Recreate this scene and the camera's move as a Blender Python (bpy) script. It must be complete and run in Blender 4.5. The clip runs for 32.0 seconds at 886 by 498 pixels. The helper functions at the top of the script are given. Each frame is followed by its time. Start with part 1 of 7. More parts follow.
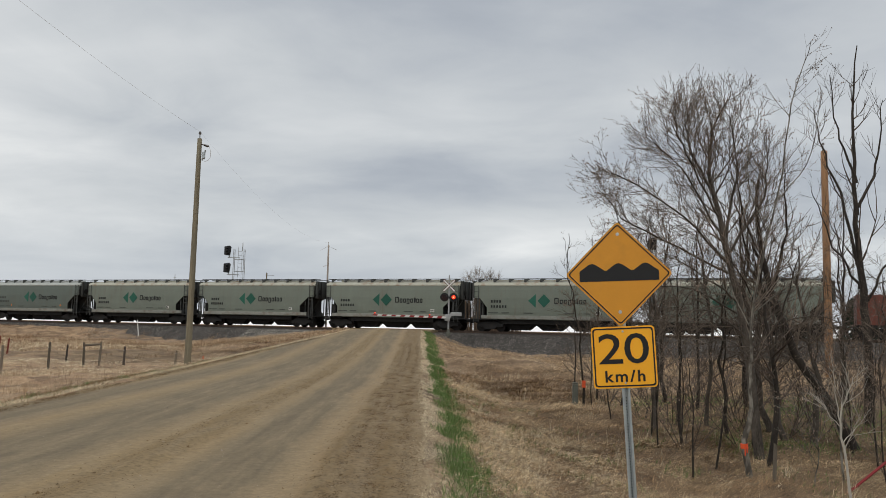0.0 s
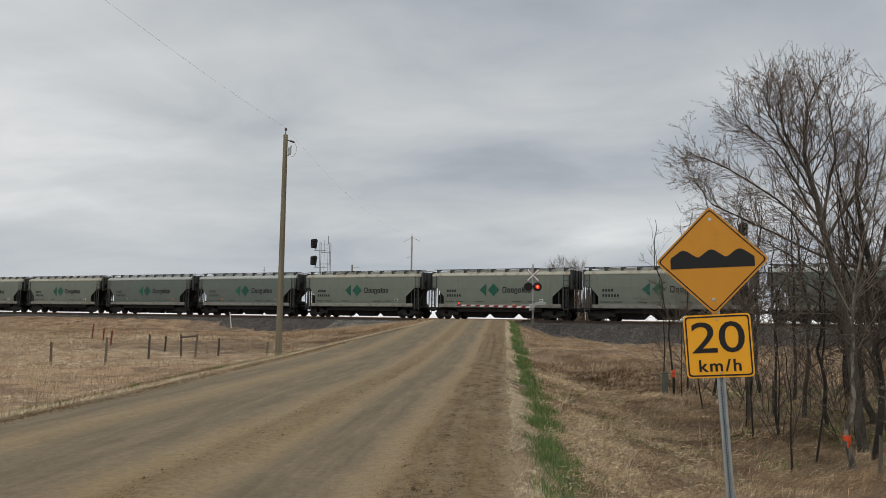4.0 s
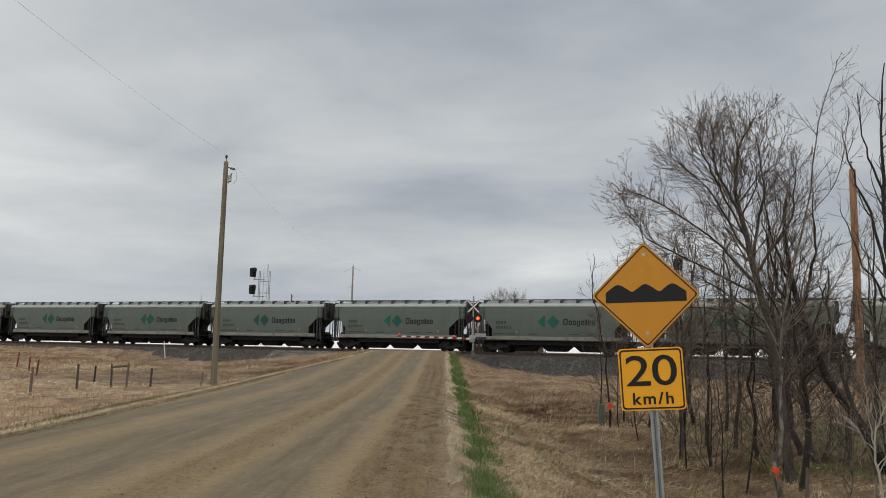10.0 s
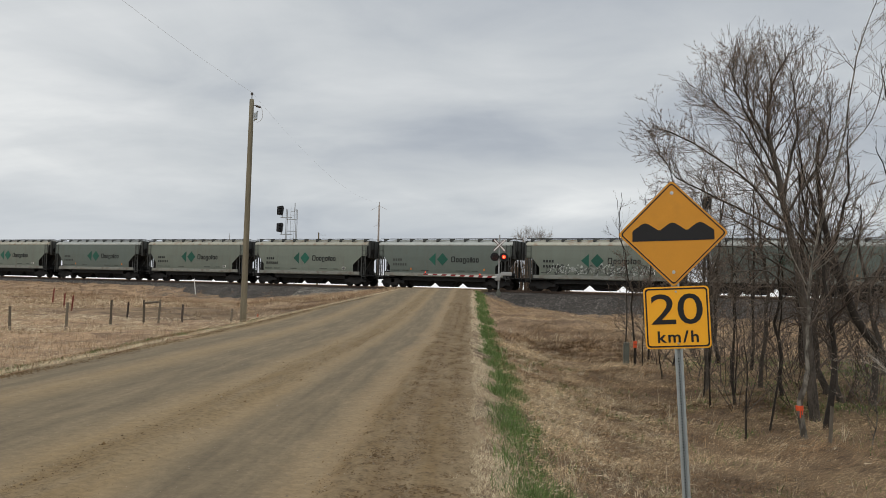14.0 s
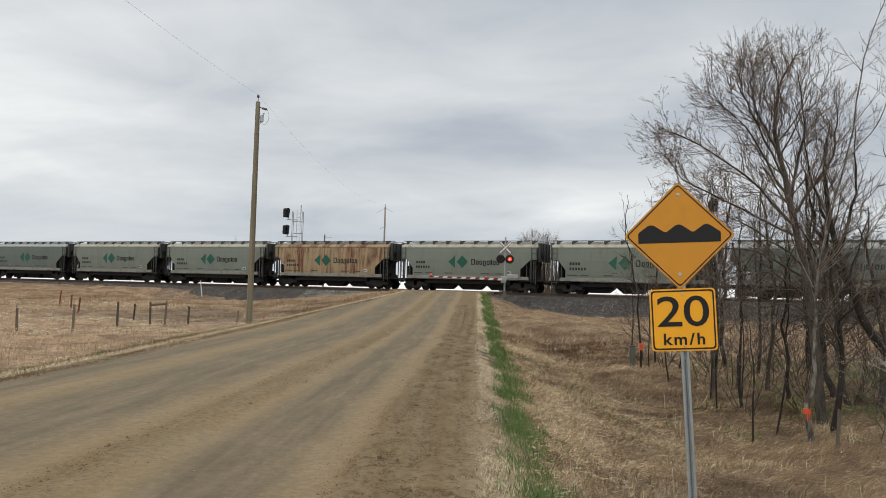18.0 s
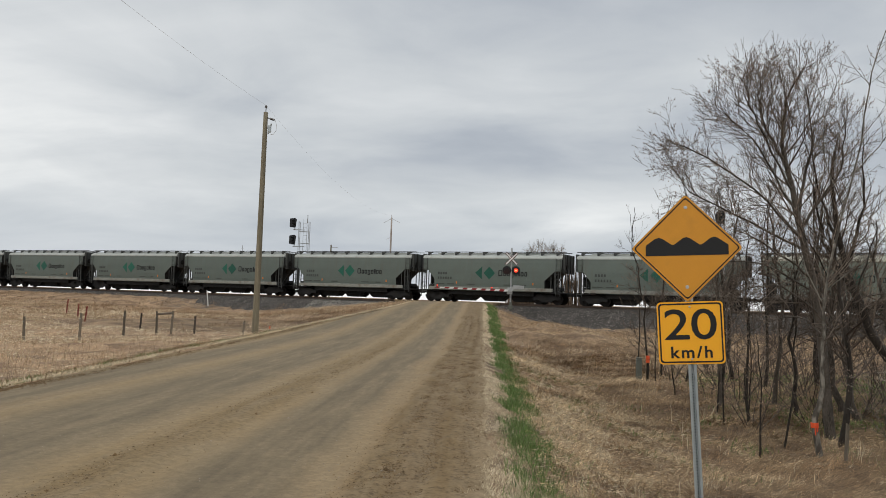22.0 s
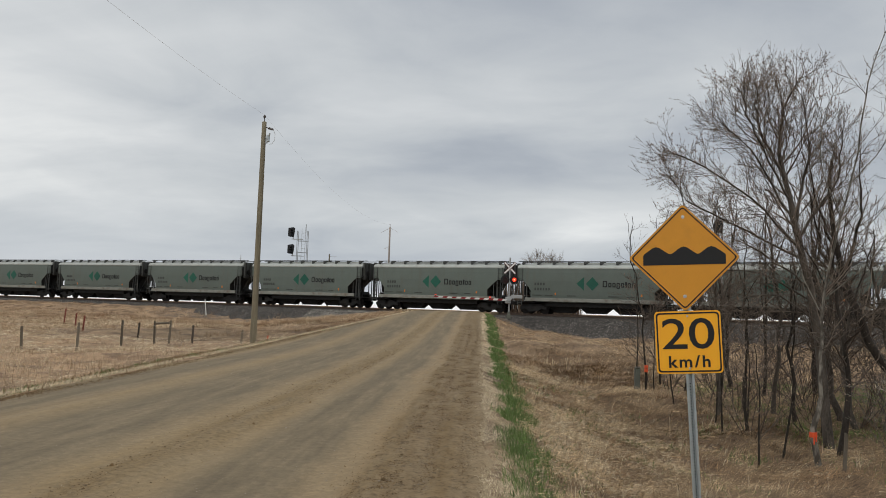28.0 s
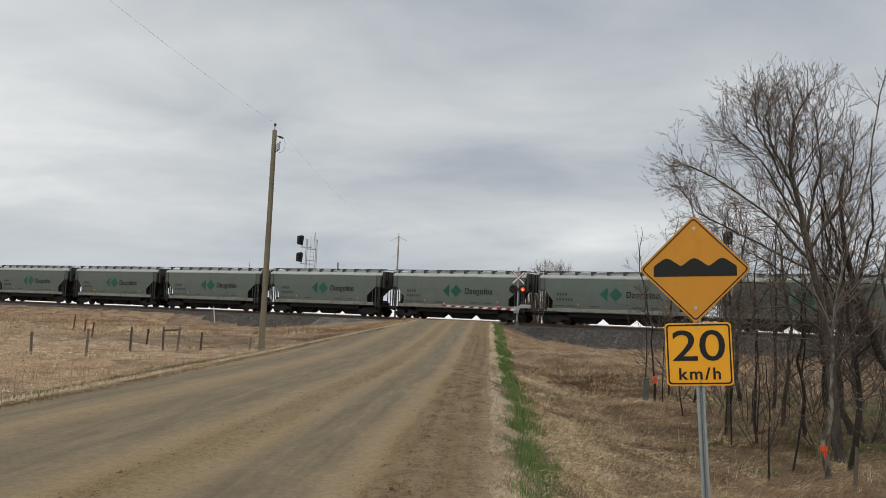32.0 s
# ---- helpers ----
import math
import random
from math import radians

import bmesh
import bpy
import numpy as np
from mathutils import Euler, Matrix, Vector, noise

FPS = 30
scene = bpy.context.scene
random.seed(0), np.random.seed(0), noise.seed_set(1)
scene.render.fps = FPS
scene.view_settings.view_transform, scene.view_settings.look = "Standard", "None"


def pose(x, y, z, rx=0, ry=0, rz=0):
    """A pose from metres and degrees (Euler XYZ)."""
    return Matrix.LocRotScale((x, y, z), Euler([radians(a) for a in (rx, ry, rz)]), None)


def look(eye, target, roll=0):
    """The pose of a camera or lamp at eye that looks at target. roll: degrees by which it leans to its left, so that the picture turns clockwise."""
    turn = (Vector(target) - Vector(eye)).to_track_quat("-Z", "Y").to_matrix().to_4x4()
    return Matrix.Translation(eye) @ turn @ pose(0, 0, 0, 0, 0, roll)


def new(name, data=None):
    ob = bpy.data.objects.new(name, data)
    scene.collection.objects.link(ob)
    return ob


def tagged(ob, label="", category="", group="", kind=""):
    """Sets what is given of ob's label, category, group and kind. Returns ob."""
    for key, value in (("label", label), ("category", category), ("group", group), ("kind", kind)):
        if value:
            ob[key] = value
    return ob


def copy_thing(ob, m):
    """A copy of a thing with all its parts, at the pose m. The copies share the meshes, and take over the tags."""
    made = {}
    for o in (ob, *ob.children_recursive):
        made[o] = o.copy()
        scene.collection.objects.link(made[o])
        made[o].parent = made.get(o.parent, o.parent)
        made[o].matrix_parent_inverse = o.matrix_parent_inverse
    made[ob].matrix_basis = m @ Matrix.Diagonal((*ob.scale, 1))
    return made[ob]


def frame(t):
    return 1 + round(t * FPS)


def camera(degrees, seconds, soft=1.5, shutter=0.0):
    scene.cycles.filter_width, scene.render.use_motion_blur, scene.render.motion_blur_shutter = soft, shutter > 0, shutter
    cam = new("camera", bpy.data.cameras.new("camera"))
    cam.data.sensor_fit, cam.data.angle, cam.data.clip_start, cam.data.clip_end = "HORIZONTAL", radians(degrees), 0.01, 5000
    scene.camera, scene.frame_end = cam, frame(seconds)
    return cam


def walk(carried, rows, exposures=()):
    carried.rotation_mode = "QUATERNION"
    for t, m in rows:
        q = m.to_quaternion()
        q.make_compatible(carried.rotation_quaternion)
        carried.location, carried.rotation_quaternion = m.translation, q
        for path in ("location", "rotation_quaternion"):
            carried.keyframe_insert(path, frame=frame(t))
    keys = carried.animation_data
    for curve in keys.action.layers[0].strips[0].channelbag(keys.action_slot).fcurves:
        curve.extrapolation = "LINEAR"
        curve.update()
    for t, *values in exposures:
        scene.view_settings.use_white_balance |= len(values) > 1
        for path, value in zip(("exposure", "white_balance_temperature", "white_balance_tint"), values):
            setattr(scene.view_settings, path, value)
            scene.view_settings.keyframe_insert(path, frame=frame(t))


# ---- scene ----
cam = camera(57.0, 32.0, soft=0.75)
# seconds, eye x y z, yaw, pitch, roll of the hand-held camera
PATH = [
    (0.0, 0.000, -0.000, 1.600, -1.550, 5.600, -1.300),
    (0.5, -0.003, -0.004, 1.599, -1.424, 5.504, -0.916),
    (1.0, -0.005, -0.000, 1.600, -1.182, 5.417, -0.577),
    (1.5, -0.006, -0.002, 1.599, -0.985, 4.877, -0.641),
    (2.0, -0.012, -0.000, 1.596, -0.503, 4.575, -0.580),
    (2.5, -0.027, 0.001, 1.593, 1.318, 4.857, -0.510),
    (3.0, -0.039, 0.008, 1.592, 3.643, 4.931, -0.606),
    (3.5, -0.038, 0.009, 1.597, 4.639, 4.634, -0.806),
    (5.5, -0.014, -0.001, 1.598, 1.525, 5.932, -0.748),
    (6.0, -0.007, -0.005, 1.597, 0.953, 6.071, -0.461),
    (6.5, -0.006, -0.006, 1.601, 0.786, 6.202, -0.264),
    (7.0, -0.001, -0.007, 1.601, 0.518, 6.125, -0.262),
    (7.5, 0.001, -0.016, 1.602, -0.067, 6.165, -0.402),
    (8.0, 0.002, -0.020, 1.604, -0.513, 6.234, -0.797),
    (8.5, -0.003, -0.015, 1.601, -0.599, 6.074, -1.147),
    (9.0, -0.007, -0.015, 1.600, -0.463, 6.003, -1.435),
    (9.5, -0.011, -0.014, 1.602, -0.245, 6.569, -1.513),
    (10.0, -0.012, -0.004, 1.604, 0.144, 7.035, -1.245),
    (10.5, -0.009, -0.002, 1.602, 0.374, 7.117, -1.128),
    (11.0, -0.006, -0.004, 1.601, 0.536, 6.808, -1.228),
    (11.5, -0.002, -0.002, 1.602, 0.231, 6.071, -1.668),
    (12.0, -0.000, 0.003, 1.600, -0.020, 5.110, -1.451),
    (12.5, 0.000, 0.010, 1.601, 1.179, 4.252, -0.843),
    (13.0, 0.001, 0.006, 1.600, 2.297, 3.855, -1.064),
    (13.5, -0.004, 0.010, 1.599, 2.337, 3.273, -1.444),
    (14.0, -0.006, 0.002, 1.599, 1.963, 2.683, -1.533),
    (14.5, -0.009, 0.005, 1.597, 1.865, 2.475, -1.615),
    (16.5, -0.012, 0.023, 1.595, 1.812, 1.967, -1.540),
    (17.0, -0.007, 0.021, 1.596, 2.001, 2.260, -1.506),
    (17.5, -0.004, 0.021, 1.602, 2.125, 2.557, -1.514),
    (18.0, -0.000, 0.016, 1.596, 2.380, 2.832, -1.577),
    (18.5, -0.000, 0.017, 1.603, 2.595, 2.912, -1.514),
    (19.0, -0.000, 0.017, 1.600, 2.697, 2.959, -1.442),
    (19.5, -0.003, 0.021, 1.602, 2.687, 2.995, -1.423),
    (20.0, -0.009, 0.020, 1.597, 2.659, 2.992, -1.649),
    (20.5, -0.013, 0.021, 1.599, 2.697, 3.058, -1.866),
    (21.0, -0.011, 0.023, 1.601, 2.795, 3.244, -1.987),
    (21.5, -0.011, 0.015, 1.600, 2.856, 3.378, -1.926),
    (22.0, -0.009, 0.013, 1.602, 2.790, 3.574, -1.919),
    (22.5, -0.003, 0.008, 1.603, 2.627, 3.820, -1.933),
    (23.0, -0.001, 0.000, 1.603, 2.462, 4.064, -1.822),
    (23.5, -0.002, -0.002, 1.607, 2.425, 4.357, -1.720),
    (24.0, 0.001, -0.006, 1.609, 2.542, 4.693, -1.595),
    (24.5, -0.000, -0.005, 1.606, 2.683, 4.837, -1.688),
    (25.0, -0.004, -0.003, 1.602, 2.534, 4.717, -2.041),
    (25.5, -0.005, 0.003, 1.602, 2.245, 4.385, -2.172),
    (27.5, -0.006, 0.008, 1.601, 2.538, 4.098, -1.842),
    (28.0, -0.003, 0.007, 1.603, 2.679, 4.231, -1.890),
    (28.5, -0.002, 0.009, 1.603, 2.742, 4.315, -1.839),
    (29.0, -0.004, 0.011, 1.600, 2.775, 4.383, -1.900),
    (29.5, -0.001, 0.013, 1.602, 2.682, 4.481, -1.916),
    (30.0, -0.001, 0.008, 1.603, 2.574, 4.518, -1.996),
    (30.5, -0.007, 0.005, 1.604, 2.652, 4.598, -1.912),
    (31.0, -0.011, 0.002, 1.606, 2.763, 4.821, -1.830),
    (31.5, -0.009, 0.001, 1.606, 2.921, 4.972, -1.987),
    (32.0, -0.019, 0.001, 1.607, 3.230, 4.846, -2.387),
]
walk(cam, [(t, pose(x, y, z, 90 + p, r, yaw)) for t, x, y, z, yaw, p, r in PATH],
     exposures=[(0, -0.05), (2, -0.06), (3, -0.17), (6, -0.22), (8, -0.22), (11, -0.2), (13, -0.18), (14, -0.05), (17, 0.10), (19, 0.07), (22, 0.0), (25, -0.1), (32, -0.1)])

# ---------------------------------------------------------------- plan
# The gravel road runs along +y; the railway crosses it at 24 degrees.
ANG = radians(24)
CA, SA = math.cos(ANG), math.sin(ANG)
NEAR = 74.0            # where the near side of the cars cuts the y axis
RAIL_Z = 1.49          # top of rail
CAR = 14.97            # coupler to coupler
HALF = 1.55            # half width of a car
RAIL = Matrix(((CA, SA, 0, 0), (-SA, CA, 0, NEAR), (0, 0, 1, RAIL_Z), (0, 0, 0, 1)))  # track space: x along, y away, z over rail


def sstep(a, b, x):
    u = np.clip((x - a) / (b - a), 0, 1)
    return u * u * (3 - 2 * u)


def track_d(x, y):
    """Distance across from the centre line of the track, minus on the near side."""
    return (x * SA + (y - NEAR) * CA) - HALF


def road_z(x, y):
    yy = y + x * math.tan(ANG)
    return 1.42 * sstep(22, 70, yy) * (1 - sstep(82, 120, yy) * 1.2)


def road_left(y):
    return -7.5 - 0.85 * sstep(11, 30, y) + 2.55 * sstep(32, 66, y)


LATTICE = np.random.RandomState(77).uniform(-1, 1, (256, 256))


def bumps(x, y, s, seed=0.0):
    """Smooth random unevenness, two octaves, about -1 to 1; s is about its waves per three metres."""
    total = 0.0
    for k, w in ((0.45, 1.0), (1.07, 0.5)):
        u, v = np.asarray(x) * s * k + 17.3 * seed + 40, np.asarray(y) * s * k + 9.7 * seed + 60
        i, j = np.floor(u).astype(int), np.floor(v).astype(int)
        fu, fv = u - i, v - j
        fu, fv = fu * fu * (3 - 2 * fu), fv * fv * (3 - 2 * fv)
        g = lambda p, q: LATTICE[(i + p) % 256, (j + q) % 256]
        total = total + w * ((g(0, 0) * (1 - fu) + g(1, 0) * fu) * (1 - fv) + (g(0, 1) * (1 - fu) + g(1, 1) * fu) * fv)
    return total * 0.85


def left_bank(x):
    """Grass has overgrown the railway bank away from the road."""
    return sstep(-24, -46, x)


def ground_z(x, y):
    """Height of the land beside the road."""
    right = x > -3
    near = np.where(right, -0.72 + 0.25 * sstep(6, 14, x) + 0.12 * sstep(16, 30, y), -0.22)
    base = near + bumps(x, y, 0.6) * 0.12 + bumps(x, y, 2.0, 1.0) * np.where(right, 0.09, 0.06) + bumps(x, y, 5.5, 2.0) * 0.025
    base = base - np.where(right, 0.0, 0.28 * np.exp(-((y - 42) / 5.0) ** 2 - ((x + 14.5) / 4.5) ** 2))
    base = base - 0.5 * sstep(4, 16, track_d(x, y))
    base = base + np.where(right, bumps(x, y, 8.0, 6.0) * 0.035, 0.0)
    base = base + np.where(right, (0.80 + 0.18 * bumps(x, y, 0.9, 11.0)) * sstep(29.5, 39, y + 0.5 * x) * sstep(0.4, 1.8, x) * sstep(9.5, 4.5, x) * sstep(64, 56, y), 0.0)
    off = np.where(right, x - 0.15, road_left(y) - x)
    bank = road_z(x, y) - 0.015 - np.where(right, 0.36, 0.30 - 0.19 * sstep(44, 57, y)) * np.maximum(off, 0) - 0.25 * np.maximum(-off, 0)
    d = np.abs(track_d(x, y))
    ball = 1.02 - (0.42 - 0.31 * left_bank(x)) * np.maximum(d - 2.6, 0) + bumps(x, y, 2.2, 2.0) * (0.03 + 0.06 * left_bank(x))
    k = 6.0
    return np.log(np.exp(k * base) + np.exp(k * bank) + np.exp(k * ball)) / k


# ---------------------------------------------------------------- world and sun
world = bpy.data.worlds.new("overcast_sky")
scene.world = world
world.use_nodes = True
wn, wl = world.node_tree.nodes, world.node_tree.links
wn.clear()


def wnode(kind, **kw):
    n = wn.new(kind)
    for k, v in kw.items():
        n.inputs[k].default_value = v
    return n


def wmath(op, a, b=None):
    n = wn.new("ShaderNodeMath")
    n.operation = op
    for i, v in enumerate((a, b)):
        if v is None:
            continue
        if isinstance(v, (int, float)):
            n.inputs[i].default_value = v
        else:
            wl.new(v, n.inputs[i])
    return n.outputs[0]


sky = wn.new("ShaderNodeTexSky")
sky.sky_type = "NISHITA"
sky.sun_disc = False
sky.sun_elevation, sky.sun_rotation = radians(48), radians(215)
wtc = wn.new("ShaderNodeTexCoord")
sep = wn.new("ShaderNodeSeparateXYZ")
wl.new(wtc.outputs["Generated"], sep.inputs[0])
up = wmath("MAXIMUM", sep.outputs[2], 0.0)
den = wmath("ADD", up, 0.20)
comb = wn.new("ShaderNodeCombineXYZ")
wl.new(wmath("DIVIDE", sep.outputs[0], den), comb.inputs[0])
wl.new(wmath("DIVIDE", sep.outputs[1], den), comb.inputs[1])


def cloud(scale, detail, rough, offset, dist=0.4):
    mp = wn.new("ShaderNodeMapping")
    mp.inputs["Location"].default_value = offset
    mp.inputs["Scale"].default_value = (0.75, 1.0, 1.0)
    wl.new(comb.outputs[0], mp.inputs[0])
    n = wnode("ShaderNodeTexNoise", Scale=scale, Detail=detail, Roughness=rough, Distortion=dist)
    wl.new(mp.outputs[0], n.inputs["Vector"])
    return n.outputs[0]


big = cloud(0.40, 6.0, 0.52, (2.2, 1.1, 0.0))
fine = cloud(1.3, 7.0, 0.52, (4.0, 2.0, 0.0), 0.5)
wisp = cloud(3.0, 7.0, 0.55, (1.3, 7.0, 0.0), 0.5)
azim = wmath("ARCTAN2", sep.outputs[0], sep.outputs[1])     # 0 along the road, plus to the right
elev = wmath("ADD", sep.outputs[2], wmath("MULTIPLY", wmath("SUBTRACT", fine, 0.5), 0.075))


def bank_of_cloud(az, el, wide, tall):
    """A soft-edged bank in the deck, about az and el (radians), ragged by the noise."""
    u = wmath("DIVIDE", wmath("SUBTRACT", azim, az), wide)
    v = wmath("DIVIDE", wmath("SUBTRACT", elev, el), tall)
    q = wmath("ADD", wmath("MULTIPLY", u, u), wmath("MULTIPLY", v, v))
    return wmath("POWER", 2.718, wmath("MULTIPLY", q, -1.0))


mass = wmath("ADD", wmath("ADD", wmath("MULTIPLY", big, 0.42), wmath("MULTIPLY", fine, 0.42)), wmath("MULTIPLY", wisp, 0.17))
mass = wmath("ADD", mass, wmath("ADD", 0.032, wmath("MULTIPLY", wmath("MAXIMUM", wmath("SUBTRACT", up, 0.40), 0.0), 0.60)))     # the deck thins overhead
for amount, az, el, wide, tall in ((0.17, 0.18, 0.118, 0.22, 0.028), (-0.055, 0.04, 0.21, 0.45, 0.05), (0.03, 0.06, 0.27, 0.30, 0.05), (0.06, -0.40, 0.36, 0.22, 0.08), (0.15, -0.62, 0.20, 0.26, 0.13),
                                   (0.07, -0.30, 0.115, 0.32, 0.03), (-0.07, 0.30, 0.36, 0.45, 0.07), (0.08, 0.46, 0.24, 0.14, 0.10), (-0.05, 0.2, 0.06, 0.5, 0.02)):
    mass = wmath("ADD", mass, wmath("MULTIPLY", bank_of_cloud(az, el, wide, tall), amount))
ramp = wn.new("ShaderNodeValToRGB")
cr = ramp.color_ramp
cr.elements[0].position, cr.elements[0].color = 0.34, (0.345, 0.377, 0.426, 1)
cr.elements[1].position, cr.elements[1].color = 0.74, (0.86, 0.87, 0.86, 1)
for pos, col in ((0.43, (0.428, 0.461, 0.505, 1)), (0.54, (0.575, 0.602, 0.622, 1)), (0.63, (0.685, 0.705, 0.715, 1))):
    e = cr.elements.new(pos)
    e.color = col
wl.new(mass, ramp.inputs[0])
hor = wn.new("ShaderNodeValToRGB")   # the hazy strip at the horizon
hr = hor.color_ramp
hr.elements[0].position, hr.elements[0].color = 0.0, (0.9, 0.9, 0.9, 1)
hr.elements[1].position, hr.elements[1].color = 0.13, (0, 0, 0, 1)
for pos, v in ((0.02, 0.7), (0.06, 0.45), (0.09, 0.2)):
    e = hr.elements.new(pos)
    e.color = (v, v, v, 1)
wl.new(up, hor.inputs[0])
mixh = wn.new("ShaderNodeMixRGB")
mixh.inputs[2].default_value = (0.515, 0.558, 0.618, 1)
wl.new(hor.outputs[0], mixh.inputs[0])
wl.new(ramp.outputs[0], mixh.inputs[1])
blue = wn.new("ShaderNodeMixRGB")
blue.blend_type = "ADD"
blue.inputs[0].default_value = 0.006
rim = wn.new("ShaderNodeMapRange")      # the bright rim under the far edge of the deck
rim.interpolation_type = "SMOOTHSTEP"
rim.inputs["From Min"].default_value, rim.inputs["From Max"].default_value = 0.006, 0.022
rim.inputs["To Min"].default_value, rim.inputs["To Max"].default_value = 1.0, 0.0
wl.new(up, rim.inputs["Value"])
mixr = wn.new("ShaderNodeMixRGB")
mixr.inputs[2].default_value = (0.93, 0.94, 0.95, 1)
wl.new(rim.outputs[0], mixr.inputs[0])
wl.new(mixh.outputs[0], mixr.inputs[1])
wl.new(mixr.outputs[0], blue.inputs[1])
wl.new(sky.outputs[0], blue.inputs[2])
bg = wn.new("ShaderNodeBackground")
bg.inputs["Strength"].default_value = 1.0
wl.new(blue.outputs[0], bg.inputs[0])
wout = wn.new("ShaderNodeOutputWorld")
wl.new(bg.outputs[0], wout.inputs[0])

sun_data = bpy.data.lights.new("sun", "SUN")
sun_data.energy, sun_data.angle, sun_data.color = 0.9, radians(25), (1.0, 0.96, 0.9)
sun = new("sun", sun_data)
sun.matrix_world = look((-30, -40, 60), (0, 5, 0))


# ---------------------------------------------------------------- materials
def material(name, base, rough=0.8, metal=0.0, spread=0.25, scale=3.0, fine=40.0, bump=0.3, bump_dist=0.01,
             stretch=(1, 1, 1), second=None, second_at=(0.5, 0.65), emit=None, island=0.0, per_object=0.0, space="Object", spec=0.4):
    """A surface with variation at two scales: broad stains and fine grain, with relief."""
    m = bpy.data.materials.new(name)
    m.use_nodes = True
    nt, N, K = m.node_tree, m.node_tree.nodes, m.node_tree.links
    b = N["Principled BSDF"]
    b.inputs["Roughness"].default_value, b.inputs["Metallic"].default_value = rough, metal
    b.inputs["Specular IOR Level"].default_value = spec
    if emit:
        b.inputs["Emission Color"].default_value, b.inputs["Emission Strength"].default_value = (*emit[:3], 1), emit[3]
    if space == "Position":
        vec = N.new("ShaderNodeNewGeometry").outputs["Position"]
    else:
        vec = N.new("ShaderNodeTexCoord").outputs[space]
    mp = N.new("ShaderNodeMapping")
    mp.inputs["Scale"].default_value = stretch
    K.new(vec, mp.inputs[0])
    n1, n2 = N.new("ShaderNodeTexNoise"), N.new("ShaderNodeTexNoise")
    n1.inputs["Scale"].default_value, n1.inputs["Detail"].default_value = scale, 6
    n2.inputs["Scale"].default_value, n2.inputs["Detail"].default_value = fine, 4
    for n in (n1, n2):
        n.inputs["Roughness"].default_value = 0.62
        K.new(mp.outputs[0], n.inputs["Vector"])
    add = N.new("ShaderNodeMath")
    add.operation = "MULTIPLY_ADD"
    K.new(n1.outputs[0], add.inputs[0])
    add.inputs[1].default_value = 0.6
    half = N.new("ShaderNodeMath")
    half.operation = "MULTIPLY"
    half.inputs[1].default_value = 0.4
    K.new(n2.outputs[0], half.inputs[0])
    K.new(half.outputs[0], add.inputs[2])
    rp = N.new("ShaderNodeValToRGB")
    lo = [max(0, c * (1 - spread)) for c in base]
    hi = [min(1, c * (1 + spread)) for c in base]
    rp.color_ramp.elements[0].position, rp.color_ramp.elements[0].color = 0.32, (*lo, 1)
    rp.color_ramp.elements[1].position, rp.color_ramp.elements[1].color = 0.68, (*hi, 1)
    K.new(add.outputs[0], rp.inputs[0])
    col = rp.outputs[0]
    if second:
        n3 = N.new("ShaderNodeTexNoise")
        n3.inputs["Scale"].default_value, n3.inputs["Detail"].default_value = scale * 1.7, 8
        off = N.new("ShaderNodeMapping")
        off.inputs["Location"].default_value = (7.1, 3.3, 1.9)
        K.new(mp.outputs[0], off.inputs[0])
        K.new(off.outputs[0], n3.inputs["Vector"])
        r3 = N.new("ShaderNodeValToRGB")
        r3.color_ramp.elements[0].position, r3.color_ramp.elements[1].position = second_at
        K.new(n3.outputs[0], r3.inputs[0])
        mx = N.new("ShaderNodeMixRGB")
        mx.inputs[2].default_value = (*second, 1)
        K.new(r3.outputs[0], mx.inputs[0])
        K.new(col, mx.inputs[1])
        col = mx.outputs[0]
    for amount, node, out in ((island, "ShaderNodeNewGeometry", "Random Per Island"), (per_object, "ShaderNodeObjectInfo", "Random")):
        if amount:
            src = N.new(node)
            rg = N.new("ShaderNodeMapRange")
            rg.inputs["To Min"].default_value, rg.inputs["To Max"].default_value = 1 - amount, 1 + amount
            K.new(src.outputs[out], rg.inputs["Value"])
            hs = N.new("ShaderNodeHueSaturation")
            K.new(rg.outputs[0], hs.inputs["Value"])
            K.new(col, hs.inputs["Color"])
            col = hs.outputs[0]
    K.new(col, b.inputs["Base Color"])
    if bump:
        bp = N.new("ShaderNodeBump")
        bp.inputs["Strength"].default_value, bp.inputs["Distance"].default_value = bump, bump_dist
        K.new(add.outputs[0], bp.inputs["Height"])
        K.new(bp.outputs[0], b.inputs["Normal"])
    return m


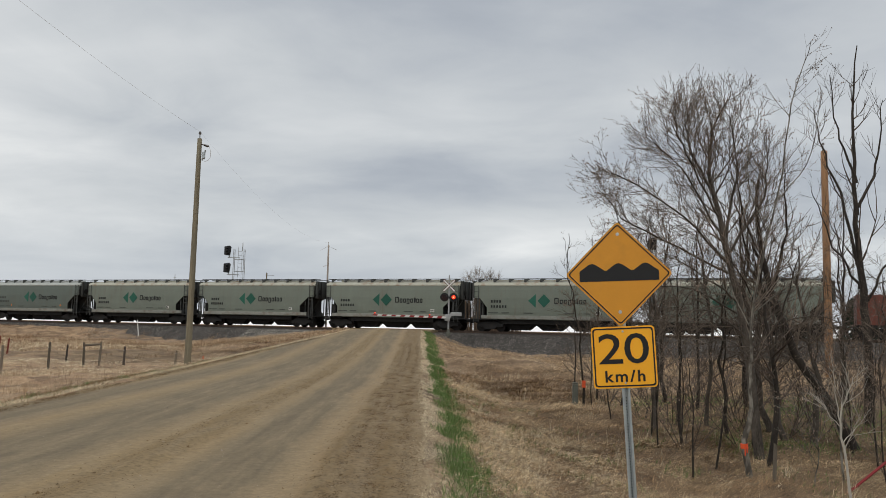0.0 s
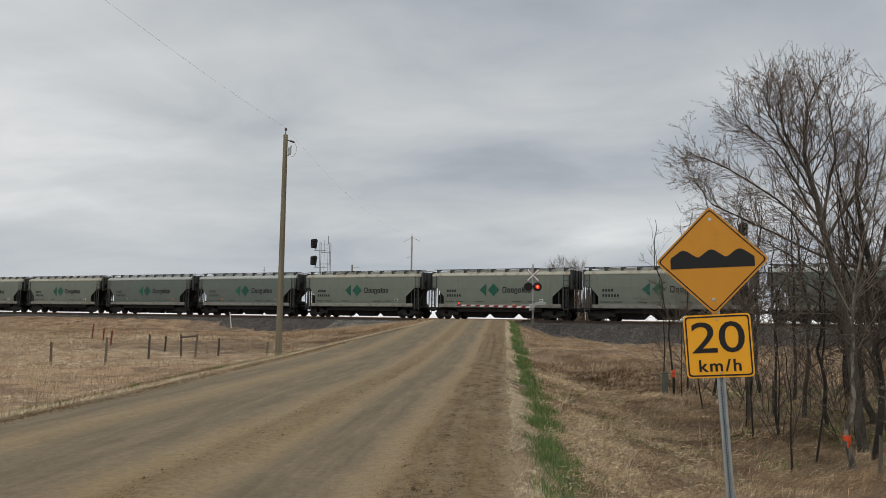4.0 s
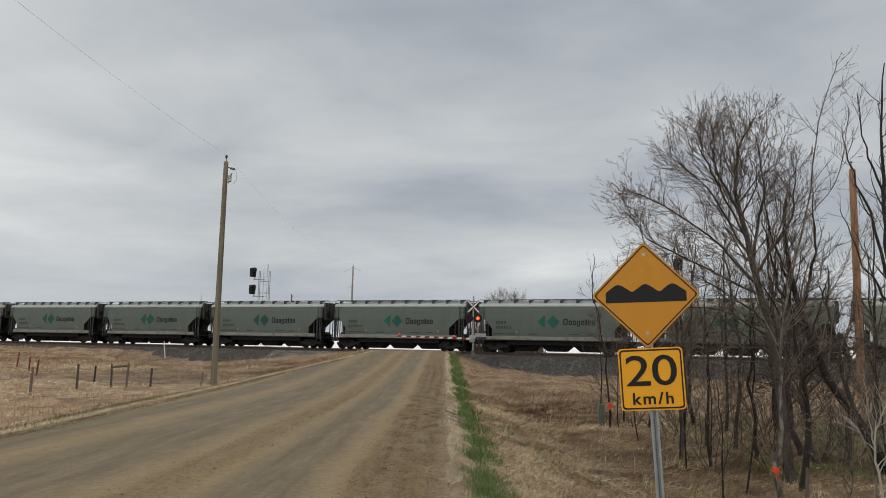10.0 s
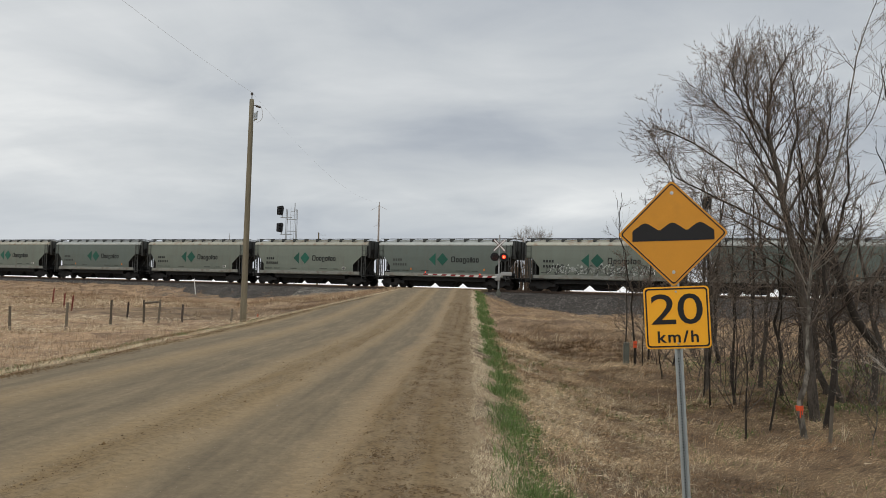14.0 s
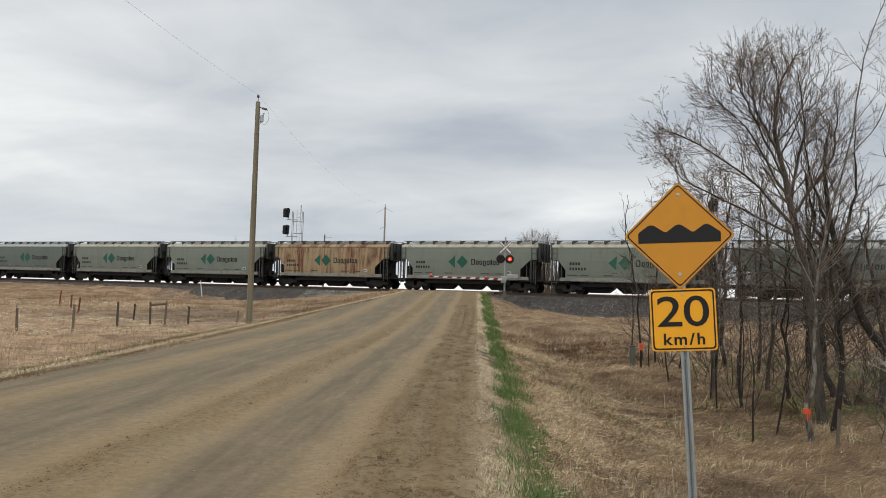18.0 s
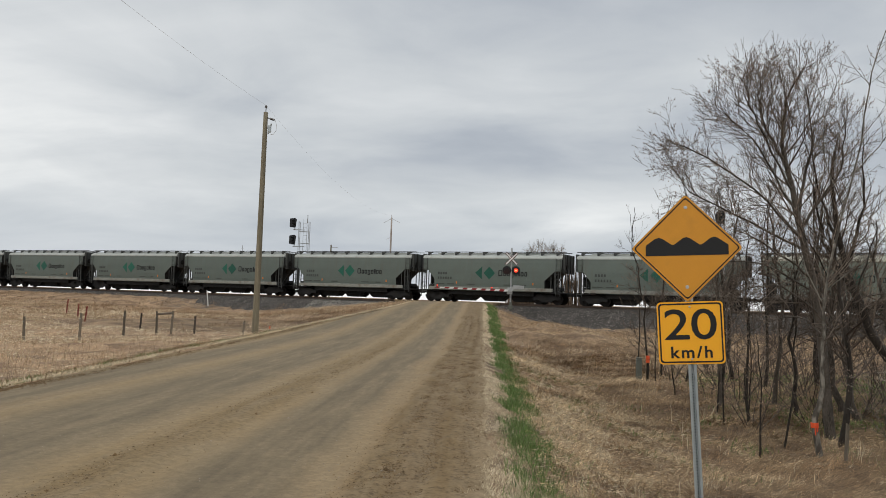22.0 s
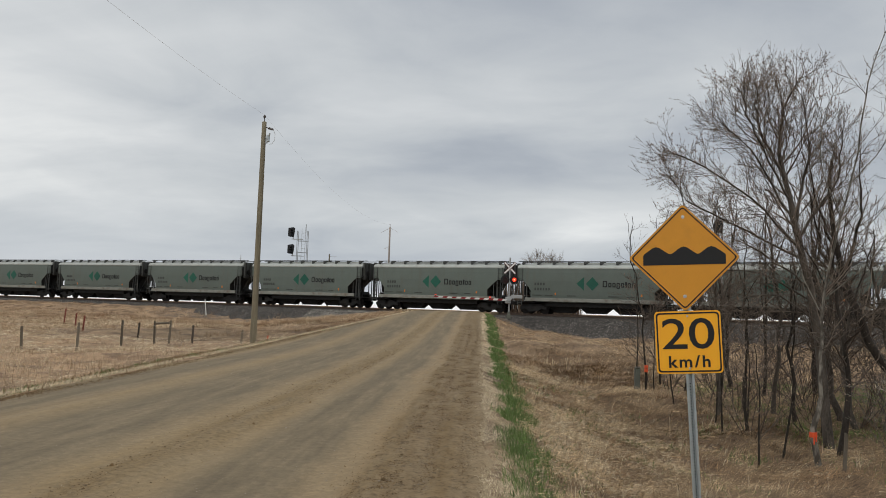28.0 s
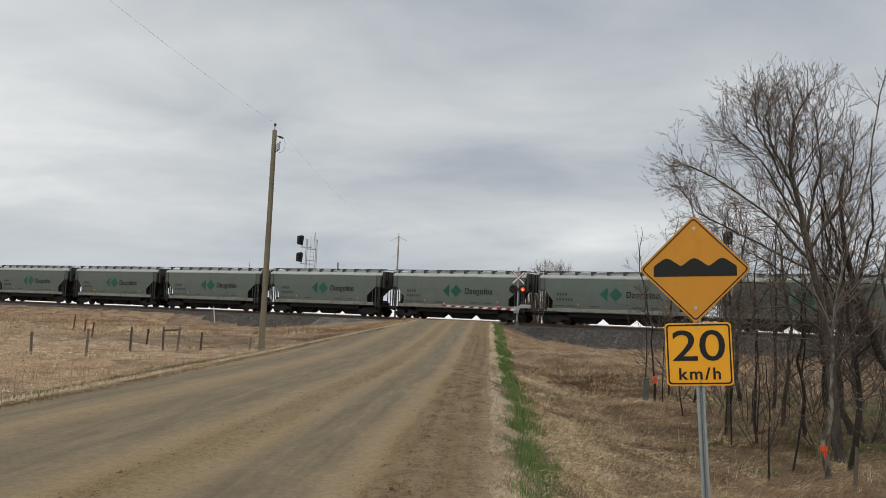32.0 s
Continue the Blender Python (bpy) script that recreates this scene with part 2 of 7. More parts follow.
def streaked(name, base, rust, amount, at=(0.52, 0.66), dirt=(0.10, 0.09, 0.075), grime=0.25, groups=(0.40, 0.62)):
    """Painted car side: broad fading, dirt rising from the sill and streaks that run down from the eave."""
    m = material(name, base, rough=0.55, spread=0.10, scale=0.8, fine=14, bump=0.08, per_object=0.05, spec=0.35)
    N, K = m.node_tree.nodes, m.node_tree.links
    b = N["Principled BSDF"]
    old = b.inputs["Base Color"].links[0].from_socket
    tc = N.new("ShaderNodeTexCoord")
    info = N.new("ShaderNodeObjectInfo")
    shift = N.new("ShaderNodeVectorMath")
    shift.operation = "ADD"
    sc = N.new("ShaderNodeMath")
    sc.operation = "MULTIPLY"
    sc.inputs[1].default_value = 300.0
    K.new(info.outputs["Random"], sc.inputs[0])
    K.new(tc.outputs["Object"], shift.inputs[0])
    K.new(sc.outputs[0], shift.inputs[1])
    for i, (stretch, colour, lim, top) in enumerate((((1.9, 0.2, 0.16), rust, at, amount), ((0.5, 0.3, 0.12), dirt, (0.40, 0.75), grime))):
        mp = N.new("ShaderNodeMapping")
        mp.inputs["Scale"].default_value = stretch
        K.new(shift.outputs[0], mp.inputs[0])
        n = N.new("ShaderNodeTexNoise")
        n.inputs["Scale"].default_value, n.inputs["Detail"].default_value = 1.6, 7
        n.inputs["Roughness"].default_value = 0.65
        K.new(mp.outputs[0], n.inputs["Vector"])
        r = N.new("ShaderNodeValToRGB")
        r.color_ramp.elements[0].position, r.color_ramp.elements[1].position = lim
        r.color_ramp.elements[1].color = (top, top, top, 1)
        K.new(n.outputs[0], r.inputs[0])
        broad = N.new("ShaderNodeTexNoise")       # the streaks come in groups
        broad.inputs["Scale"].default_value, broad.inputs["Detail"].default_value = 0.55, 3
        K.new(shift.outputs[0], broad.inputs["Vector"])
        where = N.new("ShaderNodeMapRange")
        where.inputs["From Min"].default_value, where.inputs["From Max"].default_value = groups
        where.inputs["To Min"].default_value = 0.25
        K.new(broad.outputs[0], where.inputs["Value"])
        mask = N.new("ShaderNodeMath")
        mask.operation = "MULTIPLY"
        K.new(r.outputs[0], mask.inputs[0])
        K.new(where.outputs[0], mask.inputs[1])
        mx = N.new("ShaderNodeMixRGB")
        mx.inputs[2].default_value = (*colour, 1)
        K.new(mask.outputs[0], mx.inputs[0])
        K.new(old, mx.inputs[1])
        old = mx.outputs[0]
    K.new(old, b.inputs["Base Color"])
    return m


M = {}
M["car_grey"] = streaked("grey_green_car_paint", (0.119, 0.145, 0.127), (0.12, 0.085, 0.055), 0.2)
M["car_beige"] = streaked("weathered_beige_green_car_paint", (0.170, 0.196, 0.162), (0.14, 0.085, 0.048), 0.3, at=(0.52, 0.70), grime=0.25)
M["car_rust"] = streaked("rust_streaked_tan_car_paint", (0.37, 0.285, 0.165), (0.135, 0.036, 0.013), 1.0, at=(0.42, 0.58), grime=0.4, groups=(0.36, 0.54))
M["car_red"] = streaked("dull_red_car_paint", (0.16, 0.05, 0.035), (0.06, 0.03, 0.02), 0.6)
M["roof_grey"] = material("pale_grey_roof_sheet", (0.37, 0.39, 0.365), rough=0.5, spread=0.14, scale=0.7, fine=9, second=(0.22, 0.19, 0.15), second_at=(0.56, 0.8), per_object=0.06)
M["roof_beige"] = material("pale_beige_roof_sheet", (0.37, 0.365, 0.30), rough=0.55, spread=0.16, scale=0.7, fine=9, second=(0.22, 0.12, 0.06), second_at=(0.52, 0.72), per_object=0.06)
M["sill"] = material("dusty_grey_steel_sill", (0.235, 0.24, 0.212), rough=0.6, spread=0.18, scale=1.2, fine=18, second=(0.15, 0.12, 0.09), second_at=(0.5, 0.75), per_object=0.08)
# car ends: shade of the recesses put into both colours, deepest on slope sheets
M["car_slope"] = material("end_shade_black", (0.026, 0.026, 0.024), rough=0.8, spread=0.3, scale=1.1, fine=15)
M["car_end"] = material("end_shade_grey", (0.062, 0.066, 0.062), rough=0.7, spread=0.3, scale=1.1, fine=15, stretch=(1, 1, 0.25), per_object=0.2)
M["under"] = material("near_black_steel", (0.011, 0.0105, 0.010), rough=0.75, spread=0.4, scale=2, fine=25, second=(0.022, 0.018, 0.014), second_at=(0.5, 0.8))
M["wheel"] = material("dark_wheel_steel", (0.022, 0.019, 0.017), rough=0.6, metal=0.5, spread=0.3, scale=4, fine=30)
M["dark_board"] = material("dark_roof_walk_grating", (0.028, 0.03, 0.028), rough=0.7, spread=0.3)
M["logo_green"] = material("deep_green_logo_paint", (0.012, 0.098, 0.066), rough=0.5, spread=0.14, scale=2, per_object=0.2)
M["letter_black"] = material("black_lettering_paint", (0.014, 0.016, 0.016), rough=0.55, spread=0.2)
M["letter_grey"] = material("faded_dark_lettering_paint", (0.052, 0.058, 0.053), rough=0.6, spread=0.3)
M["label_white"] = material("white_label", (0.7, 0.7, 0.66), rough=0.6, spread=0.08)
M["orange_mark"] = material("orange_reflector_strip", (0.6, 0.2, 0.03), rough=0.4, spread=0.1)
M["graffiti"] = material("pale_graffiti_paint", (0.42, 0.44, 0.41), rough=0.5, spread=0.35, scale=2.5, second=(0.12, 0.13, 0.12), second_at=(0.5, 0.56))
M["steel_rail"] = material("brown_rail_steel", (0.09, 0.065, 0.05), rough=0.5, metal=0.6, spread=0.3, scale=1)
M["tie"] = material("weathered_creosote_wood", (0.07, 0.055, 0.045), rough=0.9, spread=0.4, scale=3, stretch=(1, 0.2, 1), per_object=0.3)
M["ballast"] = material("grey_crushed_ballast", (0.045, 0.040, 0.036), rough=0.95, spread=0.6, scale=2.2, fine=16, bump=1.0, bump_dist=0.05, second=(0.09, 0.078, 0.066), second_at=(0.55, 0.72), space="Position")
M["stone"] = material("grey_ballast_stone", (0.115, 0.104, 0.094), rough=0.95, spread=0.3, scale=5, island=0.6)
M["pale_stone"] = material("pale_grey_crushed_stone", (0.25, 0.235, 0.205), rough=0.95, spread=0.25, scale=5, island=0.45)
M["pole"] = material("weathered_grey_brown_pole_wood", (0.195, 0.170, 0.117), rough=0.9, spread=0.5, scale=3, fine=30, stretch=(4, 4, 0.18), bump=0.6)
M["pole_new"] = material("brown_treated_pole_wood", (0.31, 0.175, 0.09), rough=0.85, spread=0.35, scale=3, fine=30, stretch=(4, 4, 0.25), bump=0.5, second=(0.12, 0.06, 0.03), second_at=(0.52, 0.7))
M["fence_wood"] = material("grey_fence_post_wood", (0.15, 0.125, 0.095), rough=0.95, spread=0.4, scale=6, stretch=(3, 3, 0.4), per_object=0.35)
M["fence_red"] = material("faded_red_steel_stake", (0.22, 0.05, 0.035), rough=0.7, spread=0.35, scale=6)
M["galv"] = material("galvanised_steel", (0.42, 0.46, 0.47), rough=0.45, metal=0.55, spread=0.15, scale=9, fine=70, bump=0.05)
M["hole"] = material("dark_punched_hole", (0.05, 0.06, 0.06), rough=0.8, spread=0.1)
M["sign_face"] = material("amber_retroreflective_sheet", (0.68, 0.297, 0.027), rough=0.42, spread=0.05, scale=4, fine=120, bump=0.02, second=(0.60, 0.265, 0.028), second_at=(0.55, 0.8))
M["tab_face"] = material("bright_yellow_retroreflective_sheet", (1.0, 0.450, 0.022), rough=0.36, spread=0.05, scale=4, fine=120, bump=0.02)
M["sign_black"] = material("matt_black_sign_film", (0.012, 0.012, 0.013), rough=0.5, spread=0.15)
M["sign_back"] = material("bare_aluminium_sheet", (0.5, 0.5, 0.5), rough=0.4, metal=0.8, spread=0.08)
M["bolt"] = material("zinc_bolt", (0.6, 0.6, 0.58), rough=0.35, metal=0.8, spread=0.1)
M["signal_black"] = material("matt_black_signal_paint", (0.014, 0.015, 0.017), rough=0.65, spread=0.3)
M["pole_pale"] = material("bleached_pale_pole_wood", (0.36, 0.31, 0.275), rough=0.9, spread=0.2, scale=3, stretch=(4, 4, 0.2))
M["white_paint"] = material("weathered_white_paint", (0.68, 0.68, 0.66), rough=0.6, spread=0.12, scale=4)
M["silver_paint"] = material("dull_silver_paint", (0.36, 0.37, 0.37), rough=0.5, metal=0.3, spread=0.15, scale=4)
M["red_stripe"] = material("red_reflective_stripe", (0.24, 0.022, 0.025), rough=0.45, spread=0.12)
M["dark_red"] = material("dark_red_reflective_border", (0.10, 0.018, 0.018), rough=0.5, spread=0.15)
M["lamp_red"] = material("lit_red_signal_lens", (0.5, 0.02, 0.01), rough=0.3, spread=0.05, emit=(1.0, 0.05, 0.02, 1.7))
M["lamp_core"] = material("lit_orange_red_signal_core", (0.9, 0.2, 0.05), rough=0.3, spread=0.05, emit=(1.0, 0.25, 0.10, 3.0))
M["lamp_dark"] = material("unlit_dark_red_lens", (0.014, 0.006, 0.006), rough=0.3, spread=0.2)
M["tape"] = material("orange_flagging_tape", (0.75, 0.10, 0.03), rough=0.5, spread=0.1, scale=20)
M["box_grey"] = material("grey_green_pedestal_paint", (0.11, 0.115, 0.095), rough=0.7, spread=0.2, scale=4)
M["wire"] = material("dull_conductor_wire", (0.5, 0.5, 0.5), rough=0.6, spread=0.1)
M["insulator"] = material("brown_porcelain", (0.10, 0.09, 0.085), rough=0.3, spread=0.2)
M["bark_grey"] = material("grey_brown_bark", (0.082, 0.069, 0.056), rough=0.95, spread=0.75, scale=6, fine=45, stretch=(1, 1, 0.4), bump=0.8, bump_dist=0.02)
M["bark_pale"] = material("pale_aspen_bark", (0.23, 0.21, 0.175), rough=0.9, spread=0.3, scale=5, fine=35, stretch=(1, 1, 0.5), bump=0.6, second=(0.07, 0.06, 0.048), second_at=(0.42, 0.58))
M["bark_white"] = material("whitish_sapling_bark", (0.42, 0.385, 0.33), rough=0.9, spread=0.2, scale=6, fine=40, stretch=(1, 1, 0.5))
M["bark_dark"] = material("dark_wet_bark", (0.036, 0.029, 0.023), rough=0.95, spread=0.7, scale=6, fine=45, stretch=(1, 1, 0.4), bump=0.8, bump_dist=0.02)
M["twig"] = material("reddish_brown_twig", (0.145, 0.114, 0.088), rough=0.95, spread=0.3, scale=4, bump=0, island=0.5)
M["twig_dark"] = material("dark_grey_twig", (0.09, 0.07, 0.055), rough=0.95, spread=0.3, scale=4, bump=0, island=0.3)
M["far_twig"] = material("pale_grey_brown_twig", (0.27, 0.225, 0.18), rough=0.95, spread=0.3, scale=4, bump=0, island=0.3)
M["thicket"] = material("brown_thicket_stem", (0.135, 0.098, 0.070), rough=0.95, spread=0.35, scale=3, bump=0, island=0.4)
M["bud"] = material("swelling_reddish_bud", (0.21, 0.145, 0.108), rough=0.8, spread=0.3, scale=5, bump=0, island=0.45)
M["spruce"] = material("dark_spruce_needles", (0.022, 0.035, 0.022), rough=0.9, spread=0.4, scale=5, bump=0, island=0.4)
M["field_straw"] = material("pale_prairie_straw", (0.58, 0.450, 0.305), rough=0.95, spread=0.22, scale=0.35, fine=2.5, bump=0, island=0.4, space="Position", second=(0.40, 0.285, 0.185), second_at=(0.46, 0.60))
M["dry_grass"] = material("dry_straw_grass", (0.56, 0.42, 0.25), rough=0.95, spread=0.25, scale=0.5, fine=3, bump=0, island=0.8, space="Position", second=(0.29, 0.18, 0.095), second_at=(0.46, 0.58))
M["pale_grass"] = material("bleached_dead_grass", (0.70, 0.595, 0.42), rough=0.95, spread=0.2, scale=1.2, fine=6, bump=0, island=0.3, space="Position")
M["tangle"] = material("dark_brown_matted_weed", (0.175, 0.113, 0.066), rough=0.95, spread=0.35, scale=0.8, fine=6, bump=0, island=0.6, space="Position")
M["dark_grass"] = material("matted_brown_grass", (0.235, 0.157, 0.088), rough=0.95, spread=0.3, scale=1.0, fine=6, bump=0, island=0.55, space="Position")
M["rusty_weed"] = material("rust_brown_dead_weed", (0.27, 0.155, 0.085), rough=0.95, spread=0.3, scale=0.6, fine=5, bump=0, island=0.5, space="Position", second=(0.20, 0.13, 0.08), second_at=(0.48, 0.6))
M["green_grass"] = material("fresh_green_grass", (0.122, 0.190, 0.056), rough=0.9, spread=0.4, scale=2.5, fine=12, bump=0, island=0.4, space="Position")
M["pebble"] = material("road_gravel_stone", (0.23, 0.19, 0.145), rough=0.95, spread=0.25, scale=6, bump=0, island=0.5)
M["clod"] = material("dark_earth_clod", (0.110, 0.068, 0.030), rough=1.0, spread=0.3, scale=8, bump=0, island=0.4)
M["far_land"] = material("pale_stubble_field", (0.33, 0.26, 0.16), rough=1.0, spread=0.2, scale=0.05, fine=1.0, bump=0, space="Position")


def thatch_material():
    """Trodden dead grass over soil: straw flecks at a hand's width, brown hollows at a few metres."""
    m = material("thatch_and_soil", (0.205, 0.142, 0.083), rough=1.0, spread=0.5, scale=0.5, fine=9, bump=1.0, bump_dist=0.08, space="Position",
                 second=(0.115, 0.076, 0.045), second_at=(0.47, 0.62))
    N, K = m.node_tree.nodes, m.node_tree.links
    b = N["Principled BSDF"]
    col = b.inputs["Base Color"].links[0].from_socket
    pos = N.new("ShaderNodeNewGeometry")
    n = N.new("ShaderNodeTexNoise")
    n.inputs["Scale"].default_value, n.inputs["Detail"].default_value, n.inputs["Roughness"].default_value, n.inputs["Distortion"].default_value = 11, 9, 0.78, 1.2
    K.new(pos.outputs["Position"], n.inputs["Vector"])
    r = N.new("ShaderNodeMapRange")
    r.inputs["From Min"].default_value, r.inputs["From Max"].default_value = 0.35, 0.65
    r.inputs["To Min"].default_value, r.inputs["To Max"].default_value = 0.35, 1.7
    K.new(n.outputs[0], r.inputs["Value"])
    hs = N.new("ShaderNodeHueSaturation")
    K.new(r.outputs[0], hs.inputs["Value"])
    K.new(col, hs.inputs["Color"])
    sx = N.new("ShaderNodeSeparateXYZ")
    K.new(pos.outputs["Position"], sx.inputs[0])
    side = N.new("ShaderNodeMapRange")      # paler open prairie on one side of the road, darker ditch on the other
    side.inputs["From Min"].default_value, side.inputs["From Max"].default_value = -6.0, -2.0
    side.inputs["To Min"].default_value, side.inputs["To Max"].default_value = 1.0, 0.0
    K.new(sx.outputs[0], side.inputs["Value"])
    beyond = N.new("ShaderNodeMapRange")
    beyond.inputs["From Min"].default_value, beyond.inputs["From Max"].default_value = 25.0, 33.0
    beyond.inputs["To Max"].default_value = 0.45
    K.new(sx.outputs[1], beyond.inputs["Value"])
    open_land = N.new("ShaderNodeMath")
    open_land.operation = "MAXIMUM"
    K.new(side.outputs[0], open_land.inputs[0])
    K.new(beyond.outputs[0], open_land.inputs[1])
    away = N.new("ShaderNodeVectorMath")     # the hollow below the bank by the utility pole stays darker, without the straw tint
    away.operation = "DISTANCE"
    away.inputs[1].default_value = (-13.5, 46.0, 0.0)
    K.new(pos.outputs["Position"], away.inputs[0])
    past_hollow = N.new("ShaderNodeMapRange")
    past_hollow.inputs["From Min"].default_value, past_hollow.inputs["From Max"].default_value = 5.0, 12.0
    K.new(away.outputs["Value"], past_hollow.inputs["Value"])
    dry = N.new("ShaderNodeMath")
    dry.operation = "MULTIPLY"
    K.new(open_land.outputs[0], dry.inputs[0])
    K.new(past_hollow.outputs[0], dry.inputs[1])
    straw = N.new("ShaderNodeMixRGB")
    straw.blend_type = "MULTIPLY"
    straw.inputs[2].default_value = (1.62, 1.58, 1.62, 1)
    K.new(dry.outputs[0], straw.inputs[0])
    K.new(hs.outputs[0], straw.inputs[1])
    K.new(straw.outputs[0], b.inputs["Base Color"])
    return m


M["ground"] = thatch_material()


def road_material():
    """Graded gravel road: packed grey wheel tracks, brown loose windrows between them, all drawn out along the road."""
    m = material("graded_gravel_road", (0.255, 0.195, 0.117), rough=0.95, spread=0.22, scale=0.7, fine=45, bump=0.5, bump_dist=0.008, space="Position")
    N, K = m.node_tree.nodes, m.node_tree.links
    b = N["Principled BSDF"]
    col = b.inputs["Base Color"].links[0].from_socket
    pos = N.new("ShaderNodeNewGeometry")
    wob = N.new("ShaderNodeTexNoise")
    wob.inputs["Scale"].default_value, wob.inputs["Detail"].default_value = 0.35, 5
    K.new(pos.outputs["Position"], wob.inputs["Vector"])
    s = N.new("ShaderNodeSeparateXYZ")
    K.new(pos.outputs["Position"], s.inputs[0])
    wide = N.new("ShaderNodeMath")
    wide.operation = "MULTIPLY_ADD"
    wide.inputs[1].default_value = 0.5
    K.new(wob.outputs[0], wide.inputs[0])
    ragged = N.new("ShaderNodeTexNoise")
    ragged.inputs["Scale"].default_value, ragged.inputs["Detail"].default_value, ragged.inputs["Roughness"].default_value = 3.0, 6, 0.7
    K.new(pos.outputs["Position"], ragged.inputs["Vector"])
    rag = N.new("ShaderNodeMath")
    rag.operation = "MULTIPLY_ADD"
    rag.inputs[1].default_value = 0.22
    K.new(ragged.outputs[0], rag.inputs[0])
    K.new(s.outputs[0], rag.inputs[2])
    K.new(rag.outputs[0], wide.inputs[2])
    rg = N.new("ShaderNodeMapRange")     # x from -9 to 1 over 0 to 1
    rg.inputs["From Min"].default_value, rg.inputs["From Max"].default_value = -8.65, 1.35
    K.new(wide.outputs[0], rg.inputs["Value"])
    band = N.new("ShaderNodeValToRGB")
    grey, tan, brown = (0.142, 0.110, 0.067), (0.262, 0.187, 0.098), (0.205, 0.140, 0.064)
    loose = (0.172, 0.112, 0.047)
    stops = ((0.0, brown), (0.115, brown), (0.135, tan), (0.17, grey), (0.24, grey), (0.31, tan), (0.38, grey), (0.49, grey), (0.545, tan), (0.575, brown), (0.60, brown), (0.635, tan), (0.665, grey),
             (0.73, grey), (0.765, (0.27, 0.192, 0.104)), (0.785, (0.25, 0.175, 0.092)), (0.80, loose), (0.84, (0.185, 0.124, 0.061)), (0.865, loose), (0.89, (0.20, 0.136, 0.068)), (0.915, (0.30, 0.225, 0.135)))
    el = band.color_ramp.elements
    el[0].position, el[0].color = stops[0][0], (*stops[0][1], 1)
    el[1].position, el[1].color = stops[-1][0], (*stops[-1][1], 1)
    for p, c in stops[1:-1]:
        e = el.new(p)
        e.color = (*c, 1)
    K.new(rg.outputs[0], band.inputs[0])
    mp = N.new("ShaderNodeMapping")
    mp.inputs["Scale"].default_value = (2.4, 0.2, 1)
    K.new(pos.outputs["Position"], mp.inputs[0])
    st = N.new("ShaderNodeTexNoise")
    st.inputs["Scale"].default_value, st.inputs["Detail"].default_value, st.inputs["Roughness"].default_value = 1.6, 8, 0.7
    K.new(mp.outputs[0], st.inputs["Vector"])
    rr = N.new("ShaderNodeValToRGB")
    rr.color_ramp.elements[0].position, rr.color_ramp.elements[0].color = 0.36, (0.35, 0.35, 0.35, 1)
    rr.color_ramp.elements[1].position, rr.color_ramp.elements[1].color = 0.60, (0.98, 0.98, 0.98, 1)
    K.new(st.outputs[0], rr.inputs[0])
    mx = N.new("ShaderNodeMixRGB")
    K.new(rr.outputs[0], mx.inputs[0])
    K.new(col, mx.inputs[1])
    K.new(band.outputs[0], mx.inputs[2])
    gr = N.new("ShaderNodeTexNoise")
    gr.inputs["Scale"].default_value, gr.inputs["Detail"].default_value, gr.inputs["Roughness"].default_value = 12, 9, 0.75
    K.new(pos.outputs["Position"], gr.inputs["Vector"])
    sp = N.new("ShaderNodeMapRange")
    sp.inputs["From Min"].default_value, sp.inputs["From Max"].default_value = 0.3, 0.7
    sp.inputs["To Min"].default_value, sp.inputs["To Max"].default_value = 0.76, 1.24
    K.new(gr.outputs[0], sp.inputs["Value"])
    hs = N.new("ShaderNodeHueSaturation")
    K.new(sp.outputs[0], hs.inputs["Value"])
    K.new(mx.outputs[0], hs.inputs["Color"])
    # crumbs of dark earth in the loose windrows
    where = N.new("ShaderNodeValToRGB")
    we = where.color_ramp.elements
    we[0].position, we[0].color = 0.0, (0.9, 0.9, 0.9, 1)
    we[1].position, we[1].color = 0.93, (0, 0, 0, 1)
    for p, v in ((0.115, 0.9), (0.14, 0.0), (0.54, 0.0), (0.58, 0.75), (0.60, 0.75), (0.63, 0.12), (0.785, 0.12), (0.80, 0.85), (0.89, 0.85)):
        e = we.new(p)
        e.color = (v, v, v, 1)
    K.new(rg.outputs[0], where.inputs[0])
    cn = N.new("ShaderNodeTexNoise")
    cn.inputs["Scale"].default_value, cn.inputs["Detail"].default_value, cn.inputs["Roughness"].default_value = 15, 9, 0.8
    K.new(pos.outputs["Position"], cn.inputs["Vector"])
    ct = N.new("ShaderNodeValToRGB")
    ct.color_ramp.elements[0].position, ct.color_ramp.elements[1].position = 0.50, 0.60
    K.new(cn.outputs[0], ct.inputs[0])
    both = N.new("ShaderNodeMath")
    both.operation = "MULTIPLY"
    K.new(where.outputs[0], both.inputs[0])
    K.new(ct.outputs[0], both.inputs[1])
    crumb = N.new("ShaderNodeMixRGB")
    crumb.inputs[2].default_value = (0.072, 0.046, 0.021, 1)
    K.new(both.outputs[0], crumb.inputs[0])
    K.new(hs.outputs[0], crumb.inputs[1])
    K.new(crumb.outputs[0], b.inputs["Base Color"])
    return m


M["road"] = road_material()


# ---------------------------------------------------------------- building helpers
def part(name, bm, mat, parent=None, label="", smooth=False):
    me = bpy.data.meshes.new(name)
    bm.to_mesh(me)
    bm.free()
    me.materials.append(M[mat])
    if smooth:
        for p in me.polygons:
            p.use_smooth = True
    ob = new(name, me)
    if parent:
        ob.parent = parent
    if label:
        ob["label"] = label
    return ob


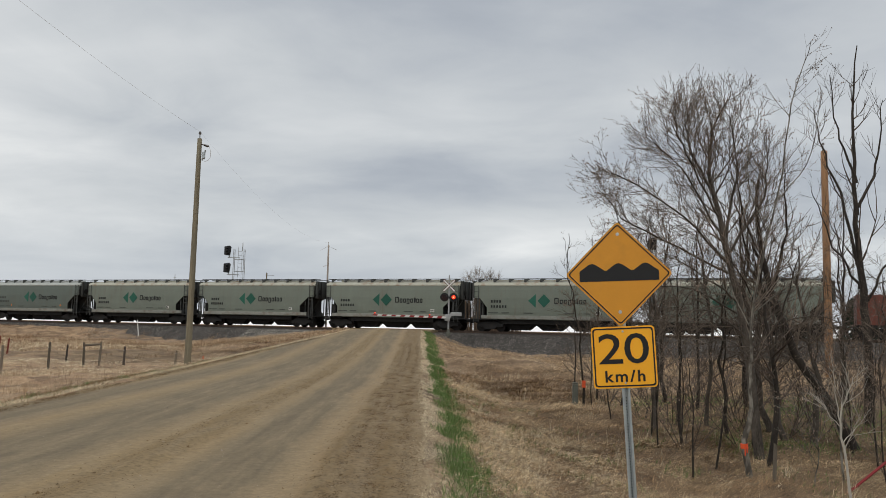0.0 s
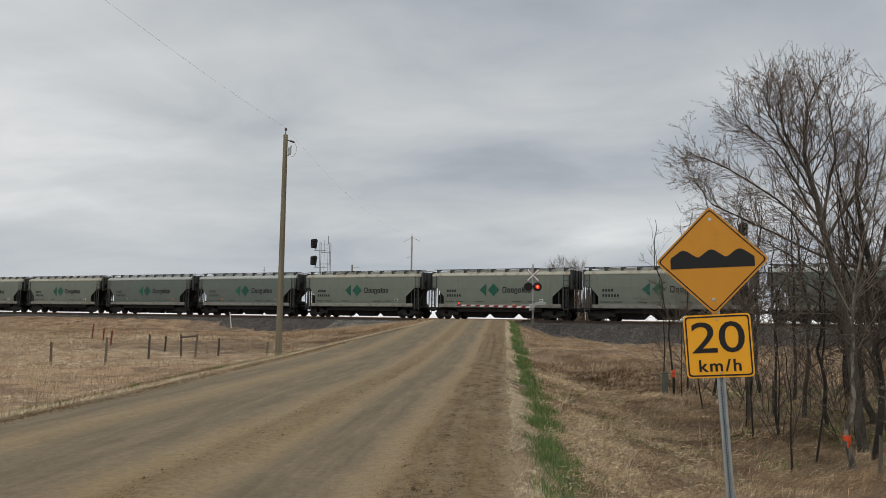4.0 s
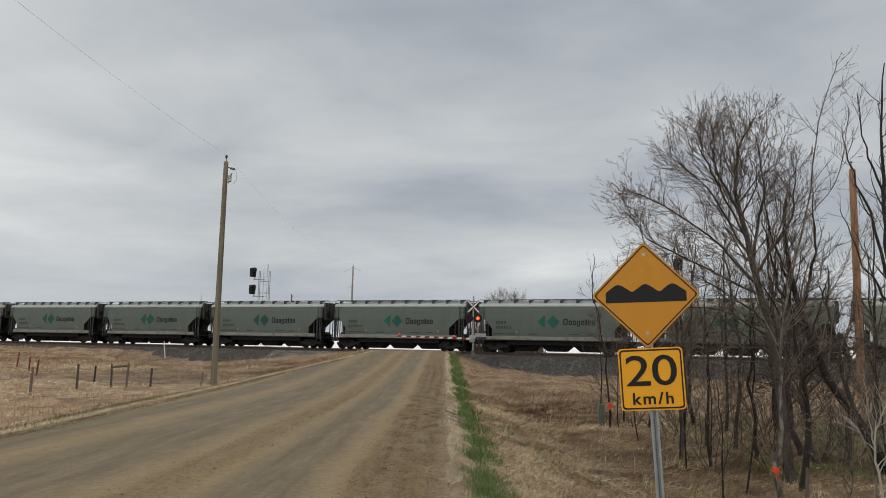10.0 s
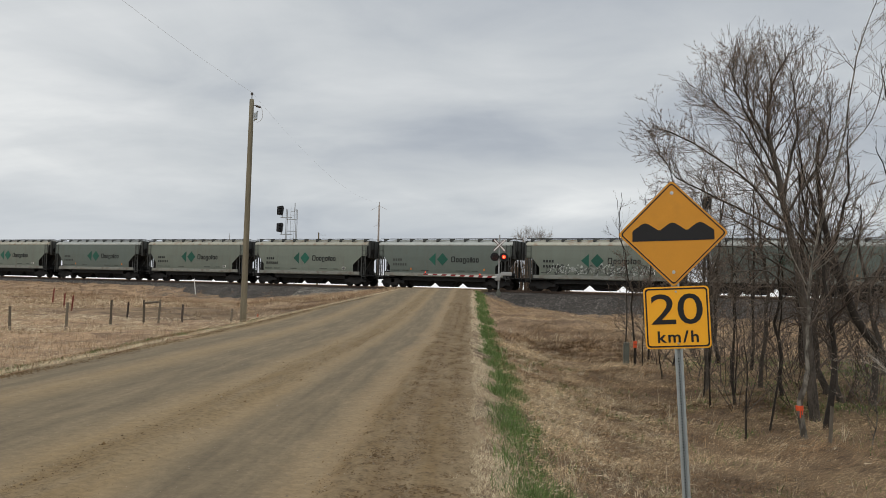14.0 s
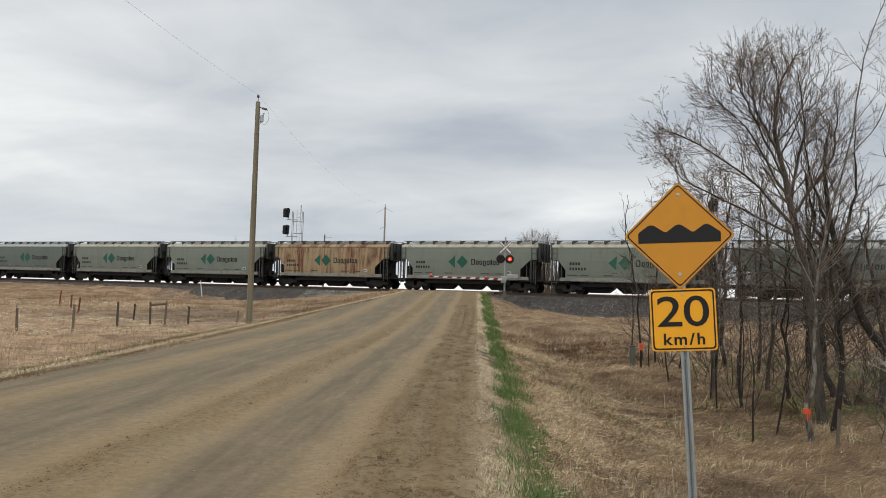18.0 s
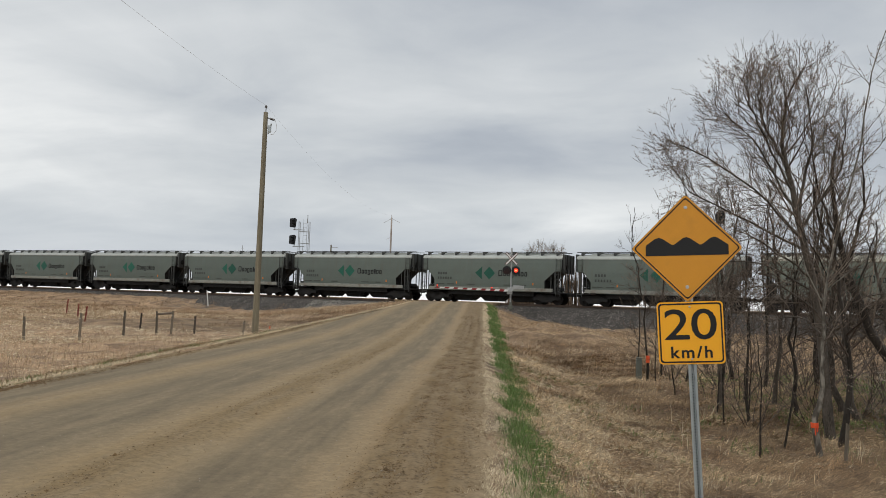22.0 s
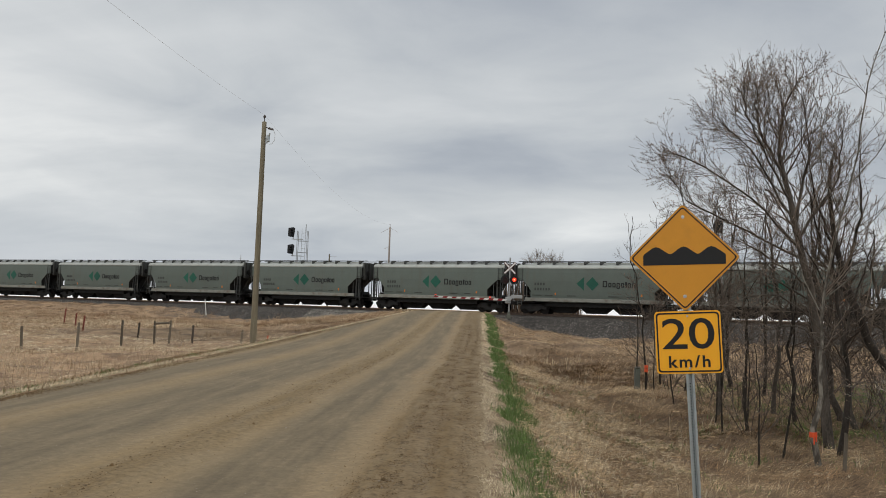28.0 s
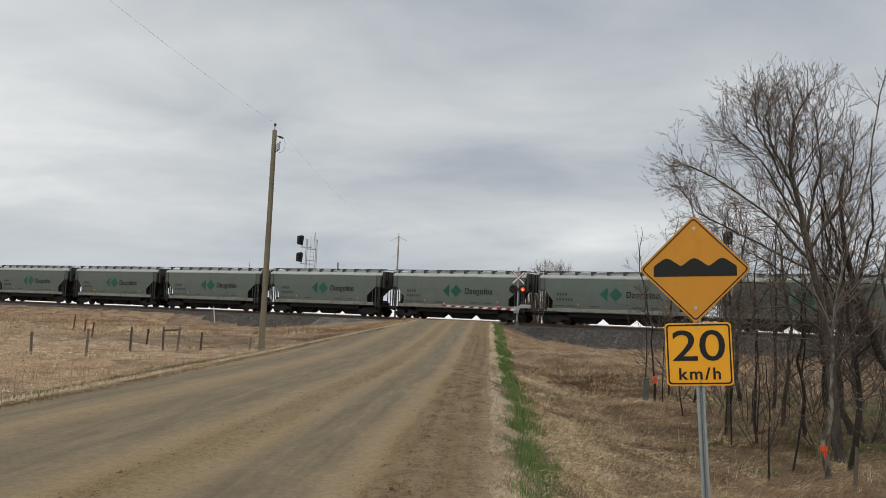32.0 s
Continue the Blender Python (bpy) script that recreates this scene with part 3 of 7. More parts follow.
def array_mesh(name, verts, faces, mat, smooth=False):
    """A mesh object from arrays of corners and of equal-sided faces."""
    verts, faces = np.asarray(verts, dtype=np.float32), np.asarray(faces, dtype=np.int32)
    me = bpy.data.meshes.new(name)
    me.vertices.add(len(verts))
    me.vertices.foreach_set("co", verts.ravel())
    k = faces.shape[1]
    me.loops.add(faces.size)
    me.loops.foreach_set("vertex_index", faces.ravel())
    me.polygons.add(len(faces))
    me.polygons.foreach_set("loop_start", np.arange(0, faces.size, k, dtype=np.int32))
    me.polygons.foreach_set("loop_total", np.full(len(faces), k, dtype=np.int32))
    me.update(calc_edges=True)
    me.validate()
    me.materials.append(M[mat])
    if smooth:
        me.polygons.foreach_set("use_smooth", np.ones(len(faces), dtype=bool))
    return new(name, me)


def thing(name, m, label, category, group="", kind=""):
    ob = new(name)
    ob.matrix_basis = m
    ob.empty_display_size = 0.2
    return tagged(ob, label, category, group, kind)


def add_box(bm, x0, x1, y0, y1, z0, z1, bevel=0.0, m=None):
    r = bmesh.ops.create_cube(bm, size=1.0)
    vs = r["verts"]
    bmesh.ops.scale(bm, vec=(x1 - x0, y1 - y0, z1 - z0), verts=vs)
    bmesh.ops.translate(bm, vec=((x0 + x1) / 2, (y0 + y1) / 2, (z0 + z1) / 2), verts=vs)
    if bevel:
        es = list({e for v in vs for e in v.link_edges})
        out = bmesh.ops.bevel(bm, geom=es, offset=bevel, segments=1, affect="EDGES")
        vs = out["verts"]
    if m is not None:
        bmesh.ops.transform(bm, matrix=m, verts=vs)
    return bm


def box(x0, x1, y0, y1, z0, z1, bevel=0.0, m=None):
    return add_box(bmesh.new(), x0, x1, y0, y1, z0, z1, bevel, m)


def add_tube(bm, a, b, r0, r1=None, seg=8, cap=True):
    a, b = Vector(a), Vector(b)
    d = b - a
    res = bmesh.ops.create_cone(bm, cap_ends=cap, segments=seg, radius1=r0, radius2=r0 if r1 is None else r1, depth=d.length)
    m = Matrix.Translation((a + b) / 2) @ d.to_track_quat("Z", "Y").to_matrix().to_4x4()
    bmesh.ops.transform(bm, matrix=m, verts=res["verts"])
    return bm


def tube(a, b, r0, r1=None, seg=8):
    return add_tube(bmesh.new(), a, b, r0, r1, seg)


def prism(points, y0, y1, axis="y"):
    """A plate of the outline given, in x and z, between two depths."""
    bm = bmesh.new()
    f = [bm.verts.new((x, y0, z)) for x, z in points]
    g = [bm.verts.new((x, y1, z)) for x, z in points]
    n = len(points)
    bm.faces.new(f)
    bm.faces.new(g[::-1])
    for i in range(n):
        bm.faces.new((f[i], g[i], g[(i + 1) % n], f[(i + 1) % n]))
    bmesh.ops.recalc_face_normals(bm, faces=bm.faces)
    return bm


def rounded(points, r, seg=4):
    """The outline with its corners rounded."""
    out, n = [], len(points)
    for i in range(n):
        p, a, b = (Vector(points[j % n]) for j in (i, i - 1, i + 1))
        u, v = (a - p).normalized(), (b - p).normalized()
        cut = r / math.tan(u.angle(v) / 2)
        q0, q1 = p + u * cut, p + v * cut
        for k in range(seg + 1):
            t = k / seg
            out.append(tuple((1 - t) ** 2 * q0 + 2 * t * (1 - t) * p + t * t * q1))
    return out


def lettering(text, height, depth, bold=0.0, space=1.0):
    """Flat letters, a bmesh each, in x and z, the word centred on the origin, facing -y."""
    cu = bpy.data.curves.new("letters", "FONT")
    cu.body, cu.size, cu.extrude, cu.offset = text, 1.0, 0.01, bold
    cu.align_x, cu.resolution_u, cu.space_character = "CENTER", 4, space
    ob = bpy.data.objects.new("letters", cu)
    scene.collection.objects.link(ob)
    me = bpy.data.meshes.new_from_object(ob.evaluated_get(bpy.context.evaluated_depsgraph_get()))
    bm = bmesh.new()
    bm.from_mesh(me)
    bpy.data.objects.remove(ob)
    bpy.data.curves.remove(cu)
    bpy.data.meshes.remove(me)
    ys = [v.co.y for v in bm.verts]
    xs = [v.co.x for v in bm.verts]
    k = height / (max(ys) - min(ys))
    cx, cy = (max(xs) + min(xs)) / 2, (max(ys) + min(ys)) / 2
    for v in bm.verts:
        v.co = ((v.co.x - cx) * k, -depth if v.co.z > 0 else 0.0, (v.co.y - cy) * k)
    bmesh.ops.remove_doubles(bm, verts=bm.verts, dist=1e-5)
    bm.verts.ensure_lookup_table()
    left, out = set(bm.verts), []
    while left:
        todo, seen = [left.pop()], set()
        while todo:
            v = todo.pop()
            seen.add(v)
            for e in v.link_edges:
                o = e.other_vert(v)
                if o in left:
                    left.discard(o)
                    todo.append(o)
        one = bm.copy()
        one.verts.ensure_lookup_table()
        keep = {v.index for v in seen}
        bmesh.ops.delete(one, geom=[v for v in one.verts if v.index not in keep], context="VERTS")
        out.append(one)
    bm.free()
    return out


# ---------------------------------------------------------------- ground, road, track
def spaced(*runs):
    out = []
    for a, b, step in runs:
        out += list(np.arange(a, b, step))
    return np.array(sorted(set(np.round(out, 3))))


def sheet(name, xs, ys, fn, mat):
    X, Y = np.meshgrid(xs, ys)
    Z = fn(X, Y)
    v = np.stack([X.ravel(), Y.ravel(), Z.ravel()], 1)
    n, m = len(xs), len(ys)
    i = (np.arange(m - 1)[:, None] * n + np.arange(n - 1)).ravel()
    return array_mesh(name, v, np.stack([i, i + 1, i + n + 1, i + n], 1), mat, smooth=True)


def build_ground():
    xs = spaced((-3000, -400, 260), (-400, -60, 20), (-60, -20, 1.0), (-20, -8, 0.4), (-8, 0, 0.8), (0, 12, 0.16), (12, 40, 0.8), (40, 400, 18), (400, 3001, 260))
    ys = spaced((-600, -20, 58), (-20, 2, 1.0), (2, 30, 0.22), (30, 110, 0.6), (110, 300, 8), (300, 4001, 220))
    ob = sheet("ground", xs, ys, lambda x, y: np.where((x > road_left(y) + 0.3) & (x < -0.1), np.minimum(ground_z(x, y), road_z(x, y) - 0.09), ground_z(x, y)), "ground")
    tagged(ob, "dead straw-coloured grass and bare soil beside the road", "ground", kind="structure")
    xs = spaced((0, 1.001, 1 / 60))
    ys = spaced((-30, 0, 1.5), (0, 30, 0.2), (30, 75, 0.5))
    rng = np.random.RandomState(3)

    def road_fn(u, y):
        x = road_left(y) + u * (0.15 - road_left(y))
        z = road_z(x, y) + 0.05 * (1 - (2 * u - 1) ** 2)
        for c, w, h in ((-3.12, 0.20, 0.05), (-1.05, 0.12, 0.04), (-0.75, 0.10, 0.035), (-0.42, 0.12, 0.04), (-5.9, 0.2, 0.03), (-0.05, 0.15, 0.03)):
            z = z + h * np.exp(-((x - c - 0.1 * np.sin(y * 0.21)) / w) ** 2) * (0.7 + 0.3 * np.sin(y * 3.1 + c * 5))
        loose = sstep(-1.3, -1.0, x)
        return z + (0.0012 + 0.010 * loose) * rng.randn(*np.shape(x)) * (y < 30)

    U, Y = np.meshgrid(xs, ys)
    Z = road_fn(U, Y)
    X = road_left(Y) + U * (0.15 - road_left(Y))
    X = X + bumps(Y * 0 + 3, Y, 2.4, 3.0) * 0.10 * (U > 0.97) - bumps(Y * 0 + 9, Y, 1.6, 4.0) * 0.18 * (U < 0.02)
    Z = Z - 0.05 * ((U > 0.99) | (U < 0.005)) + (0.02 + 0.025 * bumps(Y * 0, Y, 3.0, 5.0)) * ((U > 0.01) & (U < 0.025))
    n, m = len(xs), len(ys)
    i = (np.arange(m - 1)[:, None] * n + np.arange(n - 1)).ravel()
    ob = array_mesh("road", np.stack([X.ravel(), Y.ravel(), Z.ravel()], 1), np.stack([i, i + 1, i + n + 1, i + n], 1), "road", smooth=True)
    tagged(ob, "graded brown gravel road with grey wheel tracks and loose windrows", "road", kind="structure")


def in_track(ob):
    ob.matrix_basis = RAIL.copy()
    return ob


def build_track():
    # ballast bed, in track space
    xs, prof = spaced((-420, -100, 20), (-100, 60, 0.8), (60, 300, 20)), ((-6.6, -2.08), (-4.4, -1.17), (-2.6, -0.42), (-1.9, -0.28), (-1.2, -0.20), (1.2 + 0, -0.20), (1.9, -0.30), (4.6, -1.3))
    X, J = np.meshgrid(xs, np.arange(len(prof)), indexing="ij")
    pv = np.array(prof)
    v = np.stack([X.ravel(), pv[J.ravel(), 0] + HALF, pv[J.ravel(), 1]], 1)
    v[:, 2] += np.random.RandomState(5).uniform(-0.03, 0.03, len(v))
    n = len(prof)
    i = (np.arange(len(xs) - 1)[:, None] * n + np.arange(n - 1)).ravel()
    ob = array_mesh("ballast_bed", v, np.stack([i, i + n, i + n + 1, i + 1], 1), "ballast")
    in_track(tagged(ob, "grey crushed-stone bed under the railway track", "ballast", kind="structure"))
    track = thing("railway_track", RAIL.copy(), "single railway track of brown rails on timber ties", "railway track", kind="structure")
    for y in (HALF - 0.755, HALF + 0.755):
        bm = bmesh.new()
        for z0, z1, w in ((-0.172, -0.155, 0.07), (-0.155, -0.04, 0.012), (-0.04, 0.0, 0.036)):
            add_box(bm, -420, 300, y - w, y + w, z0, z1)
        part("rail", bm, "steel_rail", track)
    me = None
    for k in range(200):
        x = -78 + k * 0.56
        if me is None:
            first = part("tie", box(-0.11, 0.11, HALF - 1.3, HALF + 1.3, -0.35, -0.175, 0.012), "tie", track)
            me, ob = first.data, first
        else:
            ob = new("tie", me)
            ob.parent = track
        ob.matrix_basis = pose(x, 0, 0.0, 0, 0, random.uniform(-1, 1))
    cross = thing("crossing_surface", RAIL.copy(), "gravel-covered timber panels of the level crossing", "level crossing", kind="structure")
    for y0, y1 in ((-0.95, HALF - 0.83), (HALF - 0.67, HALF + 0.67), (HALF + 0.83, HALF + 2.4)):
        for j in range(5):
            part("crossing_panel", box(-8.6 + j * 2.0, -6.62 + j * 2.0, y0, y1, -0.3, -0.02, 0.015), "road", cross)


def scatter_stones(name, pts, sizes, mat, label, category, seed=1):
    """Small rough lumps, half sunk where they lie, in one mesh."""
    rng = np.random.RandomState(seed)
    n = len(pts)
    o = np.array([(1, 0, -0.6), (0, 1, -0.6), (-1, 0, -0.6), (0, -1, -0.6), (0.1, 0.1, 0.9)], dtype=float)
    f = np.array([(0, 1, 4), (1, 2, 4), (2, 3, 4), (3, 0, 4)])
    a = rng.uniform(0, 2 * np.pi, n)
    v = o[None] * sizes[:, None, None] * rng.uniform(0.6, 1.3, (n, 5, 1)) * np.array([1, 1, 0.65])
    c, s = np.cos(a)[:, None], np.sin(a)[:, None]
    x, y = v[..., 0] * c - v[..., 1] * s, v[..., 0] * s + v[..., 1] * c
    v = np.stack([x, y, v[..., 2]], 2) + pts[:, None]
    ob = array_mesh(name, v.reshape(-1, 3), (f[None] + 5 * np.arange(n)[:, None, None]).reshape(-1, 3), mat)
    return tagged(ob, label, category, kind="stuff")


def build_stones():
    rng = np.random.RandomState(11)
    n = 42000
    s, d = rng.uniform(-75, 40, n), -rng.uniform(1.9, 7.0, n)
    x = s * CA + (d + HALF) * SA
    y = NEAR - s * SA + (d + HALF) * CA
    ok = ~((x > road_left(y) - 0.4) & (x < 0.8)) & (rng.rand(n) > sstep(5.4, 7.0, -d)) & ((left_bank(x) < 0.3 + 0.3 * rng.rand(n)) | (d > -3.1))
    x, y, d = x[ok], y[ok], d[ok]
    bed = RAIL_Z + np.interp(d, [-6.6, -4.4, -2.6, -1.9, -1.2], [-2.08, -1.17, -0.42, -0.28, -0.2])
    z = np.maximum(ground_z(x, y), bed)
    scatter_stones("ballast_stones", np.stack([x, y, z], 1), 0.03 + 0.09 * rng.rand(len(x)) ** 1.6, "stone", "loose grey ballast stones on the railway bank", "ballast stones", 2)
    ps, pd = rng.uniform(-18, -7.5, 6000), -rng.uniform(1.9, 6.2, 6000)
    px, py = ps * CA + (pd + HALF) * SA, NEAR - ps * SA + (pd + HALF) * CA
    keep = px < road_left(py) - 0.1
    px, py, pd = px[keep], py[keep], pd[keep]
    pz = np.maximum(ground_z(px, py), RAIL_Z + np.interp(pd, [-6.6, -4.4, -2.6, -1.9], [-2.08, -1.17, -0.42, -0.28]))
    scatter_stones("apron_gravel", np.stack([px, py, pz], 1), 0.03 + 0.05 * rng.rand(len(px)), "pale_stone", "pale crushed gravel beside the level crossing", "gravel", 12)
    n = 95000
    y = 4.3 + 42 * rng.rand(n) ** 2.4
    pick = rng.rand(n)
    x = np.where(pick < 0.74, rng.uniform(-1.08, 0.02, n) + rng.normal(0, 0.06, n), np.where(pick < 0.82, rng.normal(-3.12, 0.17, n), rng.uniform(-8.0, -1.0, n)))
    ok = (x < 0.1) & ((x > -1.35) | (np.abs(x + 3.12) < 0.3) | (rng.rand(n) < 0.4))
    ok &= (x < -1.2) | (np.sin(x * 21 + bumps(x, y, 1.0, 3.0)) * 0.35 + 0.5 * bumps(x, y, 4.0, 6.0) + 0.5 * rng.randn(n) > -0.3)
    x, y = x[ok], y[ok]
    u = (x - road_left(y)) / (0.15 - road_left(y))
    z = road_z(x, y) + 0.05 * (1 - (2 * u - 1) ** 2) + 0.010
    size = rng.uniform(0.003, 0.0075, len(x)) * np.clip(y / 12, 0.8, 1.4) * (1 + 2.2 * rng.rand(len(x)) ** 40)
    dark = ((x > -1.3) | (np.abs(x + 3.12) < 0.5)) & (rng.rand(len(x)) < 0.8)
    P = np.stack([x, y, z], 1)
    ey = 8 + 44 * rng.rand(7000) ** 1.5
    ex = road_left(ey) + 0.10 + 0.2 * np.abs(rng.randn(len(ey))) * (1 + 0.5 * bumps(ey * 0, ey, 2.0, 9.0))
    scatter_stones("edge_clods", np.stack([ex, ey, road_z(ex, ey) + 0.012], 1), rng.uniform(0.008, 0.024, len(ex)), "clod", "dark crumbled earth along the far road edge", "soil", 9)
    scatter_stones("road_gravel", P[~dark], size[~dark], "pebble", "loose pebbles on the gravel road", "gravel", 4)
    scatter_stones("road_clods", P[dark] + [0, 0, 0.006], size[dark] * (0.8 + 1.2 * rng.rand(dark.sum()) ** 4), "clod", "dark crumbs of loose earth along the road edge", "soil", 6)


# ---------------------------------------------------------------- the train
def shell_x(z, right=True):
    """How far the body is cut back from its ends at a height; deeper at the brake end."""
    return float(np.interp(z, (1.05, 2.05, 2.90, 2.92), (1.52, 1.52, 0.58, 0.0) if right else (1.26, 1.26, 0.58, 0.0)))


BODY = 13.6
SIDE = ((0.07, 1.05), (0.05, 1.28), (0.015, 1.7), (0.0, 2.05), (0.0, 2.5), (0.008, 2.90), (0.010, 2.92), (0.05, 3.6), (0.10, 4.02))


def hopper_body(bm):
    n = len(SIDE)
    for far in (0, 1):
        a, b = [], []
        for y, z in SIDE:
            yy = 2 * HALF - y if far else y
            a.append(bm.verts.new((shell_x(z, False), yy, z)))
            b.append(bm.verts.new((BODY - shell_x(z), yy, z)))
        for i in range(n - 1):
            bm.faces.new((a[i], b[i], b[i + 1], a[i + 1]))
    for x in (3.2, 6.8, 10.4):       # weld seams
        add_box(bm, x - 0.015, x + 0.015, -0.006, 0.05, 1.9, 3.0)
    bmesh.ops.recalc_face_normals(bm, faces=bm.faces)
    return bm


def hopper_end(bm, right):
    f = lambda z: BODY - shell_x(z) if right else shell_x(z, False)
    a = [bm.verts.new((f(z), y, z)) for y, z in SIDE]
    b = [bm.verts.new((f(z), 2 * HALF - y, z)) for y, z in SIDE]
    for i in range(len(SIDE) - 1):
        bm.faces.new((a[i], b[i], b[i + 1], a[i + 1]))
    k = 1 if right else -1
    x = BODY if right else 0.0
    for y in (0.45, 1.05, 2.05, 2.65):
        add_box(bm, min(x, x + k * 0.09), max(x, x + k * 0.09), y - 0.05, y + 0.05, 3.08, 4.0)
    add_box(bm, min(x, x + k * 0.12), max(x, x + k * 0.12), 0.05, 3.05, 3.02, 3.12)
    return bm


def roof_shell(bm):
    prof = ((0.07, 3.96), (0.06, 4.04), (0.13, 4.14), (0.30, 4.25), (0.62, 4.36), (1.05, 4.43), (HALF, 4.45))
    prof += tuple((2 * HALF - y, z) for y, z in prof[-2::-1])
    a = [bm.verts.new((-0.03, y, z)) for y, z in prof]
    b = [bm.verts.new((BODY + 0.03, y, z)) for y, z in prof]
    for i in range(len(prof) - 1):
        bm.faces.new((a[i], b[i], b[i + 1], a[i + 1]))
    bm.faces.new(a[::-1])
    bm.faces.new(b)
    return bm


def build_truck(parent, x):
    t = part("truck", box(x - 0.2, x + 0.2, 0.35, 2.75, 0.42, 0.85, 0.03), "under", parent)
    for y in (0.42, 2 * HALF - 0.42):
        pts = [(x - 1.22, 0.62), (x - 0.95, 0.66), (x - 0.5, 0.86), (x + 0.5, 0.86), (x + 0.95, 0.66), (x + 1.22, 0.62), (x + 1.22, 0.38), (x + 0.7, 0.42), (x + 0.38, 0.2), (x - 0.38, 0.2), (x - 0.7, 0.42), (x - 1.22, 0.38)]
        part("side_frame", prism(pts, y - 0.07, y + 0.07), "under", t)
    for dx in (-0.89, 0.89):
        bm = bmesh.new()
        add_tube(bm, (0, -1.05, 0), (0, 1.05, 0), 0.08, seg=8)
        for y in (-0.78, 0.78):
            s = 1 if y > 0 else -1
            add_tube(bm, (0, y - 0.05, 0), (0, y + 0.06, 0), 0.457, seg=24)
            add_tube(bm, (0, y - s * 0.05, 0), (0, y - s * 0.09, 0), 0.49, seg=24)
            add_tube(bm, (0, y - 0.09, 0), (0, y + 0.1, 0), 0.16, seg=12)
        axle = part("brake_beam", box(-0.62 if dx > 0 else 0.5, -0.5 if dx > 0 else 0.62, -0.95, 0.95, -0.1, 0.06, 0.02), "under", parent)
        axle.matrix_basis = pose(x + dx, HALF, 0.457)
        part("wheelset", bm, "wheel", axle)
    return t


def hopper_car(kind):
    paint = {"grey": "car_grey", "beige": "car_beige", "rust": "car_rust", "tagged": "car_beige"}[kind]
    roof = "roof_grey" if kind == "grey" else "roof_beige"
    label = {"grey": "grey-green covered hopper car with green diamond emblem", "beige": "weathered beige-green hopper car with green diamond emblem",
             "rust": "tan covered hopper car streaked with orange rust", "tagged": "beige hopper car with pale graffiti along its side"}[kind]
    car = thing("hopper_car", RAIL.copy(), label, "freight car", "hopper cars of the passing train")
    part("body", hopper_body(bmesh.new()), paint, car)
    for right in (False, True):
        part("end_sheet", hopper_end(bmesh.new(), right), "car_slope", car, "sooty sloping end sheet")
    part("roof", roof_shell(bmesh.new()), roof if kind != "rust" else "car_rust", car, smooth=False)
    part("hatch", box(0.9, BODY - 0.9, HALF - 0.3, HALF + 0.3, 4.44, 4.53, 0.03), roof, car)
    for y in (0.62, 2 * HALF - 0.9):
        board = part("running_board", box(-0.18, BODY + 0.18, y, y + 0.28, 4.60, 4.645), "dark_board", car)
        if y > HALF:
            continue
        mesh = None
        for i in range(10):
            if mesh is None:
                bm = bmesh.new()
                q = [bm.verts.new(p) for p in ((-0.12, y - 0.10, 4.60), (0.42, y - 0.10, 4.60), (0.05, y - 0.28, 4.30), (-0.12, y - 0.10, 4.30),
                                               (-0.12, y + 0.02, 4.60), (0.42, y + 0.02, 4.60), (0.05, y - 0.1, 4.32), (-0.12, y + 0.02, 4.32))]
                for f in ((0, 1, 2, 3), (7, 6, 5, 4), (0, 4, 5, 1), (1, 5, 6, 2), (2, 6, 7, 3), (3, 7, 4, 0)):
                    bm.faces.new([q[j] for j in f])
                br = part("bracket", bm, "dark_board", board)
                mesh = br.data
            else:
                br = new("bracket", mesh)
                br.parent = board
            br.matrix_basis = pose(0.35 + i * (BODY - 0.9) / 9.0, 0, 0)
    for y0, y1 in ((-0.05, 0.09), (2 * HALF - 0.09, 2 * HALF + 0.05)):
        part("side_sill", box(0.75, BODY - 0.75, y0, y1, 1.10, 1.40, 0.015), "sill", car)
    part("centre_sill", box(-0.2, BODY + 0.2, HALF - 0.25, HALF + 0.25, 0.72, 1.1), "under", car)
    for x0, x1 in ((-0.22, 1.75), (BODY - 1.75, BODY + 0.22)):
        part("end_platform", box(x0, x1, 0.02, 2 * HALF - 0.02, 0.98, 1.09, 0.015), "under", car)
    for x0, x1 in ((-0.685, -0.15), (BODY + 0.15, BODY + 0.685)):
        bm = box(x0, x1, HALF - 0.11, HALF + 0.11, 0.78, 1.0, 0.03)
        mid = x0 if x0 < 0 else x1
        add_box(bm, mid - 0.14, mid + 0.14, HALF - 0.17, HALF + 0.17, 0.72, 1.06, 0.04)
        add_tube(bm, (mid, HALF - 0.4, 0.85), (mid, HALF - 0.4, 0.42), 0.03, seg=6)
        part("coupler", bm, "under", car)
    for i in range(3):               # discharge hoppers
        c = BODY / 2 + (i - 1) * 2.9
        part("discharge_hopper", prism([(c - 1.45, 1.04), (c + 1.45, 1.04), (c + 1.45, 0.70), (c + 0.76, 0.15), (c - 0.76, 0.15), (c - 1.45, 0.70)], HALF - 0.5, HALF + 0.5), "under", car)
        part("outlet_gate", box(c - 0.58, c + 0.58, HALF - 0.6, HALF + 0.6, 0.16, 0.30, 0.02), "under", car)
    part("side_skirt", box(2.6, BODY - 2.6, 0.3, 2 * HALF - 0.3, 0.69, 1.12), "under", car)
    for x in (1.42, BODY - 1.42):
        build_truck(car, x)
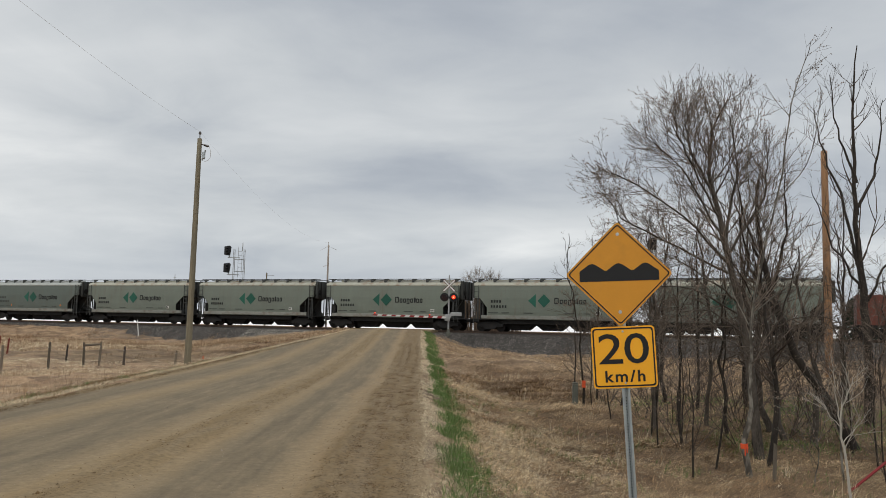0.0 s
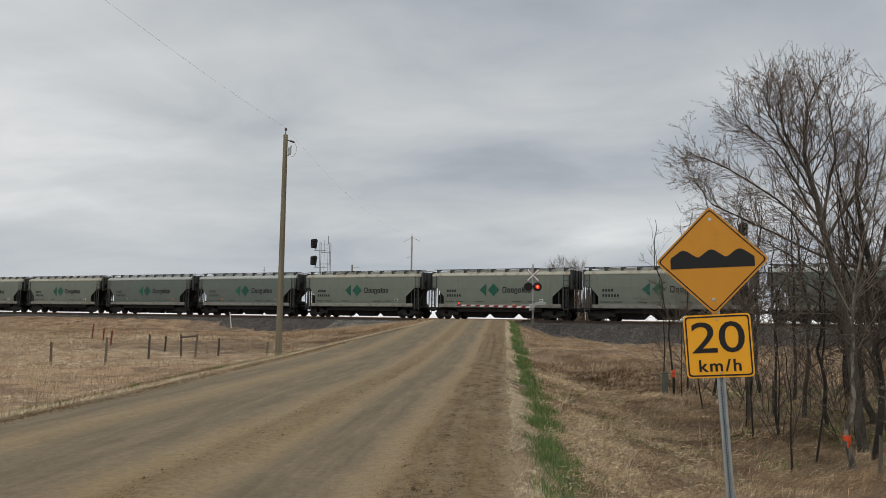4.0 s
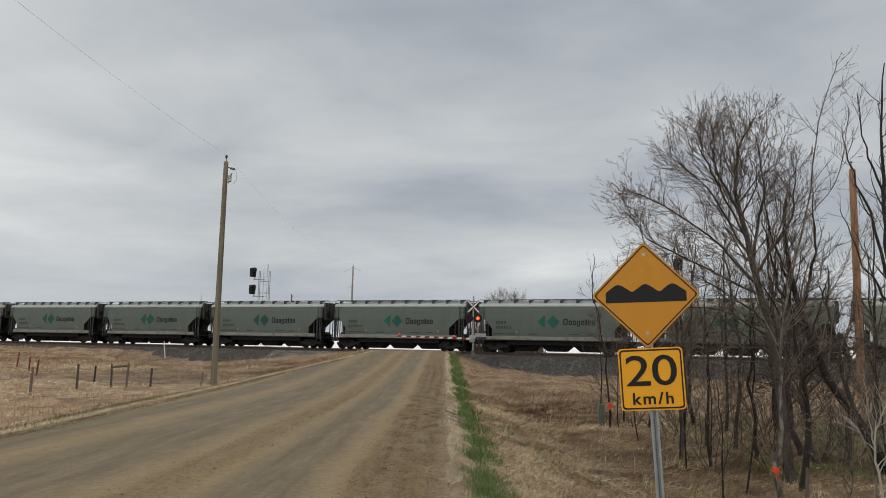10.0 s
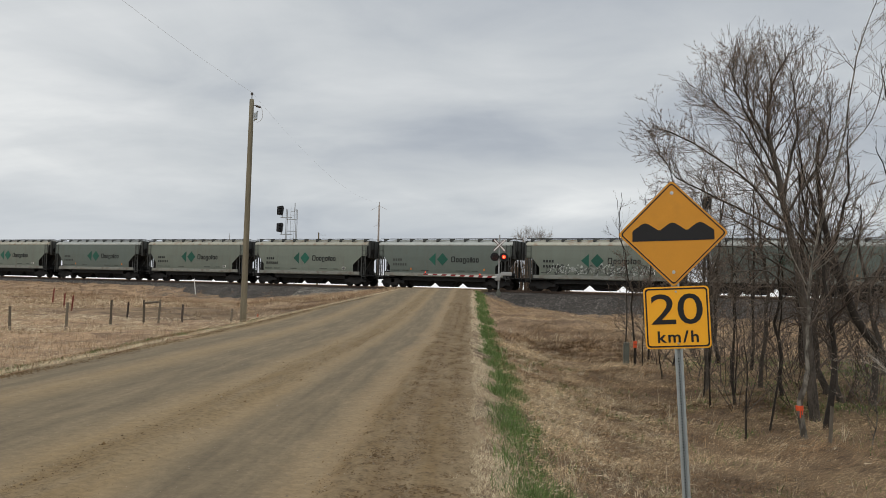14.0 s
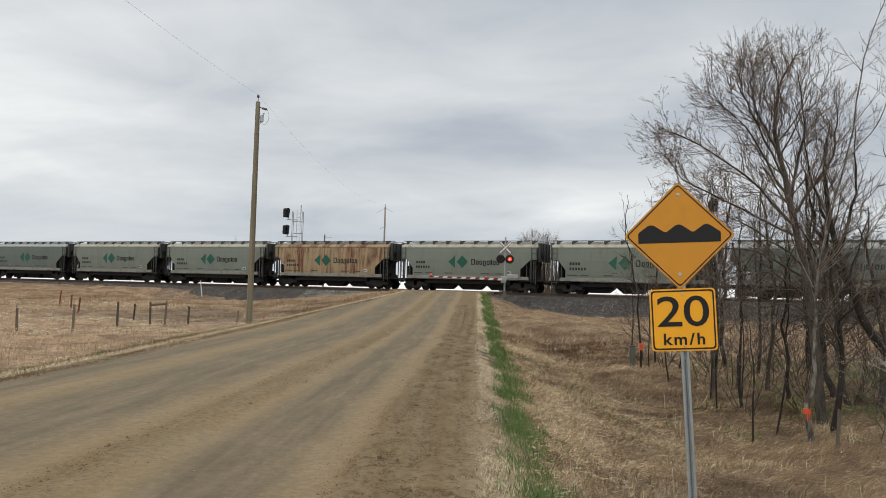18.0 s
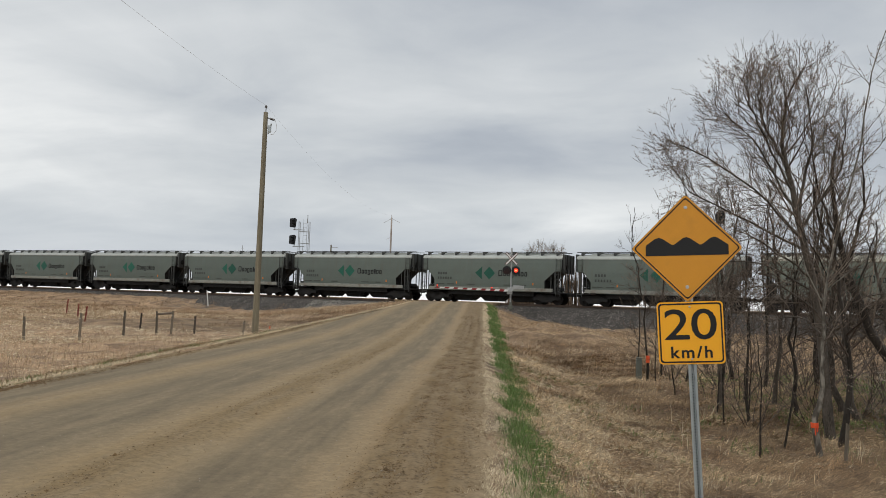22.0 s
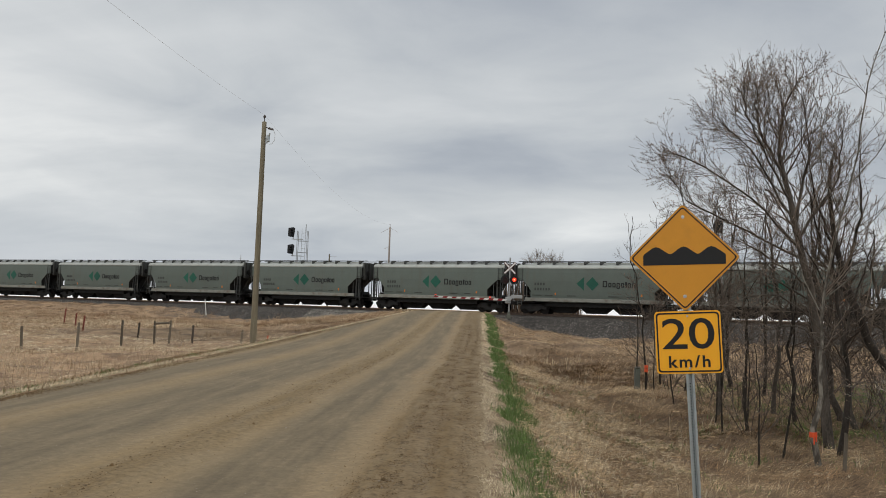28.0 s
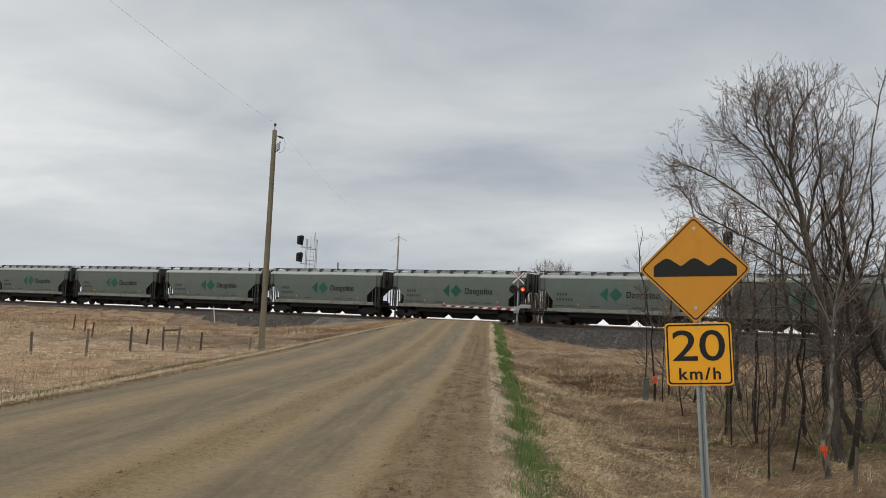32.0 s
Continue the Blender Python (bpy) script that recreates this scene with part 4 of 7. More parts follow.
    # ladders and corner posts at both ends and both sides
    for y, ys in ((-0.045, 1), (2 * HALF + 0.045, -1)):
        for a, b, top in ((0.06, 0.48, 4.0), (BODY - 0.48, BODY - 0.06, 4.0)):
            bm = bmesh.new()
            for x in (a, b):
                add_box(bm, x - 0.022, x + 0.022, y - 0.02, y + 0.02, 0.75, top)
            for z in np.arange(0.95, top, 0.42):
                add_box(bm, a, b, y - 0.014, y + 0.014, z - 0.014, z + 0.014)
            part("ladder", bm, "car_end", car)
    for x, top in ((0.2, 2.92), (0.36, 2.92), (0.62, 2.8), (0.86, 2.5), (BODY - 0.95, 2.5), (BODY - 0.62, 2.85), (BODY - 0.3, 2.92)):
        for y in (0.1, 2 * HALF - 0.1):
            part("end_post", box(x - 0.03, x + 0.03, y - 0.04, y + 0.04, 1.09, top), "car_end", car)
    part("air_reservoir", tube((0.55, HALF - 0.9, 1.38), (0.55, HALF + 0.6, 1.38), 0.21, seg=12), "under", car)
    part("brake_cylinder", tube((BODY - 0.75, HALF - 0.2, 1.4), (BODY - 0.75, HALF + 1.0, 1.4), 0.2, seg=12), "under", car)
    for x0, x1 in ((0.05, 0.95), (BODY - 0.05, BODY - 1.3)):
        part("end_brace", tube((x0, HALF, 3.0), (x1, HALF, 1.1), 0.06, seg=6), "car_end", car)
    bm = bmesh.new()
    add_tube(bm, (BODY + 0.27, 0.75, 3.35), (BODY + 0.32, 0.75, 3.35), 0.26, seg=14)
    add_tube(bm, (BODY, 0.75, 3.35), (BODY + 0.35, 0.75, 3.35), 0.05, seg=8)
    part("brake_wheel", bm, "under", car)
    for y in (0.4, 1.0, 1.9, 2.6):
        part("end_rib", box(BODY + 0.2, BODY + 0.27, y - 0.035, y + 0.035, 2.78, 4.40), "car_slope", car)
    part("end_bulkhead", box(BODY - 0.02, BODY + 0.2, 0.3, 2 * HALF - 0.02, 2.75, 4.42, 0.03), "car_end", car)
    # dark plates and boxes added to close the sky gaps between cars
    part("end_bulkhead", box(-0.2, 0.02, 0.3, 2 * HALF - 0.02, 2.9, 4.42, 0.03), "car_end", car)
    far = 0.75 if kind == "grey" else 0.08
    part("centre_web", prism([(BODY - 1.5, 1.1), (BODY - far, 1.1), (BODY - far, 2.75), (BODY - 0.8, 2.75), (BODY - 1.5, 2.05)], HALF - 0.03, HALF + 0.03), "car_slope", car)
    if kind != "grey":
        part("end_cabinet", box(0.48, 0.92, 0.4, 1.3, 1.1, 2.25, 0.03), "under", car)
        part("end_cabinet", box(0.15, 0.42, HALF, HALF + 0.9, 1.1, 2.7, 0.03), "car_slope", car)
    part("brake_valve_box", box(0.12, 0.5, HALF - 0.1, HALF + 0.9, 1.62, 2.5, 0.04), "under", car)
    # emblem, lettering bars and small marks on the side towards the road
    yo = -0.022
    o = 0.42 if kind == "grey" else 0.0
    part("emblem_triangle", prism([(o + 5.0, 2.68), (o + 5.68, 2.10), (o + 5.68, 3.26)], yo, 0.0), "logo_green", car, "green triangle emblem")
    part("emblem_diamond", prism([(o + 5.84, 2.68), (o + 6.40, 2.10), (o + 6.96, 2.68), (o + 6.40, 3.26)], yo, 0.0), "logo_green", car, "green diamond emblem")
    x = o + 7.30
    for w, z0, z1 in ((0.44, 2.42, 2.95), (0.31, 2.42, 2.80), (0.31, 2.42, 2.80), (0.32, 2.29, 2.80), (0.33, 2.42, 2.80), (0.18, 2.42, 2.90), (0.32, 2.42, 2.80), (0.30, 2.42, 2.80)):
        outline = rounded([(x, z0), (x + w * 0.86, z0), (x + w * 0.86, z1), (x, z1)], 0.07)
        t = 0.085
        inner = rounded([(x + t, z0 + t), (x + w * 0.86 - t, z0 + t), (x + w * 0.86 - t, z1 - t), (x + t, z1 - t)], 0.02)
        bm = bmesh.new()
        va, vb = [bm.verts.new((p, yo, q)) for p, q in outline], [bm.verts.new((p, yo, q)) for p, q in inner]
        vc = [bm.verts.new((p, 0.0, q)) for p, q in outline]
        n = len(va)
        for i in range(n):
            j = (i + 1) % n
            bm.faces.new((va[i], va[j], vb[j], vb[i]))
            bm.faces.new((vc[i], vc[j], va[j], va[i]))
        bmesh.ops.recalc_face_normals(bm, faces=bm.faces)
        part("lettering_block", bm, "letter_black", car)
        x += w + 0.04
    for j, (z, wd) in enumerate(((2.50, 0.17), (2.06, 0.15))):
        for i in range(4 + 2 * j):
            part("mark_bar", box(1.62 + i * 0.255, 1.62 + i * 0.255 + wd, -0.02, 0.02, z, z + 0.22), "letter_black" if kind != "grey" else "letter_grey", car)
    for x, wd in ((1.4, 0.9), (2.6, 0.7), (4.6, 0.8), (8.2, 0.9), (9.8, 0.6)):
        part("data_bar", box(x, x + wd, -0.012, 0.05, 1.60, 1.66), "letter_grey", car)
    if kind == "grey":
        part("reflector", box(10.95, 11.07, -0.02, 0.05, 1.66, 1.86), "orange_mark", car)
        part("reflector", box(3.5, 3.6, -0.02, 0.05, 1.66, 1.86), "orange_mark", car)
    else:
        p = part("label_plate", box(10.84, 11.22, -0.02, 0.05, 1.60, 1.84), "label_white", car)
        for i in range(3):
            part("mark_bar", box(10.875 + i * 0.105, 10.955 + i * 0.105, -0.03, 0.0, 1.64, 1.80), "letter_black", p)
    if kind == "tagged":
        rnd = random.Random(4)
        for i in range(60):
            cx, cz = 2.2 + (i // 2) * 0.30 + rnd.uniform(-0.1, 0.1), 1.88 + rnd.uniform(-0.16, 0.2)
            rx, rz = rnd.uniform(0.10, 0.24), rnd.uniform(0.18, 0.42)
            bm, n, rows = bmesh.new(), 18, []
            gap = rnd.choice((0, 3, 5))
            for q in range(n):
                a = 2 * math.pi * q / n + i
                wob = 1 + 0.28 * math.sin(2 * a + i) + 0.12 * math.sin(5 * a)
                rows.append([bm.verts.new((cx + rx * k * wob * math.cos(a) + 0.1 * math.sin(a), -0.016 - 0.00012 * i, cz + rz * k * wob * math.sin(a))) for k in (1.0, 0.66)])
            for q in range(n - gap):
                c, d = rows[q], rows[(q + 1) % n]
                bm.faces.new((c[0], d[0], d[1], c[1]))
            part("graffiti_stroke", bm, "letter_grey" if i % 3 == 1 else "graffiti", car)
    return car


def gondola_car():
    car = thing("gondola_car", RAIL.copy(), "low dull-red gondola car with ribbed sides", "freight car", "hopper cars of the passing train")
    part("body", box(0.3, BODY - 0.3, 0.08, 2 * HALF - 0.08, 1.1, 3.35, 0.03), "car_red", car)
    for i in range(12):
        x = 0.5 + i * (BODY - 1.0) / 11
        part("side_rib", box(x - 0.06, x + 0.06, 0.0, 0.09, 1.1, 3.3, 0.015), "car_red", car)
    part("side_sill", box(0.0, BODY, 0.0, 2 * HALF, 0.95, 1.1), "under", car)
    for x in (1.42, BODY - 1.42):
        build_truck(car, x)
    return car


BEIGE = (1, 0, -1, -2, -3, -5, -6, -7, -10, -11, -12, -20, -21, -23, -24, -26, -27)
CARS = []


def build_train():
    first = {}
    for k in range(2, -49, -1):
        if k == 2:
            CARS.append((k, gondola_car()))
            continue
        kind = "rust" if k == -25 else "tagged" if k == -18 else "beige" if k in BEIGE else "grey"
        at = RAIL @ Matrix.Translation((5.016 + k * CAR, 0, 0))
        if kind in first:
            car = copy_thing(first[kind], at)
        else:
            car = first[kind] = hopper_car(kind)
        CARS.append((k, car))


# ---------------------------------------------------------------- road sign
def build_sign():
    foot = Vector((1.965, 7.36, 0))
    g = float(ground_z(np.array(foot.x), np.array(foot.y)))
    sign = thing("warning_sign", Matrix.Translation((foot.x, foot.y, g)) @ pose(0, 0, 0, 0.0, -3.7, -8.0), "amber bumps sign above yellow speed plate on steel post", "road sign")
    up = -g
    # U-channel post with punched holes
    bm = bmesh.new()
    for x0, x1, y0, y1 in ((-0.035, -0.018, -0.012, 0.0), (0.018, 0.035, -0.012, 0.0), (-0.020, -0.014, -0.012, 0.03), (0.014, 0.020, -0.012, 0.03), (-0.02, 0.02, 0.024, 0.03)):
        add_box(bm, x0, x1, y0, y1, -0.4, up + 2.5)
    post = part("post", bm, "galv", sign, "galvanised punched U-channel post")
    hole = None
    for i in range(64):
        z = 0.02 + i * 0.0254
        if hole is None:
            h = part("punched_hole", tube((0, 0.0235, 0), (0, 0.0195, 0), 0.0055, seg=8), "hole", post)
            hole = h.data
        else:
            h = new("punched_hole", hole)
            h.parent = post
        h.matrix_basis = pose(0, 0, z)
    # diamond plate
    c = up + 2.14
    r = 0.481
    def ring(k, rad=0.03):
        return rounded([(k * a, c + k * b) for a, b in ((0, -r), (r, 0), (0, r), (-r, 0))], rad, 5)
    turn = Matrix.Translation((0, 0, c)) @ Matrix.Rotation(radians(1.5), 4, "Y") @ Matrix.Translation((0, 0, -c))
    plate = part("diamond_plate", prism(ring(1.0, 0.035), -0.022, -0.016), "sign_face", sign, "amber diamond plate with black bumps")
    back = part("plate_back", prism(ring(0.995, 0.035), -0.0155, -0.0135), "sign_back", sign)
    plate.matrix_basis = back.matrix_basis = turn
    outer, inner = ring(0.955, 0.03), ring(0.925, 0.026)
    bm = bmesh.new()
    va = [bm.verts.new((x, -0.0245, z)) for x, z in outer]
    vb = [bm.verts.new((x, -0.0245, z)) for x, z in inner]
    vc = [bm.verts.new((x, -0.0221, z)) for x, z in outer]
    n = len(va)
    for i in range(n):
        bm.faces.new((va[i], va[(i + 1) % n], vb[(i + 1) % n], vb[i]))
        bm.faces.new((vc[i], vc[(i + 1) % n], va[(i + 1) % n], va[i]))
    part("border", bm, "sign_black", plate)
    k = 1.06
    pts = [(-0.333, -0.058), (0.338, -0.052), (0.338, 0.028)]
    for cx, h in ((0.225, 0.09), (0.0, 0.09), (-0.225, 0.088)):
        pts += [(cx + 0.105, 0.036), (cx + 0.028, h), (cx, h + 0.008), (cx - 0.028, h), (cx - 0.100, 0.036)]
    pts += [(-0.333, 0.02)]
    part("bumps_symbol", prism([(k * x, c + k * z - 0.005) for x, z in pts], -0.0248, -0.0221), "sign_black", plate)
    for z in (c + 0.365, c - 0.345):
        bm = tube((0, -0.022, z), (0, -0.031, z), 0.011, 0.008, 8)
        add_tube(bm, (0, -0.022, z), (0, -0.024, z), 0.016, seg=12)
        part("bolt", bm, "bolt", plate)
    # speed plate
    z0, z1, hw = up + 1.115, up + 1.665, 0.283
    mid = (z0 + z1) / 2
    def tab(e, rad):
        return rounded([(-hw + e, z0 + e), (hw - e, z0 + e), (hw - e, z1 - e), (-hw + e, z1 - e)], rad, 5)
    plate = part("speed_plate", prism(tab(0, 0.04), -0.022, -0.016), "tab_face", sign, "yellow plate with black numerals")
    part("plate_back", prism(tab(0.003, 0.04), -0.0155, -0.0135), "sign_back", sign)
    outer, inner = tab(0.013, 0.034), tab(0.026, 0.028)
    bm = bmesh.new()
    va = [bm.verts.new((x, -0.0245, z)) for x, z in outer]
    vb = [bm.verts.new((x, -0.0245, z)) for x, z in inner]
    n = len(va)
    for i in range(n):
        bm.faces.new((va[i], va[(i + 1) % n], vb[(i + 1) % n], vb[i]))
    part("border", bm, "sign_black", plate)
    for text, height, bold, wide, dz, space, nm in (("20", 0.272, 0.005, 1.26, 0.075, 0.96, "numeral"), ("km/h", 0.106, 0.020, 1.08, -0.170, 1.22, "unit_letter")):
        for bm in lettering(text, height, 0.0025, bold, space):
            for v in bm.verts:
                v.co.x *= wide
                v.co += Vector((0.0, -0.0222, mid + dz))
            part(nm, bm, "sign_black", plate)
    for z in (z1 - 0.045, z0 + 0.045):
        part("bolt", tube((0, -0.022, z), (0, -0.030, z), 0.011, 0.008, 8), "bolt", plate)


# ---------------------------------------------------------------- level-crossing signal and gate
FLASHERS = []


def build_crossing():
    base = Matrix.Translation((2.26, 67.5, 1.3))
    sig = thing("crossing_signal", base, "silver crossing mast with white crossbuck and red flashing lamps", "crossing signal")
    part("mast", tube((0, 0, 0), (0, 0, 4.75), 0.075, 0.065, 10), "silver_paint", sig)
    bm = tube((0, 0, 0), (0, 0, 0.3), 0.14, 0.10, 10)
    add_box(bm, -0.18, 0.18, -0.18, 0.18, -0.3, 0.05, 0.02)
    part("mast_foot", bm, "box_grey", sig)
    for ang in (45, -45):
        m = Matrix.Translation((0, -0.11 if ang > 0 else -0.14, 3.88)) @ Matrix.Rotation(radians(ang), 4, "Y")
        arm = part("crossbuck_board", box(-0.66, 0.66, -0.012, 0.012, -0.10, 0.10, 0.0, m), "dark_red", sig)
        part("white_field", box(-0.635, 0.635, -0.02, -0.013, -0.062, 0.062, 0.0, m), "white_paint", arm)
    part("lamp_bar", tube((-0.55, -0.05, 2.94), (0.55, -0.05, 2.94), 0.035, seg=8), "signal_black", sig)
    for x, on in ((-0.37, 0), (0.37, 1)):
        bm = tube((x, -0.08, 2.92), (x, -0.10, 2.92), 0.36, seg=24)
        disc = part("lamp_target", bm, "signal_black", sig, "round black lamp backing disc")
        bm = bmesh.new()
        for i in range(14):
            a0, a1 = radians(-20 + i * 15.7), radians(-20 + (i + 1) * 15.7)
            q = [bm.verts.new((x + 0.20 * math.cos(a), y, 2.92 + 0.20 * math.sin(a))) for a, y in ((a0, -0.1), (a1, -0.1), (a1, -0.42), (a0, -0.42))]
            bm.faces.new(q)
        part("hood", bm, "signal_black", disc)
        # turning disc added in place of a lamp switched on and off
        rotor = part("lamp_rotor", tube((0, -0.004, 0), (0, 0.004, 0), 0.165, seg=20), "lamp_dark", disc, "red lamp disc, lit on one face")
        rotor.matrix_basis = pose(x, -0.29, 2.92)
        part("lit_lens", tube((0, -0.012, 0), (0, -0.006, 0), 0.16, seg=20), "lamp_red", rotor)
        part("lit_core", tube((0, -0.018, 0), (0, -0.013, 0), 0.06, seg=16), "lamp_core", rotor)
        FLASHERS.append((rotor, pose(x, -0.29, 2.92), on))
    # gate mechanism, counterweight and arm
    gate = thing("crossing_gate", base @ Matrix.Translation((0, -0.35, 0)), "lowered red and white striped crossing gate arm", "crossing gate")
    bm = box(-0.32, 0.12, -0.16, 0.18, 0.95, 1.5, 0.04)
    part("gate_machine", bm, "silver_paint", gate)
    part("support_arm", prism([(-0.3, 1.15), (-0.1, 1.45), (0.35, 1.72), (0.35, 1.5), (0.0, 1.1)], -0.22, -0.17), "silver_paint", gate)
    part("counterweight", box(0.15, 1.05, -0.25, 0.1, 1.38, 1.68, 0.03), "silver_paint", gate)
    a, b = Vector((-0.25, -0.2, 1.24)), Vector((-6.25, -0.2, 1.33))
    n = 16
    for i in range(n):
        p, q = a.lerp(b, i / n), a.lerp(b, (i + 1) / n)
        w = 0.085 - 0.035 * i / n
        s = 0.11
        bm = prism([(p.x, p.z - w), (p.x + s, p.z + w), (q.x + s, q.z + w), (q.x, q.z - w)], -0.22, -0.18)
        part("arm_stripe", bm, "red_stripe" if i % 2 else "white_paint", gate)
    for f in (0.22, 0.965):
        p = a.lerp(b, f)
        lamp = part("gate_lamp", tube((p.x, -0.2, p.z + 0.06), (p.x, -0.2, p.z + 0.14), 0.05, seg=8), "signal_black", gate)
        part("gate_lamp_lens", tube((p.x, -0.27, p.z + 0.17), (p.x, -0.19, p.z + 0.17), 0.055, seg=12), "lamp_red", lamp)


# ---------------------------------------------------------------- railway signals, poles and wires
def signal_head(parent, x, y, z, k=1.0):
    bm = prism(rounded([(x - 0.42 * k, z - 0.55 * k), (x + 0.30 * k, z - 0.62 * k), (x + 0.42 * k, z + 0.45 * k), (x + 0.25 * k, z + 0.62 * k), (x - 0.42 * k, z + 0.52 * k)], 0.12 * k), y - 0.08, y + 0.08)
    head = part("signal_head", bm, "signal_black", parent, "black signal head with hooded lamps")
    for dz in (0.32, 0.0, -0.32):
        part("lamp_hood", tube((x + 0.02, y - 0.08, z + dz * k), (x - 0.10, y - 0.5, z + dz * k), 0.13 * k, seg=10), "signal_black", head)
    part("lamp_housing", box(x - 0.25 * k, x + 0.25 * k, y + 0.08, y + 0.42, z - 0.45 * k, z + 0.45 * k, 0.05), "signal_black", head)


def build_signals():
    y = 89.0
    mast = thing("railway_signal", Matrix.Translation((-20.0, y, 0.0)), "two black signal heads on a silver lattice mast behind the train", "railway signal", "railway signals")
    for x in (-0.55, 0.55):
        for dy in (0.0, 0.6):
            part("mast_leg", tube((x, dy, -0.9), (x, dy, 9.75), 0.035, seg=6), "silver_paint", mast)
    bm = bmesh.new()
    for i in range(24):
        z = -0.4 + i * 0.43
        add_tube(bm, (-0.02, -0.1, z), (0.38, -0.1, z), 0.016, seg=5)
        if i % 3 == 0:
            for dy in (0, 0.6):
                add_tube(bm, (-0.55, dy, z), (0.55, dy, z), 0.022, seg=5)
    for x in (-0.02, 0.38):
        add_tube(bm, (x, -0.1, -0.8), (x, -0.1, 10.0), 0.02, seg=5)
    part("ladder", bm, "silver_paint", mast)
    part("finial", tube((0.33, 0.3, 9.6), (0.33, 0.3, 10.5), 0.045, seg=6), "silver_paint", mast)
    for z in (6.95, 8.8):
        bm = box(-1.15, 0.1, -0.05, 0.05, z - 0.04, z + 0.04)
        add_tube(bm, (-1.0, 0, z), (-1.0, 0, z + 0.35), 0.05, seg=6)
        part("bracket_arm", bm, "silver_paint", mast)
    for z in (9.57, 7.69):
        signal_head(mast, -1.2, 0.0, z, 0.88)
    m2 = thing("railway_signal", Matrix.Translation((17.23, 60.5, 0.0)), "single black signal head on a slim mast among trees", "railway signal", "railway signals")
    part("mast_pole", tube((0.35, 0.3, -0.9), (0.35, 0.3, 8.6), 0.07, seg=8), "silver_paint", m2)
    part("bracket_arm", box(-0.2, 0.4, 0.2, 0.3, 7.7, 7.78), "silver_paint", m2)
    signal_head(m2, -0.02, 0.0, 8.3, 0.78)


def pole_mesh(h, r0, r1, lean=0.0):
    bm = bmesh.new()
    n, seg = 8, 14
    rings = []
    for i in range(n + 1):
        t = i / n
        r = r0 + (r1 - r0) * t
        rings.append([bm.verts.new((lean * t + r * math.cos(a), r * math.sin(a), -0.8 + (h + 0.8) * t)) for a in np.linspace(0, 2 * math.pi, seg, endpoint=False)])
    for a, b in zip(rings, rings[1:]):
        for j in range(seg):
            bm.faces.new((a[j], a[(j + 1) % seg], b[(j + 1) % seg], b[j]))
    top = bm.verts.new((lean, 0, h + r1 * 0.4))
    for j in range(seg):
        bm.faces.new((rings[-1][j], rings[-1][(j + 1) % seg], top))
    return bm


